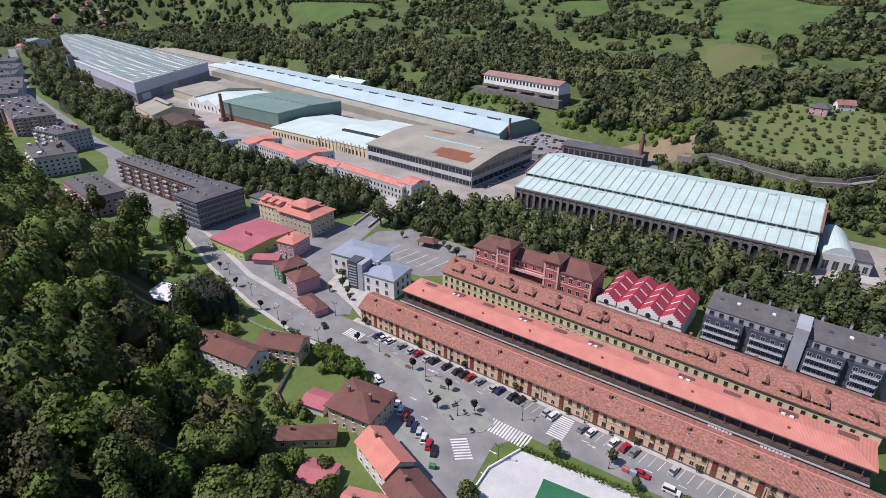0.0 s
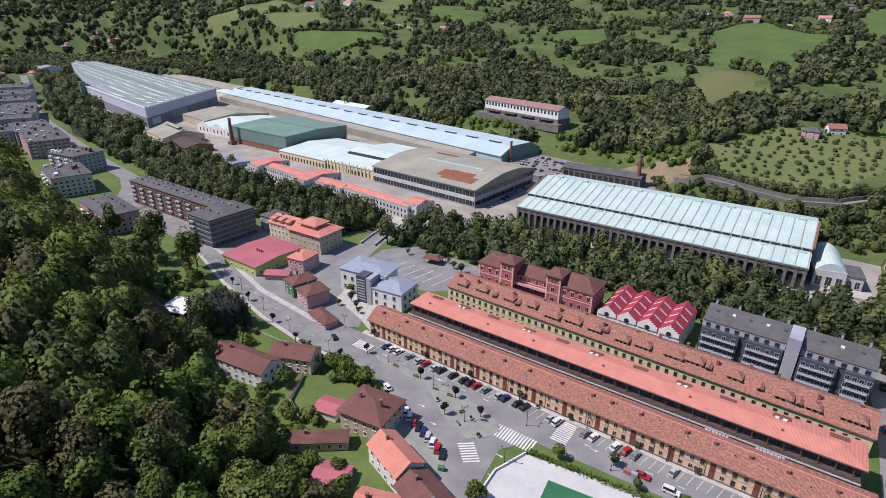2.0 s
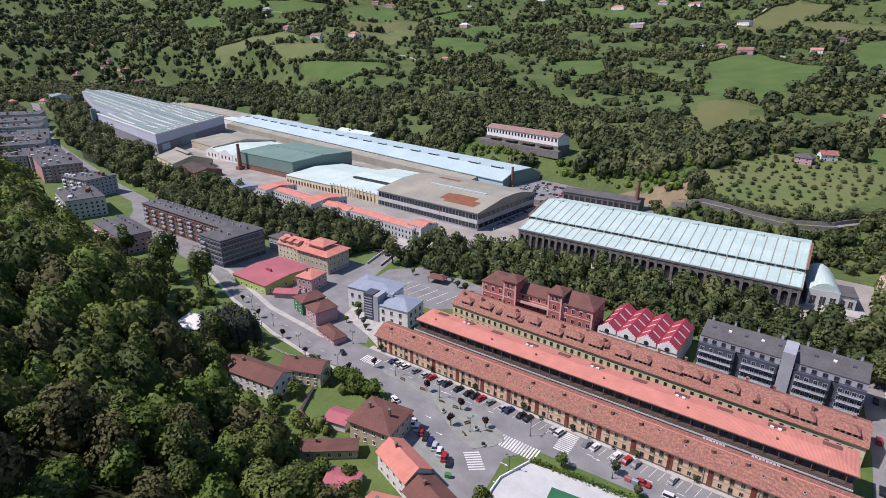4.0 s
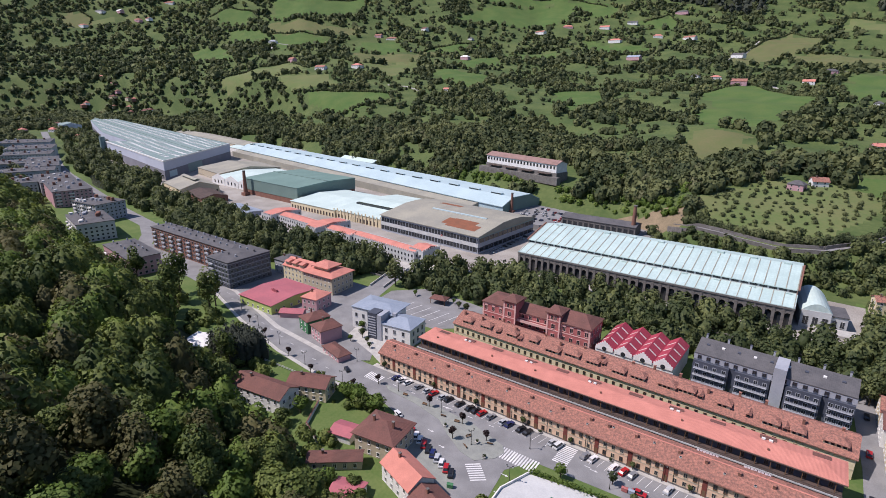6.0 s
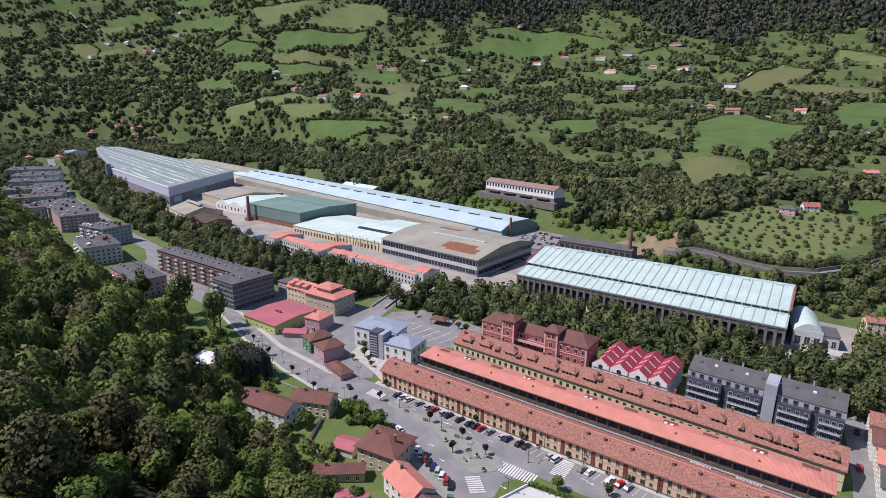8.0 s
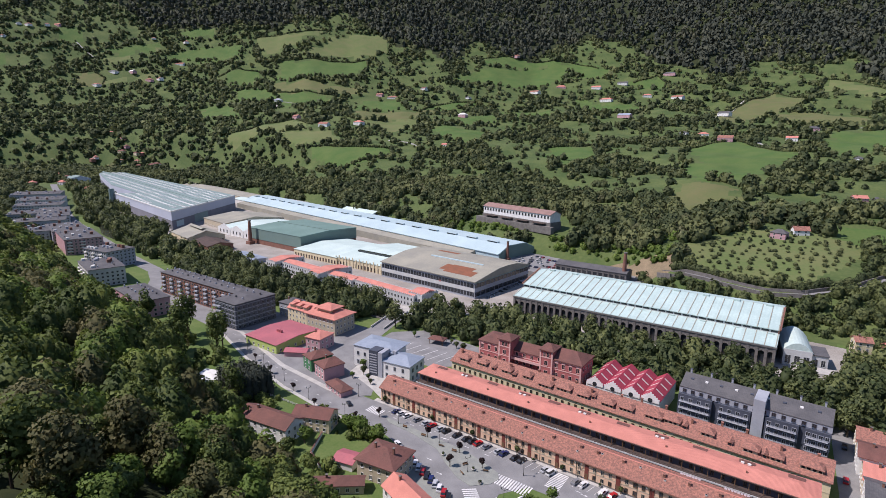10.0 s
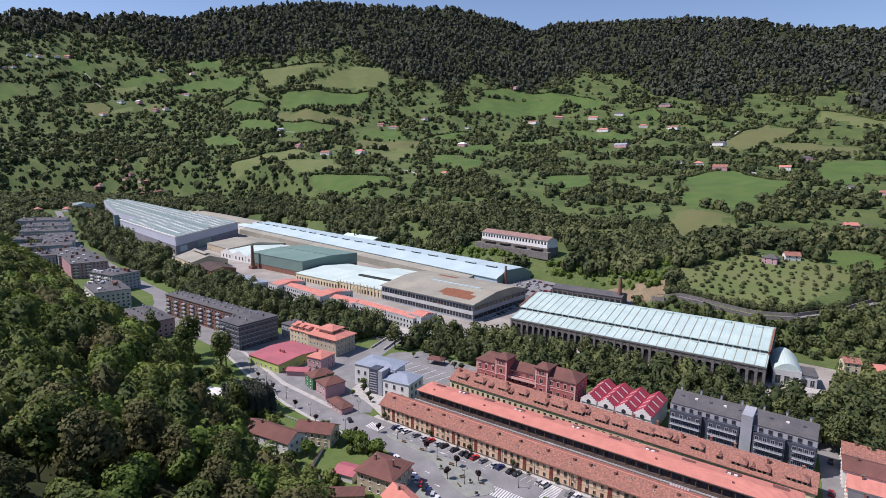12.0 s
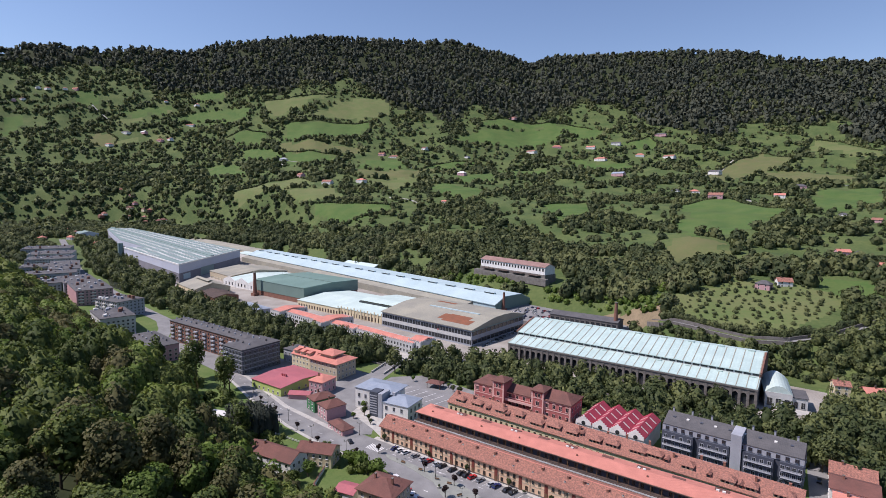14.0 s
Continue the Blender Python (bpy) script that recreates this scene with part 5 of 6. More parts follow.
def grey_works():
    t = thing("grey_works_hall", 0, 0, 0, 0, "huge lilac-grey clad hall with skylit roof", "factory hall")
    foot = [(-514, 165), (-617, 322), (-1396, 475), (-1267, 395), (-938, 280), (-759, 243), (-786, 219)]
    part("base", Shape().prism(foot, 0, 11.5), STONE_GREY, t)
    part("wall", Shape().prism(foot, 11.5, 22.6), LILAC_WALL, t)
    part("roof", Shape().prism(foot, 22.6, 23.2), GREY_ROOF, t)
    part("eaves", Shape().prism([(-513.6, 164.6), (-514.2, 166), (-786.5, 220), (-786.6, 218.4)], 22.0, 23.7), WHITE, t)
    part("eaves", Shape().prism([(-513.4, 164.6), (-514.6, 164.6), (-618, 322.2), (-616.8, 322.6)], 22.0, 23.75), WHITE, t)
    d, n, poly = Vector((-.972, .235)), Vector((.235, .972)), np.array(foot, float)
    lit = Shape().box(-3.0, 3.0, -2.4, 2.4, 0, .5).mesh("skylight", WHITE)
    for i in range(58):
        for j in range(-8, 12):
            c = Vector((-565, 243)) + d * (i - 5) * 14.5 + n * j * 12.5
            if all(inside(poly, c.x + e, c.y + f) for e, f in ((5, 5), (-5, 5), (5, -5), (-5, -5))) and not j == 0:
                part("skylight", lit, None, t, at=pose(c.x, c.y, 23.2, 0, 0, -13.6))
    part("ridge", Shape().prism([(-566, 241), (-565, 245), (-1320, 428), (-1321, 424)], 23.2, 24.6), GREY_ROOF, t)
    part("sign", Shape().prism([(-520.2, 173.4), (-519.6, 173.8), (-529, 188.4), (-529.6, 188)], 2.5, 9.5), SKY_SHEET, t, "blue and white sign board")
    part("door", Shape().prism([(-545.6, 212), (-545, 212.4), (-566, 244.4), (-566.6, 244)], 1, 12), GREY_ROOF, t)
    part("tower", Shape().tube(-790, 216, 0, 30, 4, 4, 12), GREY_ROOF, t)


grey_works()
house("far_works_wing", "pale gabled wing of the grey hall", "factory hall", -1330, 345, -10, (60, 40), 14, 19, LILAC_WALL, GREY_ROOF, "gable", sides="", chimneys=0)
house("dusty_shed", "long dusty brown works shed", "factory hall", -1010, 452, -11, (330, 40), 9, 12, SAND, BEIGE_SHEET, "gable", sides="", chimneys=0)
house("ridged_shed", "low works shed with mint sheet roof", "factory hall", -700, 372, -10, (70, 30), 8, 10, WHITE, MINT_SHEET, "gable", sides="", chimneys=0)
house("hillside_works", "low works building with pale sheet roof", "factory hall", -430, 372, -8, (70, 16), 13, 16, OFFICE, MINT_SHEET, "gable", sides="f", floors=1, chimneys=0)
house("roofless_building", "roofless concrete building on the hill foot", "ruin", -610, 408, -8, (60, 14), 9, 9, OFFICE, SOIL, "flat", sides="f", floors=1, per=5, win=(3, 3), chimneys=0)
house("mint_shed", "pale mint-roofed workshop with stepped gables", "workshop", -282, 163, -2, (62, 70), 7.2, 10.0, CREAM, MINT_SHEET, "gable", sides="fr", floors=1, per=4, win=(1.6, 3.0), frame_mat=BRICK, chimneys=0)
o = house("gabled_workshop", "cream workshop with mint roof and pilastered front", "workshop", -222, 162, -2, (60, 84), 7.6, 11.5, CREAM, MINT_SHEET, "gable", sides="f", floors=1, per=4, win=(1.5, 3.2), frame_mat=BRICK, chimneys=0)
for i in range(14):
    part("pilaster", Shape().box(i * 4.4, i * 4.4 + 1.0, -.5, 0, 0, 8.6 + .9 * (i % 2)), CREAM, o)
part("roof_light", Shape().box(6, 54, 22, 25, 9.6, 11.2), GLASS, o)
o = house("white_workshop", "white workshop with three stepped gables", "workshop", -455, 190, -2, (82, 84), 8.0, 11, WHITE, MINT_SHEET, "gable", sides="f", floors=2, per=5, win=(1.4, 2.2), chimneys=0)
for i in range(3):
    part("gable", Shape().add([(i * 27, -.6, 0), (i * 27 + 26, -.6, 0), (i * 27 + 26, 0, 0), (i * 27, 0, 0), (i * 27, -.6, 8), (i * 27 + 13, -.6, 13), (i * 27 + 26, -.6, 8), (i * 27, 0, 8), (i * 27 + 13, 0, 13), (i * 27 + 26, 0, 8)],
                              [(0, 1, 6, 5, 4), (2, 3, 7, 8, 9), (1, 2, 9, 6), (3, 0, 4, 7), (4, 5, 8, 7), (5, 6, 9, 8)]), WHITE, o)
    for k in range(3):
        fr, pane = window_mesh(1.8, 3.2, DARKSTONE)
        part("pane", pane, None, part("window", fr, None, o, at=pose(i * 27 + 6 + k * 7, -.6, 2.5)))
house("brown_workshop", "sand-walled workshop with beige sheet roof", "workshop", -526, 214, -10, (66, 80), 9, 14, SAND, BEIGE_SHEET, "gable", sides="f", floors=1, chimneys=0)
o = house("ridge_vent_shed", "old cream shed with raised roof vent", "workshop", -462, 136, -12, (54, 40), 8, 14, CREAM, BEIGE_SHEET, "gable", sides="fr", floors=1, per=4, win=(1.6, 3), frame_mat=BRICK, chimneys=0)
part("roof_vent", Shape().gable(6, 48, 17, 23, 15.2, 16.4), BEIGE_SHEET, o)
house("ruined_shed", "derelict brown open shed", "workshop", -404, 128, -12, (44, 26), 6, 9, BRICK, SHADOWED, "gable", sides="f", floors=1, chimneys=0)
house("lilac_shed", "low shed with pale lilac sheet roof", "shed", -328, 114, -6, (44, 22), 3.6, 4.4, SILVER, BLUEROOF, "gable", sides="", chimneys=0)


def stack(x, y, z, h, r, label):
    t = thing("chimney_stack", x, y, z, 0, label, "chimney")
    part("base", Shape().box(-r * 1.5, r * 1.5, -r * 1.5, r * 1.5, -1, h * .12), BRICK, t)
    part("shaft", Shape().tube(0, 0, h * .12, h, r, r * .62, 14), BRICK, t)
    part("rim", Shape().tube(0, 0, h - .5, h + .2, r * .78, r * .78, 14), DARKSTONE, t)


stack(15, 252, 4, 24, 1.9, "tall tapered brick factory chimney")
stack(-97, 262, 4, 18, 1.5, "slim dark brick factory chimney")
stack(-366, 172, 0, 26, 2.2, "brown brick factory chimney beside the green hall")


def office_row():
    specs = ((-150, 111, 66, 12, 8.2), (-92, 108, 13, 17, 9.6), (-188, 112, 40, 14, 8.0), (-194, 104, 15, 34, 9.6), (-252, 118, 60, 14, 7.6), (-258, 112, 15, 30, 8.6))
    for i, (x, y, L, W, h) in enumerate(specs):
        t = thing("office_wing", x, y, 0, -6, "pale grey office wing with crenellated edge and pink tile roof", "office", "office wings of the works")
        wall = part("wall", Shape().box(0, L, 0, W, 0, h), OFFICE, t)
        part("roof", Shape().gable(.5, L - .5, .5, W - .5, h, h + 1.9, .5, .1), TILE_NEW, t)
        cm = Shape().box(0, .7, -.15, .45, h - .1, h + .9).mesh("merlon", OFFICE)
        for k in range(int(L / 2)):
            part("merlon", cm, None, t, at=pose(k * 2.0 + .4, 0, 0))
        sm = Shape().box(-.45, .15, 0, .7, h - .1, h + .9).mesh("merlon", OFFICE)
        for k in range(int(W / 2)):
            part("merlon", sm, None, t, at=pose(L, k * 2.0 + .5, 0))
        for z in (1.2, 4.8):
            windows(wall, "f", (L, W), max(3, int(L / 3.3)), z, 1.2, 1.9, OFFICE, far=True)
            windows(wall, "r", (L, W), max(3, int(W / 3.6)), z, 1.2, 1.9, OFFICE, far=True)
        part("string_course", Shape().box(-.1, L + .1, -.14, 0, 4.0, 4.3), OFFICE, t)


office_row()


def low_arcade():
    t = thing("low_arcaded_shed", -42, 247, 4.6, .8, "low dark arcaded shed beside the car park", "factory hall")
    part("wall", Shape().box(0, 60, 0, 16, 0, 6.8), DARKSTONE, t)
    part("roof", Shape().gable(-.5, 60.5, -.6, 16.6, 7.1, 9.6, .5, .3), SLATE, t)
    bm = Shape().box(0, 3, -.08, 0, .3, 4.8).mesh("bay", GLASS)
    pm = Shape().box(0, .9, -.3, 0, 0, 6.4).mesh("pier", DARKSTONE)
    for i in range(13):
        part("bay", bm, None, t, at=pose(1.2 + i * 4.55, 0, 0))
        part("pier", pm, None, t, at=pose(.1 + i * 4.55, 0, 0))


low_arcade()


def barracks():
    z = float(height(-150, 375))
    t = thing("hillside_barracks", -182.5, 359, z + 4.5, -14, "abandoned white barracks with faded red roof", "barracks")
    wall = part("wall", Shape().profile([(0, -1), (17, -1), (17, 7), (8.5, 10.2), (0, 7)], 0, 97), WHITE, t)
    part("roof", Shape().profile([(-.8, 6.9), (8.5, 10.4), (8.5, 10.8), (-.8, 7.2)], -.8, 97.8).profile([(8.5, 10.4), (17.8, 6.9), (17.8, 7.2), (8.5, 10.8)], -.8, 97.8), TILE_FADED, t)
    windows(wall, "f", (97, 17), 22, 2.6, 2.2, 3.0, SAND, far=True)
    part("plinth", Shape().box(-1, 98, -.6, 17.5, -11, -1), DARKSTONE, t)
    part("terrace", Shape().box(-6, 103, -6, -.6, -12, -4.6), DARKSTONE, t)
    for k in range(4):
        part("canopy", Shape().box(6 + k * 23, 23 + k * 23, -5.6, -.7, -2.2, -1.9), SHADOWED, t)


barracks()


# ---- farms and houses on the hill ----
NEAR_SIDE = ((-1026, 2001, TILE_OLD, 80), (-977, 832, TILE_OLD, 36), (-930, 917, TILE_NEW, 34), (-1166, 902, TILE_OLD, 37), (-1421, 1033, SILVER, 32), (-584, 845, TILE_NEW, 20), (-794, 1232, WHITE, 34), (-1116, 1459, TILE_DARK, 33), (-1130, 1294, TILE_OLD, 51), (-1190, 1295, TILE_OLD, 32), (-932, 1474, SLATE, 23), (-790, 1717, TILE_OLD, 81), (-717, 1788, TILE_NEW, 43), (-590, 1810, TILE_NEW, 42), (-513, 1704, TILE_NEW, 52), (-380, 1498, BLUEROOF, 67), (-393, 1769, TILE_NEW, 36), (-520, 1891, SLATE, 44), (-390, 2031, SLATE, 83), (-298, 1784, TILE_OLD, 52), (-110, 1236, TILE_NEW, 29), (-48, 1129, TILE_OLD, 37), (-157, 1242, SLATE, 23), (-125, 1596, SLATE, 43))
FAR_SIDE = ((102, 1356, SLATE, 31), (70, 1184, TILE_NEW, 27), (177, 918, SLATE, 15), (175, 590, TILE_NEW, 18), (188, 587, SLATE, 10), (195, 452, TILE_NEW, 14), (111, 357, SLATE, 15), (128, 367, TILE_OLD, 15), (-2163, 839, SLATE, 102), (-2110, 891, WHITE, 55), (-2180, 1163, TILE_NEW, 60), (-2059, 1052, TILE_OLD, 51), (-2015, 904, TILE_OLD, 39), (-1999, 937, TILE_OLD, 39), (-2544, 780, TILE_OLD, 34), (-2555, 816, TILE_NEW, 41), (-2569, 717, TILE_OLD, 40), (-2597, 696, TILE_DARK, 29), (-2561, 604, SLATE, 34), (-2562, 624, TILE_OLD, 28), (-2115, 755, TILE_OLD, 49), (217, 846, TILE_OLD, 16), (-2274, 1074, TILE_OLD, 27))
for i, (x, y, rm, ln) in enumerate(NEAR_SIDE + FAR_SIDE):
    ln = min(.8 * ln, 44)
    up = min(max(ln / 16, 1), 1.7)
    house("hill_house", ("white" if i % 3 else "rose") + " house on the hillside with " + ("tile" if rm not in (SLATE, SILVER, BLUEROOF) else "dark") + " roof", "house", x - ln / 2, y, (i * 37) % 50 - 25, (ln, min(ln * .7, 9 + i % 3 * 2 + 3 * up)), 5.6 * up, 8.6 * up, WHITE if i % 3 else ROSE, rm, "gable" if i % 2 else "hip", z=float(height(x, y)) - .6, sides="fr", floors=2, chimneys=i % 2, per=6.0, group="houses on the hillside", far=True)
q = random.Random(21)
for i in range(22):
    x, y = q.uniform(-1640, -1380), q.uniform(500, 590)
    x, y = (x, y) if i % 3 else (q.uniform(-1500, -1000), q.uniform(250, 360))
    house("village_house", "village house with red tile roof", "house", x, y, q.uniform(-30, 30), (q.uniform(12, 24), q.uniform(9, 12)), q.uniform(6, 9), 11.5, q.choice((WHITE, CREAM, ROSE, BRICK)), q.choice((TILE_OLD, TILE_NEW, TILE_DARK)), "hip", z=float(height(x, y)) - .5, sides="f", per=5, win=(1.6, 1.6), chimneys=0, group="houses of the far village", far=True)


# ---- trees ----
def spread(n_try, x0, x1, y0, y1, gap, keep, seed):
    """Random places at least about gap apart where keep(x, y) holds."""
    q = np.random.default_rng(seed)
    p = np.stack([q.uniform(x0, x1, n_try), q.uniform(y0, y1, n_try)], 1)
    p = p[keep(p[:, 0], p[:, 1])]
    cells, out = set(), []
    for a in p:
        c = (int(a[0] // gap), int(a[1] // gap))
        if c not in cells and (c[0] + 1, c[1]) not in cells and (c[0], c[1] + 1) not in cells:
            cells.add(c)
            out.append(a)
    return np.array(out) if out else np.zeros((0, 2))


def plant(kinds, places, seed, low=.8, high=1.2, sink=.0):
    q = random.Random(seed)
    used = set()
    for x, y in places:
        k = q.choice(kinds)
        s = q.uniform(low, high)
        m = pose(float(x), float(y), float(height(x, y)) - sink, 0, 0, q.uniform(0, 360)) 
        if k in used:
            t = copy_thing(k, m)
        else:
            used.add(k)
            k.matrix_basis = m
            t = k
        t.scale = (s * q.uniform(.9, 1.1), s * q.uniform(.9, 1.1), s)
    for k in kinds:
        if k not in used:
            raise ValueError("a tree kind without a place")


def wooded(x, y):
    e = wood_edge(x) - y
    return (e > 1) & (e < 150) & ~((x > -112) & (x < -64) & (e < 14)) & ~((x > -104) & (x < -72) & (e < 24))


spots = spread(9000, -330, 100, -215, 0, 5.9, wooded, 4)
far_off = np.hypot(spots[:, 0] - 95, spots[:, 1] + 125)
order = np.argsort(far_off)
near, rest = spots[order[:165]], spots[order[165:]]
wood_kinds = [tree_kind(i + 1, (LEAF_WOOD, LEAF_WOOD, LEAF_OLIVE, LEAF_LIGHT, LEAF_WOOD, LEAF_WOOD)[i], 4.6 + .6 * (i % 3), 11 + i % 3 * 1.5, 3.0, 2000, .58, "leafy broad-crowned tree in the dense wood") for i in range(6)]
plant(wood_kinds, near, 8, .75, 1.25, 1.5)
kind_of = rng.random(len(rest)) + .25 * np.sin(rest[:, 0] / 11) * np.sin(rest[:, 1] / 9)
for nm, mt, lo, hi, lab in (("wood_on_bank", LEAF_WOOD, -1, .68, "dense broadleaf wood on the steep bank"), ("olive_trees_on_bank", LEAF_OLIVE, .68, .84, "olive-brown trees in the bank wood"), ("light_trees_on_bank", LEAF_LIGHT, .84, 2, "fresh green trees in the bank wood")):
    sel = rest[(kind_of >= lo) & (kind_of < hi)]
    far_wood(nm, lab, mt, sel, rng.uniform(3.2, 6.4, len(sel)), 230, 31, 1.7)
vale = spread(9000, -2000, -420, -20, 560, 11, lambda x, y: (wood_edge(x) < y) & (height(x, y) < 30) & (np.abs(y - river_y(x)) > 40) & ~((x > -1260) & (y > np.interp(x, (-1260, -820, -500), (300, 225, 140)))) & ~((x > -960) & (y > np.interp(x, (-960, -420), (140, 8))) & (y < np.interp(x, (-960, -420), (225, 88)))) & ~((x < -1370) & (x > -1650) & (y > 490)), 14)
far_wood("valley_trees", "trees on the far valley floor", LEAF_FAR, vale, rng.uniform(4, 8, len(vale)), 44, 37, 1.3)
left = spread(9000, -1100, -330, -150, 130, 9, lambda x, y: (wood_edge(x) - y > 2), 5)
far_wood("wood_behind_town", "broadleaf wood behind the town", LEAF_WOOD, left, rng.uniform(5, 8, len(left)), 40, 32, 1.3)

town_trees = spread(1600, -1250, -470, 20, 170, 10, lambda x, y: (wood_edge(x) < y) & (y < np.interp(x, (-1250, -1000, -700, -470), (160, 112, 52, 24))) & (np.sin(x / 31) + np.sin(y / 17) > -1.2), 51)
far_wood("trees_beside_town", "broadleaf trees between the wood and the town", LEAF_WOOD, town_trees, rng.uniform(3.5, 7, len(town_trees)), 70, 52, 1.4)

works = lambda x: np.interp(x, (-1110, -820, -700, -690, -515, -480, -430, -360), (335, 240, 216, 170, 158, 140, 108, 112))
tall = spread(2400, -1300, -350, 60, 400, 8.5, lambda x, y: (y < works(x) - 2) & (y > np.interp(x, (-1300, -900, -640, -500, -350), (330, 205, 132, 104, 76))) & (np.abs(y - river_y(x)) > 4), 53)
far_wood("tall_trees_by_works", "tall broadleaf trees between the town and the works", LEAF_RIVER, tall, rng.uniform(5, 8, len(tall)), 130, 54, 1.5)

# along the river
BUILT = ((-20, 160, 132, 230), (-165, -60, 145, 240), (-100, -70, 40, 130), (-290, -90, 98, 150), (-55, -12, 28, 62), (-2, 60, 46, 67), (58, 152, 46, 73), (-1300, -480, 158, 480), (-480, -300, 118, 400), (-262, -140, 0, 37), (-150, -86, 28, 54))


def clear(x, y):
    ok = np.ones(np.shape(x), bool)
    for a, b, c, d in BUILT:
        ok &= ~((x > a) & (x < b) & (y > c) & (y < d))
    return ok


def riverside(x, y):
    w = np.interp(x, (-900, -330, -100, -50, 0, 150, 260), (44, 40, 26, 22, 27, 27, 40))
    d = y - river_y(x)
    north = np.where((x > -30) & (x < 140), 22.0, 60.0)
    road = (x < -240) & (y < np.interp(x, (-1000, -737, -405, -300, -240), (232, 145, 73, 60, 44)))
    return clear(x, y) & (np.abs(d) < w) & (d < north) & (np.abs(d) > 4) & ~road


bank = spread(9000, -330, 250, 40, 150, 5.1, riverside, 6)
river_kinds = [tree_kind(20 + i, LEAF_RIVER, 4.2 + .5 * i, 10 + i, 2.0, 1000, .72, "leafy green tree beside the river") for i in range(4)]
plant(river_kinds, bank[:95], 12, .6, 1.35, .5)
more = np.concatenate([bank[95:], spread(2500, -950, -330, 40, 260, 8, riverside, 7)])
far_wood("riverside_trees", "band of trees along the far river bank", LEAF_RIVER, more, rng.uniform(2.6, 6.0, len(more)), 120, 33, 1.6)

scrub = spread(5000, -700, 330, -20, 330, 7.5, lambda x, y: clear(x, y) & (height(x, y) > -1) & ~riverside(x, y) & (wood_edge(x) < y - 6) & ((tone_at(x, y) == 0) & (((x > 172) & (y > 80)) | ((x > 128) & (y > 184) & (y < 262)) | ((x > 26) & (y > 214) & (y < 264) & (np.abs(y - np.interp(x, (26, 52, 84, 115, 138, 164, 191, 230, 330), (270, 252, 247, 243, 246, 266, 302, 350, 450))) > 7))) | ((x < -150) & (y > np.interp(x, (-700, -400, -300, -150), (150, 76, 64, 40))) & (y < np.interp(x, (-700, -400, -150), (190, 104, 100)))) | ((x < -160) & (y < np.interp(x, (-700, -400, -260, -160), (40, 4, -24, -30))))), 9)
far_wood("scrub_trees", "low trees and scrub on the valley floor", LEAF_RIVER, scrub, rng.uniform(2.6, 5.5, len(scrub)), 110, 34, 1.35)

LANE_Y = lambda x: np.interp(x, (26, 52, 84, 115, 138, 164, 191, 230, 330), (270, 252, 247, 243, 246, 266, 302, 350, 450))
brush = spread(5200, 24, 260, 206, 360, 4.6, lambda x, y: ~((x < 134) & (y < 215)) & ~((x < 204) & (x > 158) & (y < 212)) & (np.abs(y - LANE_Y(x)) > 5.5) & ~inside(ORCHARD, x, y) & ((y < LANE_Y(x)) | (x > 168)) & ~((x < 48) & (y > 236)), 19)
far_wood("brush", "dense scrub and brambles behind the arcaded hall", LEAF_RIVER, brush, rng.uniform(1.2, 4.2, len(brush)), 64, 38, 1.2)
thicket = spread(2600, 156, 290, 114, 206, 5.2, lambda x, y: clear(x, y) & ~((x > 150) & (x < 204) & (y > 176)) & (np.abs(y - 120 - .2 * (x - 156)) > 4), 23)
far_wood("thicket", "dense trees beside the end of the arcaded hall", LEAF_RIVER, thicket, rng.uniform(2.2, 5.2, len(thicket)), 84, 40, 1.4)
slope = spread(3000, -240, 40, 270, 392, 5.2, lambda x, y: (np.abs(y - (372 - .25 * (x + 194))) > 9) & (y > np.interp(x, (-240, -104, -96, -30, 40), (330, 330, 312, 300, 276))) & (np.sin(x / 13) + np.sin(y / 9 + x / 17) > -.8) & ((y < 352 - .25 * (x + 194)) | (x > -60)), 20)
far_wood("slope_bushes", "bushes and small trees on the terraced slope", LEAF_LIGHT, slope, rng.uniform(1.0, 4.0, len(slope)), 56, 39, 1.1)

# parks and gardens
PARK = ((-204, -30), (-184, -34), (-196, -22), (-140, -32), (-128, -14), (-120, -22), (-150, -26), (-160, -16), (-62, -50), (-136, -38))
park_kinds = [tree_kind(40 + i, LEAF_WOOD, 4.0, 12 + 3 * i, 2.5, 900, .6, "tall dark tree in the park") for i in range(2)]
plant(park_kinds, PARK, 3, 1.15, 1.7)
GARDEN = ((-6, -36), (0, -35), (8, -35), (-14, -60), (-30, -66), (2, -62), (22, -72), (30, -68), (-14, -52), (66, -54), (36, -74))
BIG = ((-9, -34), (-3, -33), (4, -36), (-14, -38), (-116, -34), (-60, -46))
garden_kinds = [tree_kind(50 + i, LEAF_LIGHT if i == 0 else LEAF_WOOD, 3.2, 5.5, 1.0, 700, .5, "leafy green tree in a garden") for i in range(2)]
plant(garden_kinds, GARDEN + BIG, 4, .9, 1.5)
SQUARE = ((-44, 12), (-38, 6), (-32, 3), (-28, 0), (-40, 0), (-20, 2), (-48, 20), (-56, 40), (-50, 62), (-40, 66), (-26, 66), (-20, 62), (-14, 60), (-10, 54), (-8, 48), (-6, 44), (92, -20), (78, -27), (100, -25), (112, -23), (170, 110), (158, 100))
square_kinds = [tree_kind(60 + i, LEAF_LIGHT if i else LEAF_RIVER, 1.9, 3.6, 1.2, 420, .42, "small leafy tree in the square") for i in range(2)]
plant(square_kinds, SQUARE, 5, .7, 1.2)
STREET = ((-4, -20.2), (22, -20.5), (38, -22), (50, -25), (40, -31), (20, -37), (-33, -30.5), (-52, -26.5), (-76, -21), (-96, -15.5), (-10, -28.5))
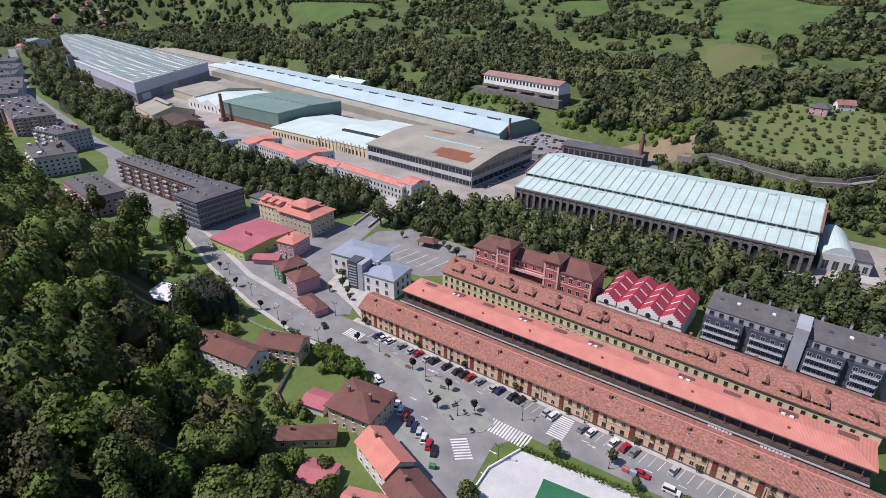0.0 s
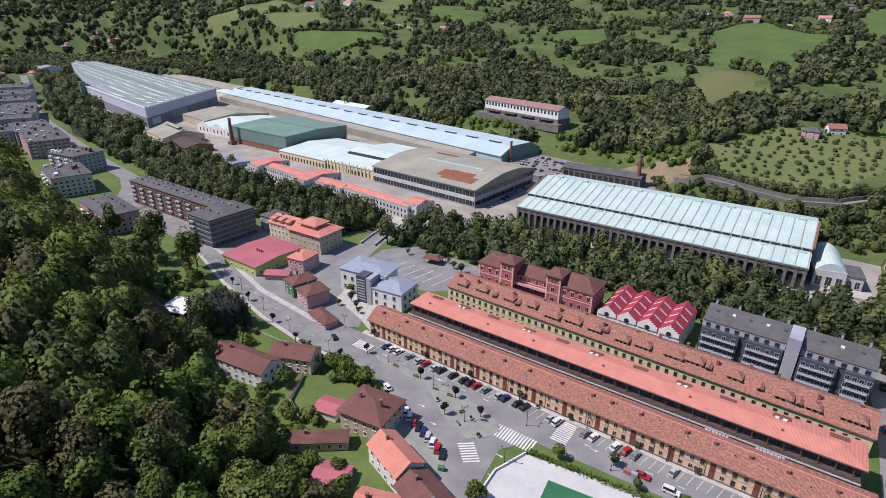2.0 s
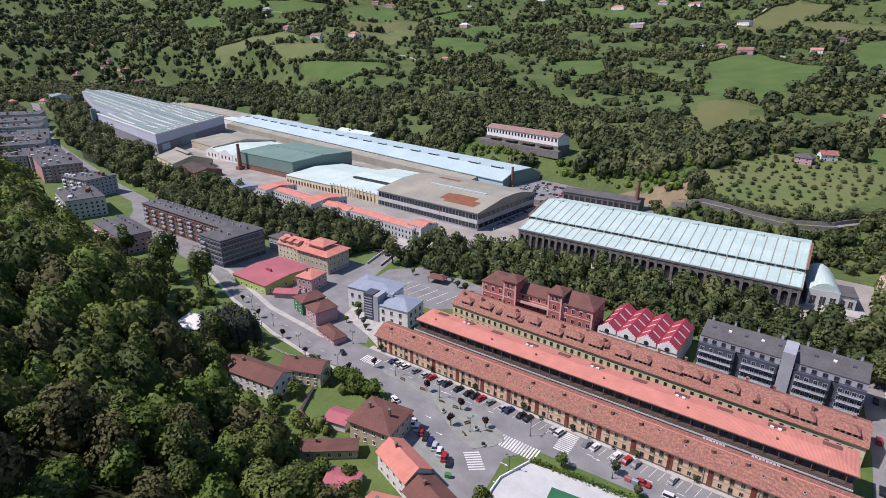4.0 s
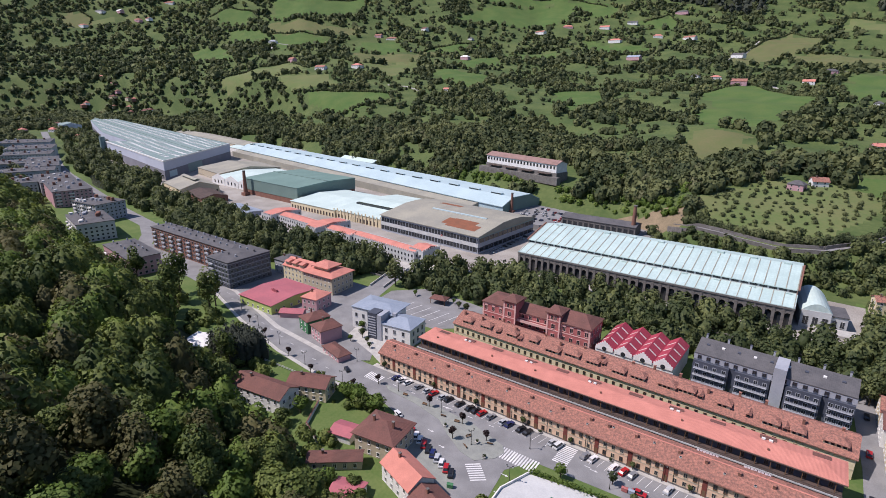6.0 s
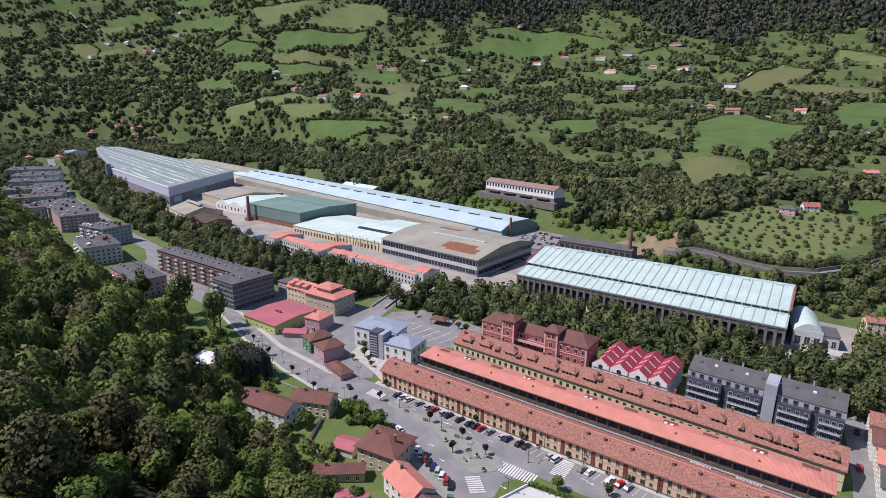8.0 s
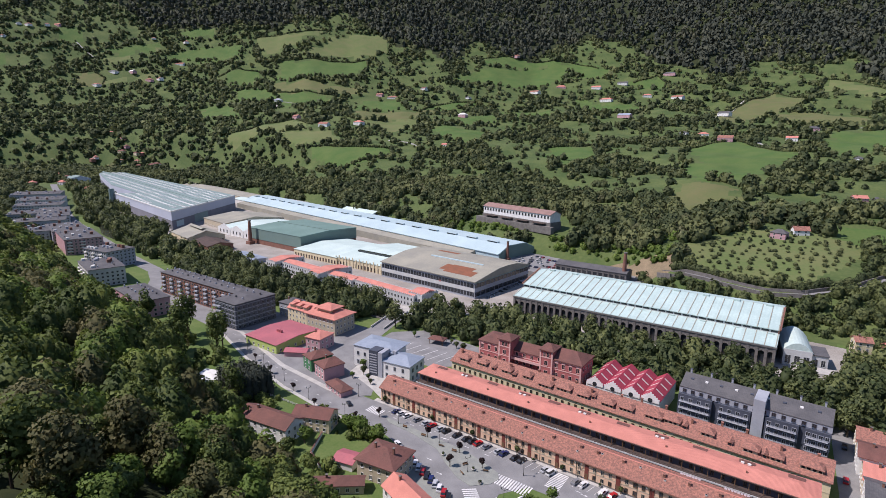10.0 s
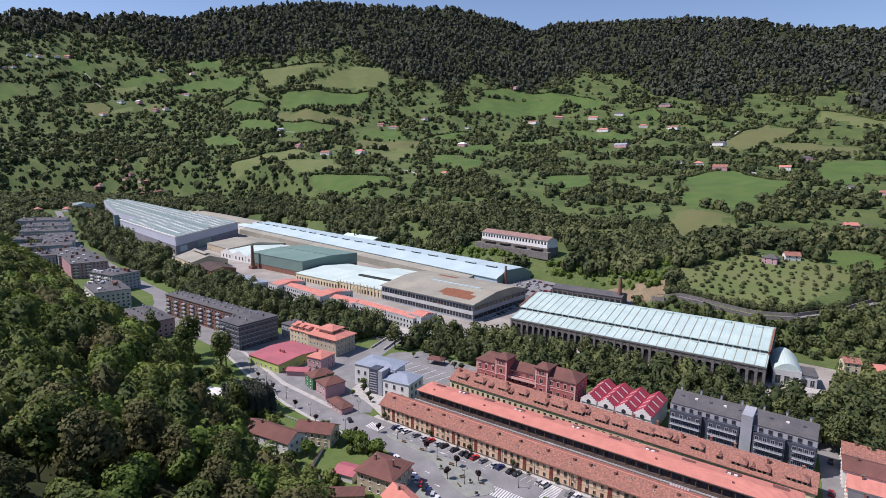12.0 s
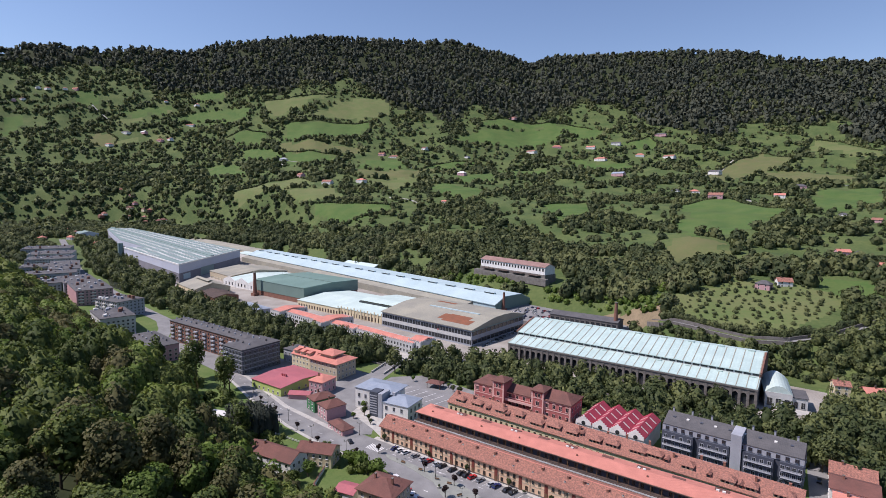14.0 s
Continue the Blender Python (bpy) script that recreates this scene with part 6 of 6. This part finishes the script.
street_kind = tree_kind(70, LEAF_PLUM, 1.5, 2.6, 1.9, 420, .36, "clipped dark plum street tree", "street_tree")
plant([street_kind], STREET, 6, .9, 1.1)
ROWTREES = ((-10, -9.6), (16, -9.7), (36, -9.7), (56, -9.7), (74, -9.7), (95, -9.7), (112, -9.7), (130, -9.7))
row_kind = tree_kind(71, LEAF_RIVER, 1.1, 2.6, 1.0, 260, .34, "small green tree on the pavement", "pavement_tree")
plant([row_kind], ROWTREES, 7, .8, 1.1)


def hedge():
    n = 2600
    s = rng.uniform(0, 1, n)
    x, y = 69 + s * 84, -30 + s * 8.4
    p = np.stack([x + rng.normal(0, .25, n), y + rng.normal(0, .55, n), rng.uniform(.1, 1.5, n)], 1)
    tagged(new("hedge", leaf_mesh("hedge", LEAF_LIGHT, p, rng.uniform(.25, .5, n), rng.normal(size=(n, 3)) + np.array([0, 0, .8]))), "long clipped hedge beside the pitch", "hedge", kind="stuff")


hedge()


HOMES = ((-46, -16, -66, -34), (10, 36, -72, -38), (30, 72, -80, -46), (-104, -76, -58, -28))


def yards(x, y):
    ok = (wood_edge(x) < y - 1) & (y < np.interp(x, (-200, -100, -26, 4, 22, 50), (-14, -20, -33, -31, -38, -50)))
    for a, b, d, e in HOMES:
        ok &= ~((x > a) & (x < b) & (y > d) & (y < e))
    ok &= ~((x > -78) & (x < -28) & (y > -35)) & ~((x > -9) & (x < 12) & (y > -57) & (y < -40))
    return ok & (np.sin(x / 9) + np.sin(y / 7 + x / 13) > -1.1)


shrubs = spread(1500, -190, 60, -90, -14, 3.2, yards, 15)
far_wood("garden_shrubs", "shrubs and bushes in the gardens and park", LEAF_WOOD, shrubs, rng.uniform(.8, 2.9, len(shrubs)), 80, 35, 1.3)
cyp = np.array([(-73 + 3.0 * (i % 6) - 1.0 * (i // 6), -35 - 3.0 * (i // 6)) for i in range(30)])
far_wood("dark_evergreens", "dense block of dark evergreens beside the park", LEAF_PINE, cyp, rng.uniform(2.2, 3.1, len(cyp)), 150, 36, 3.4)


# ---- hillside lane ----
def lane():
    line = [(40, 262), (52, 252), (84, 247), (115, 243), (138, 246), (164, 266), (191, 302), (230, 350), (300, 420)]
    fine = [((1 - s) * a[0] + s * b[0], (1 - s) * a[1] + s * b[1]) for a, b in zip(line, line[1:]) for s in (0, .25, .5, .75)]
    road, wall = Shape(), Shape()
    for (x0, y0), (x1, y1) in zip(fine, fine[1:]):
        n = Vector((y0 - y1, x1 - x0)).normalized()
        z0, z1 = float(height(x0, y0)) + .5, float(height(x1, y1)) + .5

        def ribbon(sh, a, b, lo, hi):
            sh.add([(x0 + n.x * a, y0 + n.y * a, z0 + lo), (x1 + n.x * a, y1 + n.y * a, z1 + lo), (x1 + n.x * b, y1 + n.y * b, z1 + lo), (x0 + n.x * b, y0 + n.y * b, z0 + lo),
                    (x0 + n.x * a, y0 + n.y * a, z0 + hi), (x1 + n.x * a, y1 + n.y * a, z1 + hi), (x1 + n.x * b, y1 + n.y * b, z1 + hi), (x0 + n.x * b, y0 + n.y * b, z0 + hi)],
                   [(3, 2, 1, 0), (4, 5, 6, 7), (0, 1, 5, 4), (1, 2, 6, 5), (2, 3, 7, 6), (3, 0, 4, 7)])
        ribbon(road, -2.2, 2.2, -2, .1)
        ribbon(wall, 2.2, 2.8, -2, 2.6)
        ribbon(wall, -2.7, -2.2, -4, .8)
    structure("road_lane", road, ASPHALT, "narrow lane along the foot of the hill")
    structure("wall_lane", wall, DARKSTONE, "stone retaining walls of the lane")


lane()


def hedge_line(name, label, line, step, size, leaves, seed):
    pts = []
    for a, b in zip(line, line[1:]):
        n = max(1, int(math.dist(a, b) / step))
        pts += [((1 - k / n) * a[0] + k / n * b[0], (1 - k / n) * a[1] + k / n * b[1]) for k in range(n)]
    pts = np.array(pts) + rng.normal(0, .6, (len(pts), 2))
    far_wood(name, label, LEAF_FAR, pts, rng.uniform(.7, 1.2, len(pts)) * size, leaves, seed, 1.2)


hedge_line("lane_hedge", "thick hedge above the lane", [(50, 260), (84, 254), (115, 251), (138, 254), (160, 272), (176, 292)], 2.6, 3.0, 110, 51)


def hill_lane(name, *line):
    sh = Shape()
    for a, b in zip(line, line[1:]):
        n = max(2, int(math.dist(a, b) / 12))
        for k in range(n):
            p0, p1 = [((1 - s) * a[0] + s * b[0], (1 - s) * a[1] + s * b[1]) for s in (k / n, (k + 1) / n)]
            nx = Vector((p0[1] - p1[1], p1[0] - p0[0])).normalized() * 2.6
            v = [(p[0] + e * nx.x, p[1] + e * nx.y, float(height(*p)) + h) for h in (-1, 1.2) for p, e in ((p0, -1), (p1, -1), (p1, 1), (p0, 1))]
            sh.add(v, [(3, 2, 1, 0), (4, 5, 6, 7), (0, 1, 5, 4), (1, 2, 6, 5), (2, 3, 7, 6), (3, 0, 4, 7)])
    structure(name, sh, PAVING, "pale country lane across the hillside")


hill_lane("road_hill_1", (-2426, 839), (-2343, 846), (-2272, 847))
hill_lane("road_hill_2", (-742, 834), (-675, 820), (-619, 803))
hill_lane("road_hill_3", (-1075, 1308), (-996, 1235))
hill_lane("road_hill_4", (-27, 1169), (45, 1086), (100, 954))
hill_lane("road_hill_5", (114, 1431), (190, 1431), (264, 1473))
hill_lane("road_hill_6", (-187, 1480), (-147, 1504), (-104, 1820))
hill_lane("road_hill_7", (-1326, 1060), (-1433, 1049), (-1359, 986))
for i_, (k, poly) in enumerate(MEADOWS):
    if i_ % 2 == 0 and len(poly) > 4:
        hedge_line("field_hedge", "hedgerow along the edge of a meadow", [tuple(v) for v in poly[: 4]], 6.0, 3.4, 26, 60 + i_)


# ---- woods on the hill ----
def off_homes(p):
    ok = np.ones(len(p), bool)
    for x, y, rm, ln in NEAR_SIDE + FAR_SIDE:
        back = math.hypot(x - HUB[0], y - HUB[1])
        cx, cy = x - (x - HUB[0]) / back * 9, y - (y - HUB[1]) / back * 9
        ok &= np.hypot(p[:, 0] - cx, p[:, 1] - cy) > min(.5 * ln, 24) + 6
    return ok


def polar(n, r0, r1, seed, a0=-86, a1=17):
    q = np.random.default_rng(seed)
    a, r = np.radians(q.uniform(a0, a1, n)), np.sqrt(q.uniform(r0 ** 2, r1 ** 2, n))
    return np.stack([HUB[0] + r * np.sin(a), HUB[1] + r * np.cos(a)], 1)


p = polar(26000, 430, 1700, 41)
r, u, s = lie(p)
p = p[(u > -4) & (u < np.where(r > 900, 150, 260)) & (tone_at(p[:, 0], p[:, 1]) == 0) & (wood_edge(p[:, 0]) < p[:, 1]) & (patches(p) > -1.5) & ~((p[:, 0] > -205) & (p[:, 0] < -64) & (p[:, 1] > 318) & (p[:, 1] < 388)) & ~((p[:, 0] > -20) & (p[:, 0] < 48) & (p[:, 1] < 286) & (p[:, 1] > 250)) & ~((p[:, 0] > 60) & (p[:, 1] < 330) & (patches(p) < .4))]
p = p[~((p[:, 0] > -105) & (p[:, 0] < 45) & (p[:, 1] < 306)) & off_homes(p)][:5200]
pick = rng.random(len(p))
far_wood("wood_at_hill_foot", "broadleaf wood at the foot of the hill", LEAF_FAR, p[pick > .14], rng.uniform(4.5, 8, int((pick > .14).sum())), 46, 42, 1.4)
far_wood("blossoming_trees", "pale blossoming trees in the wood", LEAF_BLOOM, p[pick <= .14], rng.uniform(4.5, 7, int((pick <= .14).sum())), 64, 43, 1.2)
p = polar(70000, 560, 3250, 44)
r, u, s = lie(p)
tone = tone_at(p[:, 0], p[:, 1])
edgy = np.zeros(len(p), bool)
for k, poly in MEADOWS:
    grown = poly.mean(0) + (poly - poly.mean(0)) * 1.16
    edgy |= inside(grown, p[:, 0], p[:, 1])
az = np.degrees(np.arctan2(p[:, 0] - HUB[0], p[:, 1] - HUB[1]))
thick = np.interp(az, (-86, -62, -50, -42, 17), (-.75, -.75, -.3, .2, .25)) + np.where((az < -50) & (r < 2300), -.7, 0)
chance = rng.random(len(p))
keep = (u > 60) & (s < pine_line(p) + .03) & (tone == 0) & ((patches(p, .8) > thick) | (edgy & (chance < .7)) | (chance < .16)) & (wood_edge(p[:, 0]) < p[:, 1] - 10) & off_homes(p)
p, r = p[keep], r[keep]
near_by = r < 1500
for nm, lab, sel, most, leaves_, grow in (("hillside_trees", "hedgerows and copses on the hillside", p[near_by], 6000, 20, 1.0), ("upper_hillside_trees", "copses and woods on the upper hillside", p[~near_by], 12000, 6, 1.18)):
    sel = sel[:most]
    far_wood(nm, lab, LEAF_FAR, sel, grow * rng.uniform(2.8, 7.5, len(sel)) * np.clip(rng.random(len(sel)) + .45, .5, 1.2), leaves_, 45, 1.15)
p = polar(26000, 1500, 3300, 46)
r, u, s = lie(p)
p = p[(s > pine_line(p)) & (s < 1.06) & (tone_at(p[:, 0], p[:, 1]) == 0)][:9000]
pick = rng.random(len(p)) + .12 * patches(p, .4)
far_wood("ridge_pines", "dark pine forest on the ridge", LEAF_PINE, p[pick > .22], rng.uniform(6.5, 11.5, int((pick > .22).sum())), 6, 47, 1.8)
far_wood("ridge_broadleaves", "lighter broadleaf trees among the ridge pines", LEAF_FAR, p[pick <= .22], rng.uniform(6, 10, int((pick <= .22).sum())), 10, 48, 1.2)
g = np.array([(x, y) for x in np.arange(40, 165, 7.5) for y in np.arange(262, 465, 8.5)])
g = g + rng.normal(0, 1.9, g.shape)
g = g[inside(ORCHARD, g[:, 0], g[:, 1])]
far_wood("orchard_trees", "young orchard trees in rows on the slope", LEAF_FAR, g, rng.uniform(.8, 2.1, len(g)), 60, 49, 1.0)


# ---- cars ----
def car_kind(name, color, label, van=False):
    paint = material("car_paint_" + name, color, tuple(c * .9 for c in color), .3, .15, bump=0, spec=.6)
    t = thing("car", 0, 0, 0, 0, label, "car")
    L, W, h = (4.6, 1.85, 1.0) if van else (4.2, 1.75, .85)
    body = Shape().profile([(-W / 2, .28), (W / 2, .28), (W / 2, h - .12), (W / 2 - .12, h), (-W / 2 + .12, h), (-W / 2, h - .12)], -L / 2, L / 2)
    part("body", body, paint, t)
    top = 1.85 if van else 1.45
    a0, a1, b0, b1 = (-L / 2 + .15, L / 2 - 1.0, -L / 2 + .3, L / 2 - 1.6) if van else (-L / 2 + .35, L / 2 - 1.1, -L / 2 + .95, L / 2 - 1.85)
    w, v = W / 2 - .1, W / 2 - .28
    part("cabin", Shape().add([(a0, -w, h), (a1, -w, h), (a1, w, h), (a0, w, h), (b0, -v, top - .06), (b1, -v, top - .06), (b1, v, top - .06), (b0, v, top - .06)], [(0, 1, 5, 4), (1, 2, 6, 5), (2, 3, 7, 6), (3, 0, 4, 7), (4, 5, 6, 7)]), GLASS, t)
    part("roof", Shape().box(b0 - .05, b1 + .05, -v - .03, v + .03, top - .06, top), paint, t)
    wm = MADE.setdefault("tyre", None)
    if wm is None:
        ring = [(.31 * math.cos(i * math.pi / 6), .31 * math.sin(i * math.pi / 6)) for i in range(12)]
        wm = MADE["tyre"] = Shape().add([(x, -.1, z) for x, z in ring] + [(x, .1, z) for x, z in ring], [tuple(range(12)), tuple(range(23, 11, -1))] + [(i, 12 + i, 12 + (i + 1) % 12, (i + 1) % 12) for i in range(12)]).mesh("wheel", RUBBER)
    for sx in (-L / 2 + .8, L / 2 - .8):
        for sy in (-W / 2 + .08, W / 2 - .08):
            part("wheel", wm, None, t, at=pose(sx, sy, .31))
    for sy in (-W / 2 + .35, W / 2 - .35):
        part("headlight", Shape().box(L / 2, L / 2 + .03, sy - .2, sy + .2, .55, .75), LAMPGLASS, t)
    return t


CARS = [car_kind("white", (.75, .75, .75), "white car parked on the asphalt"), car_kind("black", (.018, .018, .022), "black car parked on the asphalt"), car_kind("grey", (.22, .23, .25), "grey car parked on the asphalt"), car_kind("red", (.45, .02, .025), "red car parked on the asphalt"),
        car_kind("blue", (.02, .03, .12), "dark blue car parked on the asphalt"), car_kind("silver", (.48, .5, .52), "silver car parked on the asphalt"), car_kind("van", (.7, .71, .7), "white van parked on the asphalt", True)]
CAR_AT = [(-.8, -12.8, 77, 4), (2.1, -12.8, 77, 0), (5.3, -12.8, 77, 0), (10.8, -12.8, 77, 2), (15.4, -12.8, 77, 5), (18.5, -12.8, 77, 3), (22.8, -12.8, 77, 5), (25.6, -12.8, 77, 1), (30.8, -12.8, 77, 1), (35.3, -12.8, 77, 1), (38, -12.8, 77, 1), (40.6, -12.8, 77, 3),
          (44.5, -12.8, 77, 2), (49.8, -12.8, 77, 5), (52.1, -12.8, 77, 4), (56.8, -12.8, 77, 1), (59.5, -12.8, 77, 1), (68.9, -12.8, 77, 5), (71.3, -13.2, 77, 6)]
CAR_AT += [(80.5, -12.9, 77, 2), (83.2, -12.9, 77, 0), (90.0, -12.9, 77, 0), (93.2, -12.9, 77, 3), (96.0, -12.9, 77, 2), (106.8, -12.9, 77, 5), (128, -12.9, 77, 1)]
CAR_AT += [(24 + 2.55 * i, -35.6 - 1.02 * i, 118, k) for i, k in enumerate((0, 3, 0, 0, 3, 1, 4, 5, 0, 3, 1))]
CAR_AT += [(16, -31.4, 155, 0), (100, -19.4, 2, 3), (108, -20.4, 2, 6), (-22, -20, 150, 1)]
q = random.Random(17)
for i in range(58):
    CAR_AT.append((q.uniform(-88, -44) + (i % 3) * 2, 241 + (i // 9) * 8.0 + q.uniform(-.4, .4), 90 + q.uniform(-4, 4), q.choice((0, 0, 1, 2, 5, 3, 4))))
for i in range(9):
    CAR_AT.append((-56 + q.uniform(-.3, .3), 158 + i * 6.5, 2, q.choice((0, 1, 2, 5))))
for i in range(7):
    CAR_AT.append((162 if i % 2 else 157, -8 + i * 13, 88, q.choice((0, 1, 3, 5))))
seen_cars = set()
for x, y, turn, k in CAR_AT:
    z = .06 if y < 236 else 4.6
    if k in seen_cars:
        copy_thing(CARS[k], pose(x, y, z, 0, 0, turn))
    else:
        seen_cars.add(k)
        CARS[k].matrix_basis = pose(x, y, z, 0, 0, turn)


# ---- street furniture ----
def street_lamp():
    t = thing("street_lamp", 0, 0, 0, 0, "dark iron street lamp with two lanterns", "street lamp")
    part("base", Shape().tube(0, 0, 0, .7, .2, .14), METAL, t)
    part("pole", Shape().tube(0, 0, .7, 6.0, .09, .06), METAL, t)
    part("arm", Shape().box(-.95, .95, -.04, .04, 5.5, 5.6), METAL, t)
    for x in (-.95, .95):
        ln = part("lantern", Shape().tube(x, 0, 5.55, 6.15, .14, .26, 6), LAMPGLASS, t)
        part("cap", Shape().tube(x, 0, 6.15, 6.4, .3, .04, 6), METAL, ln)
    return t


lamp = street_lamp()
LAMPS = ((6, -19.5), (28, -21), (47, -30), (64, -20), (-16, -28.5), (-40, -27.5), (-64, -22), (-88, -16), (-112, -9), (66, -38), (80, -10), (30, -9.5), (104, -9.6), (128, -9.6), (-24, -12), (92, -22.5))
lamp.matrix_basis = pose(*LAMPS[0], .15)
for x, y in LAMPS[1:]:
    copy_thing(lamp, pose(x, y, .15, 0, 0, (x * 7) % 90))


def bench():
    t = thing("bench", 0, 0, 0, 0, "dark wooden bench on the traffic island", "bench")
    part("seat", Shape().box(-1, 1, -.25, .25, .42, .48), WOOD, t)
    part("backrest", Shape().box(-1, 1, .25, .31, .5, .95), WOOD, t)
    for x in (-.8, .8):
        part("leg", Shape().box(x - .05, x + .05, -.22, .25, 0, .42), METAL, t)
    return t


b0 = bench()
b0.matrix_basis = pose(36, -22.5, .19, 0, 0, 10)
for x, y, a in ((30, -22.4, 190), (46, -32, 150), (52, -26, 200), (10, -20.2, 4), (20, -20.8, 8), (44, -27, 60)):
    copy_thing(b0, pose(x, y, .19, 0, 0, a))


def planter(x, y):
    t = thing("planter", x, y, .17, 0, "round stone planter with shrub", "planter")
    part("bowl", Shape().tube(0, 0, 0, .6, .5, .75, 12), PAVING, t)
    p_, o_ = crown_points(120, .8, 1.0, 5, int(x) % 7)
    p_[:, 2] += .4
    part("shrub", leaf_mesh("shrub", LEAF_RIVER, p_, np.full(120, .22), o_), None, t)


for x, y in ((34, -27), (48, -28), (54, -33), (63, -13.2 + 2.9), (88, -10)):
    planter(x, y)


def container(x, y, turn, mat, label):
    t = thing("waste_container", x, y, .1, turn, label, "container")
    part("bin", Shape().box(-.9, .9, -.55, .55, .1, 1.25), mat, t)
    part("lid", Shape().gable(-.95, .95, -.6, .6, 1.3, 1.55, .5, .05), mat, t)


container(52.5, -50.5, 20, GREENR, "green plastic waste container on wheels")
container(98, -20.5, 2, BLUEROOF, "blue recycling container beside the road")
container(96, -20.6, 2, REDWALL, "red recycling container beside the road")


def laundry(x, y, z, w):
    t = thing("washing_line", x, y, z, 0, "washing hung along the gallery", "laundry")
    part("line", Shape().box(0, w, -.02, .02, 1.0, 1.03), METAL, t)
    k = 0
    while k * .9 < w - .8:
        part("cloth", Shape().box(k * .9 + .1, k * .9 + .8, -.04, .0, .1 + .3 * (k % 2), 1.0), LINEN, t)
        k += 1


laundry(111, -.95, 9.2, 6.5)
laundry(124, -.95, 9.2, 8)


def park_fence(*line):
    t = thing("park_fence", line[0][0], line[0][1], 0, 0, "low pale wooden fence along the park lawn", "fence")
    post = Shape().box(-.09, .09, -.09, .09, 0, 1.25).mesh("post", OFFICE)
    x0, y0 = line[0]
    for a, b in zip(line, line[1:]):
        run, turn = math.dist(a, b), math.degrees(math.atan2(b[1] - a[1], b[0] - a[0]))
        for z in (.5, 1.0):
            part("rail", Shape().box(0, run, -.04, .04, z, z + .12), OFFICE, t, at=pose(a[0] - x0, a[1] - y0, 0, 0, 0, turn))
        for k in range(int(run / 2.6)):
            f = (k + .5) / int(run / 2.6)
            part("post", post, None, t, at=pose(a[0] - x0 + f * (b[0] - a[0]), a[1] - y0 + f * (b[1] - a[1]), 0))


park_fence((-69, -37.5), (-55, -35.5), (-38, -34.5), (-28, -32))


def garden_wall(label, *line):
    t = thing("garden_wall", line[0][0], line[0][1], 0, 0, label, "wall")
    x0, y0 = line[0]
    for a, b in zip(line, line[1:]):
        run, turn = math.dist(a, b), math.degrees(math.atan2(b[1] - a[1], b[0] - a[0]))
        at = pose(a[0] - x0, a[1] - y0, 0, 0, 0, turn)
        part("masonry", Shape().box(0, run, -.18, .18, -.3, 1.5), WHITE, t, at=at)
        part("coping", Shape().box(-.05, run + .05, -.25, .25, 1.5, 1.62), TILE_DARK, t, "brown tile coping", at=at)


garden_wall("pale garden wall with tile coping beside the lawn", (-13, -44), (-6, -56), (4, -60))
garden_wall("white yard wall with tile coping beside the road", (9, -39.5), (16, -41), (17.5, -48))
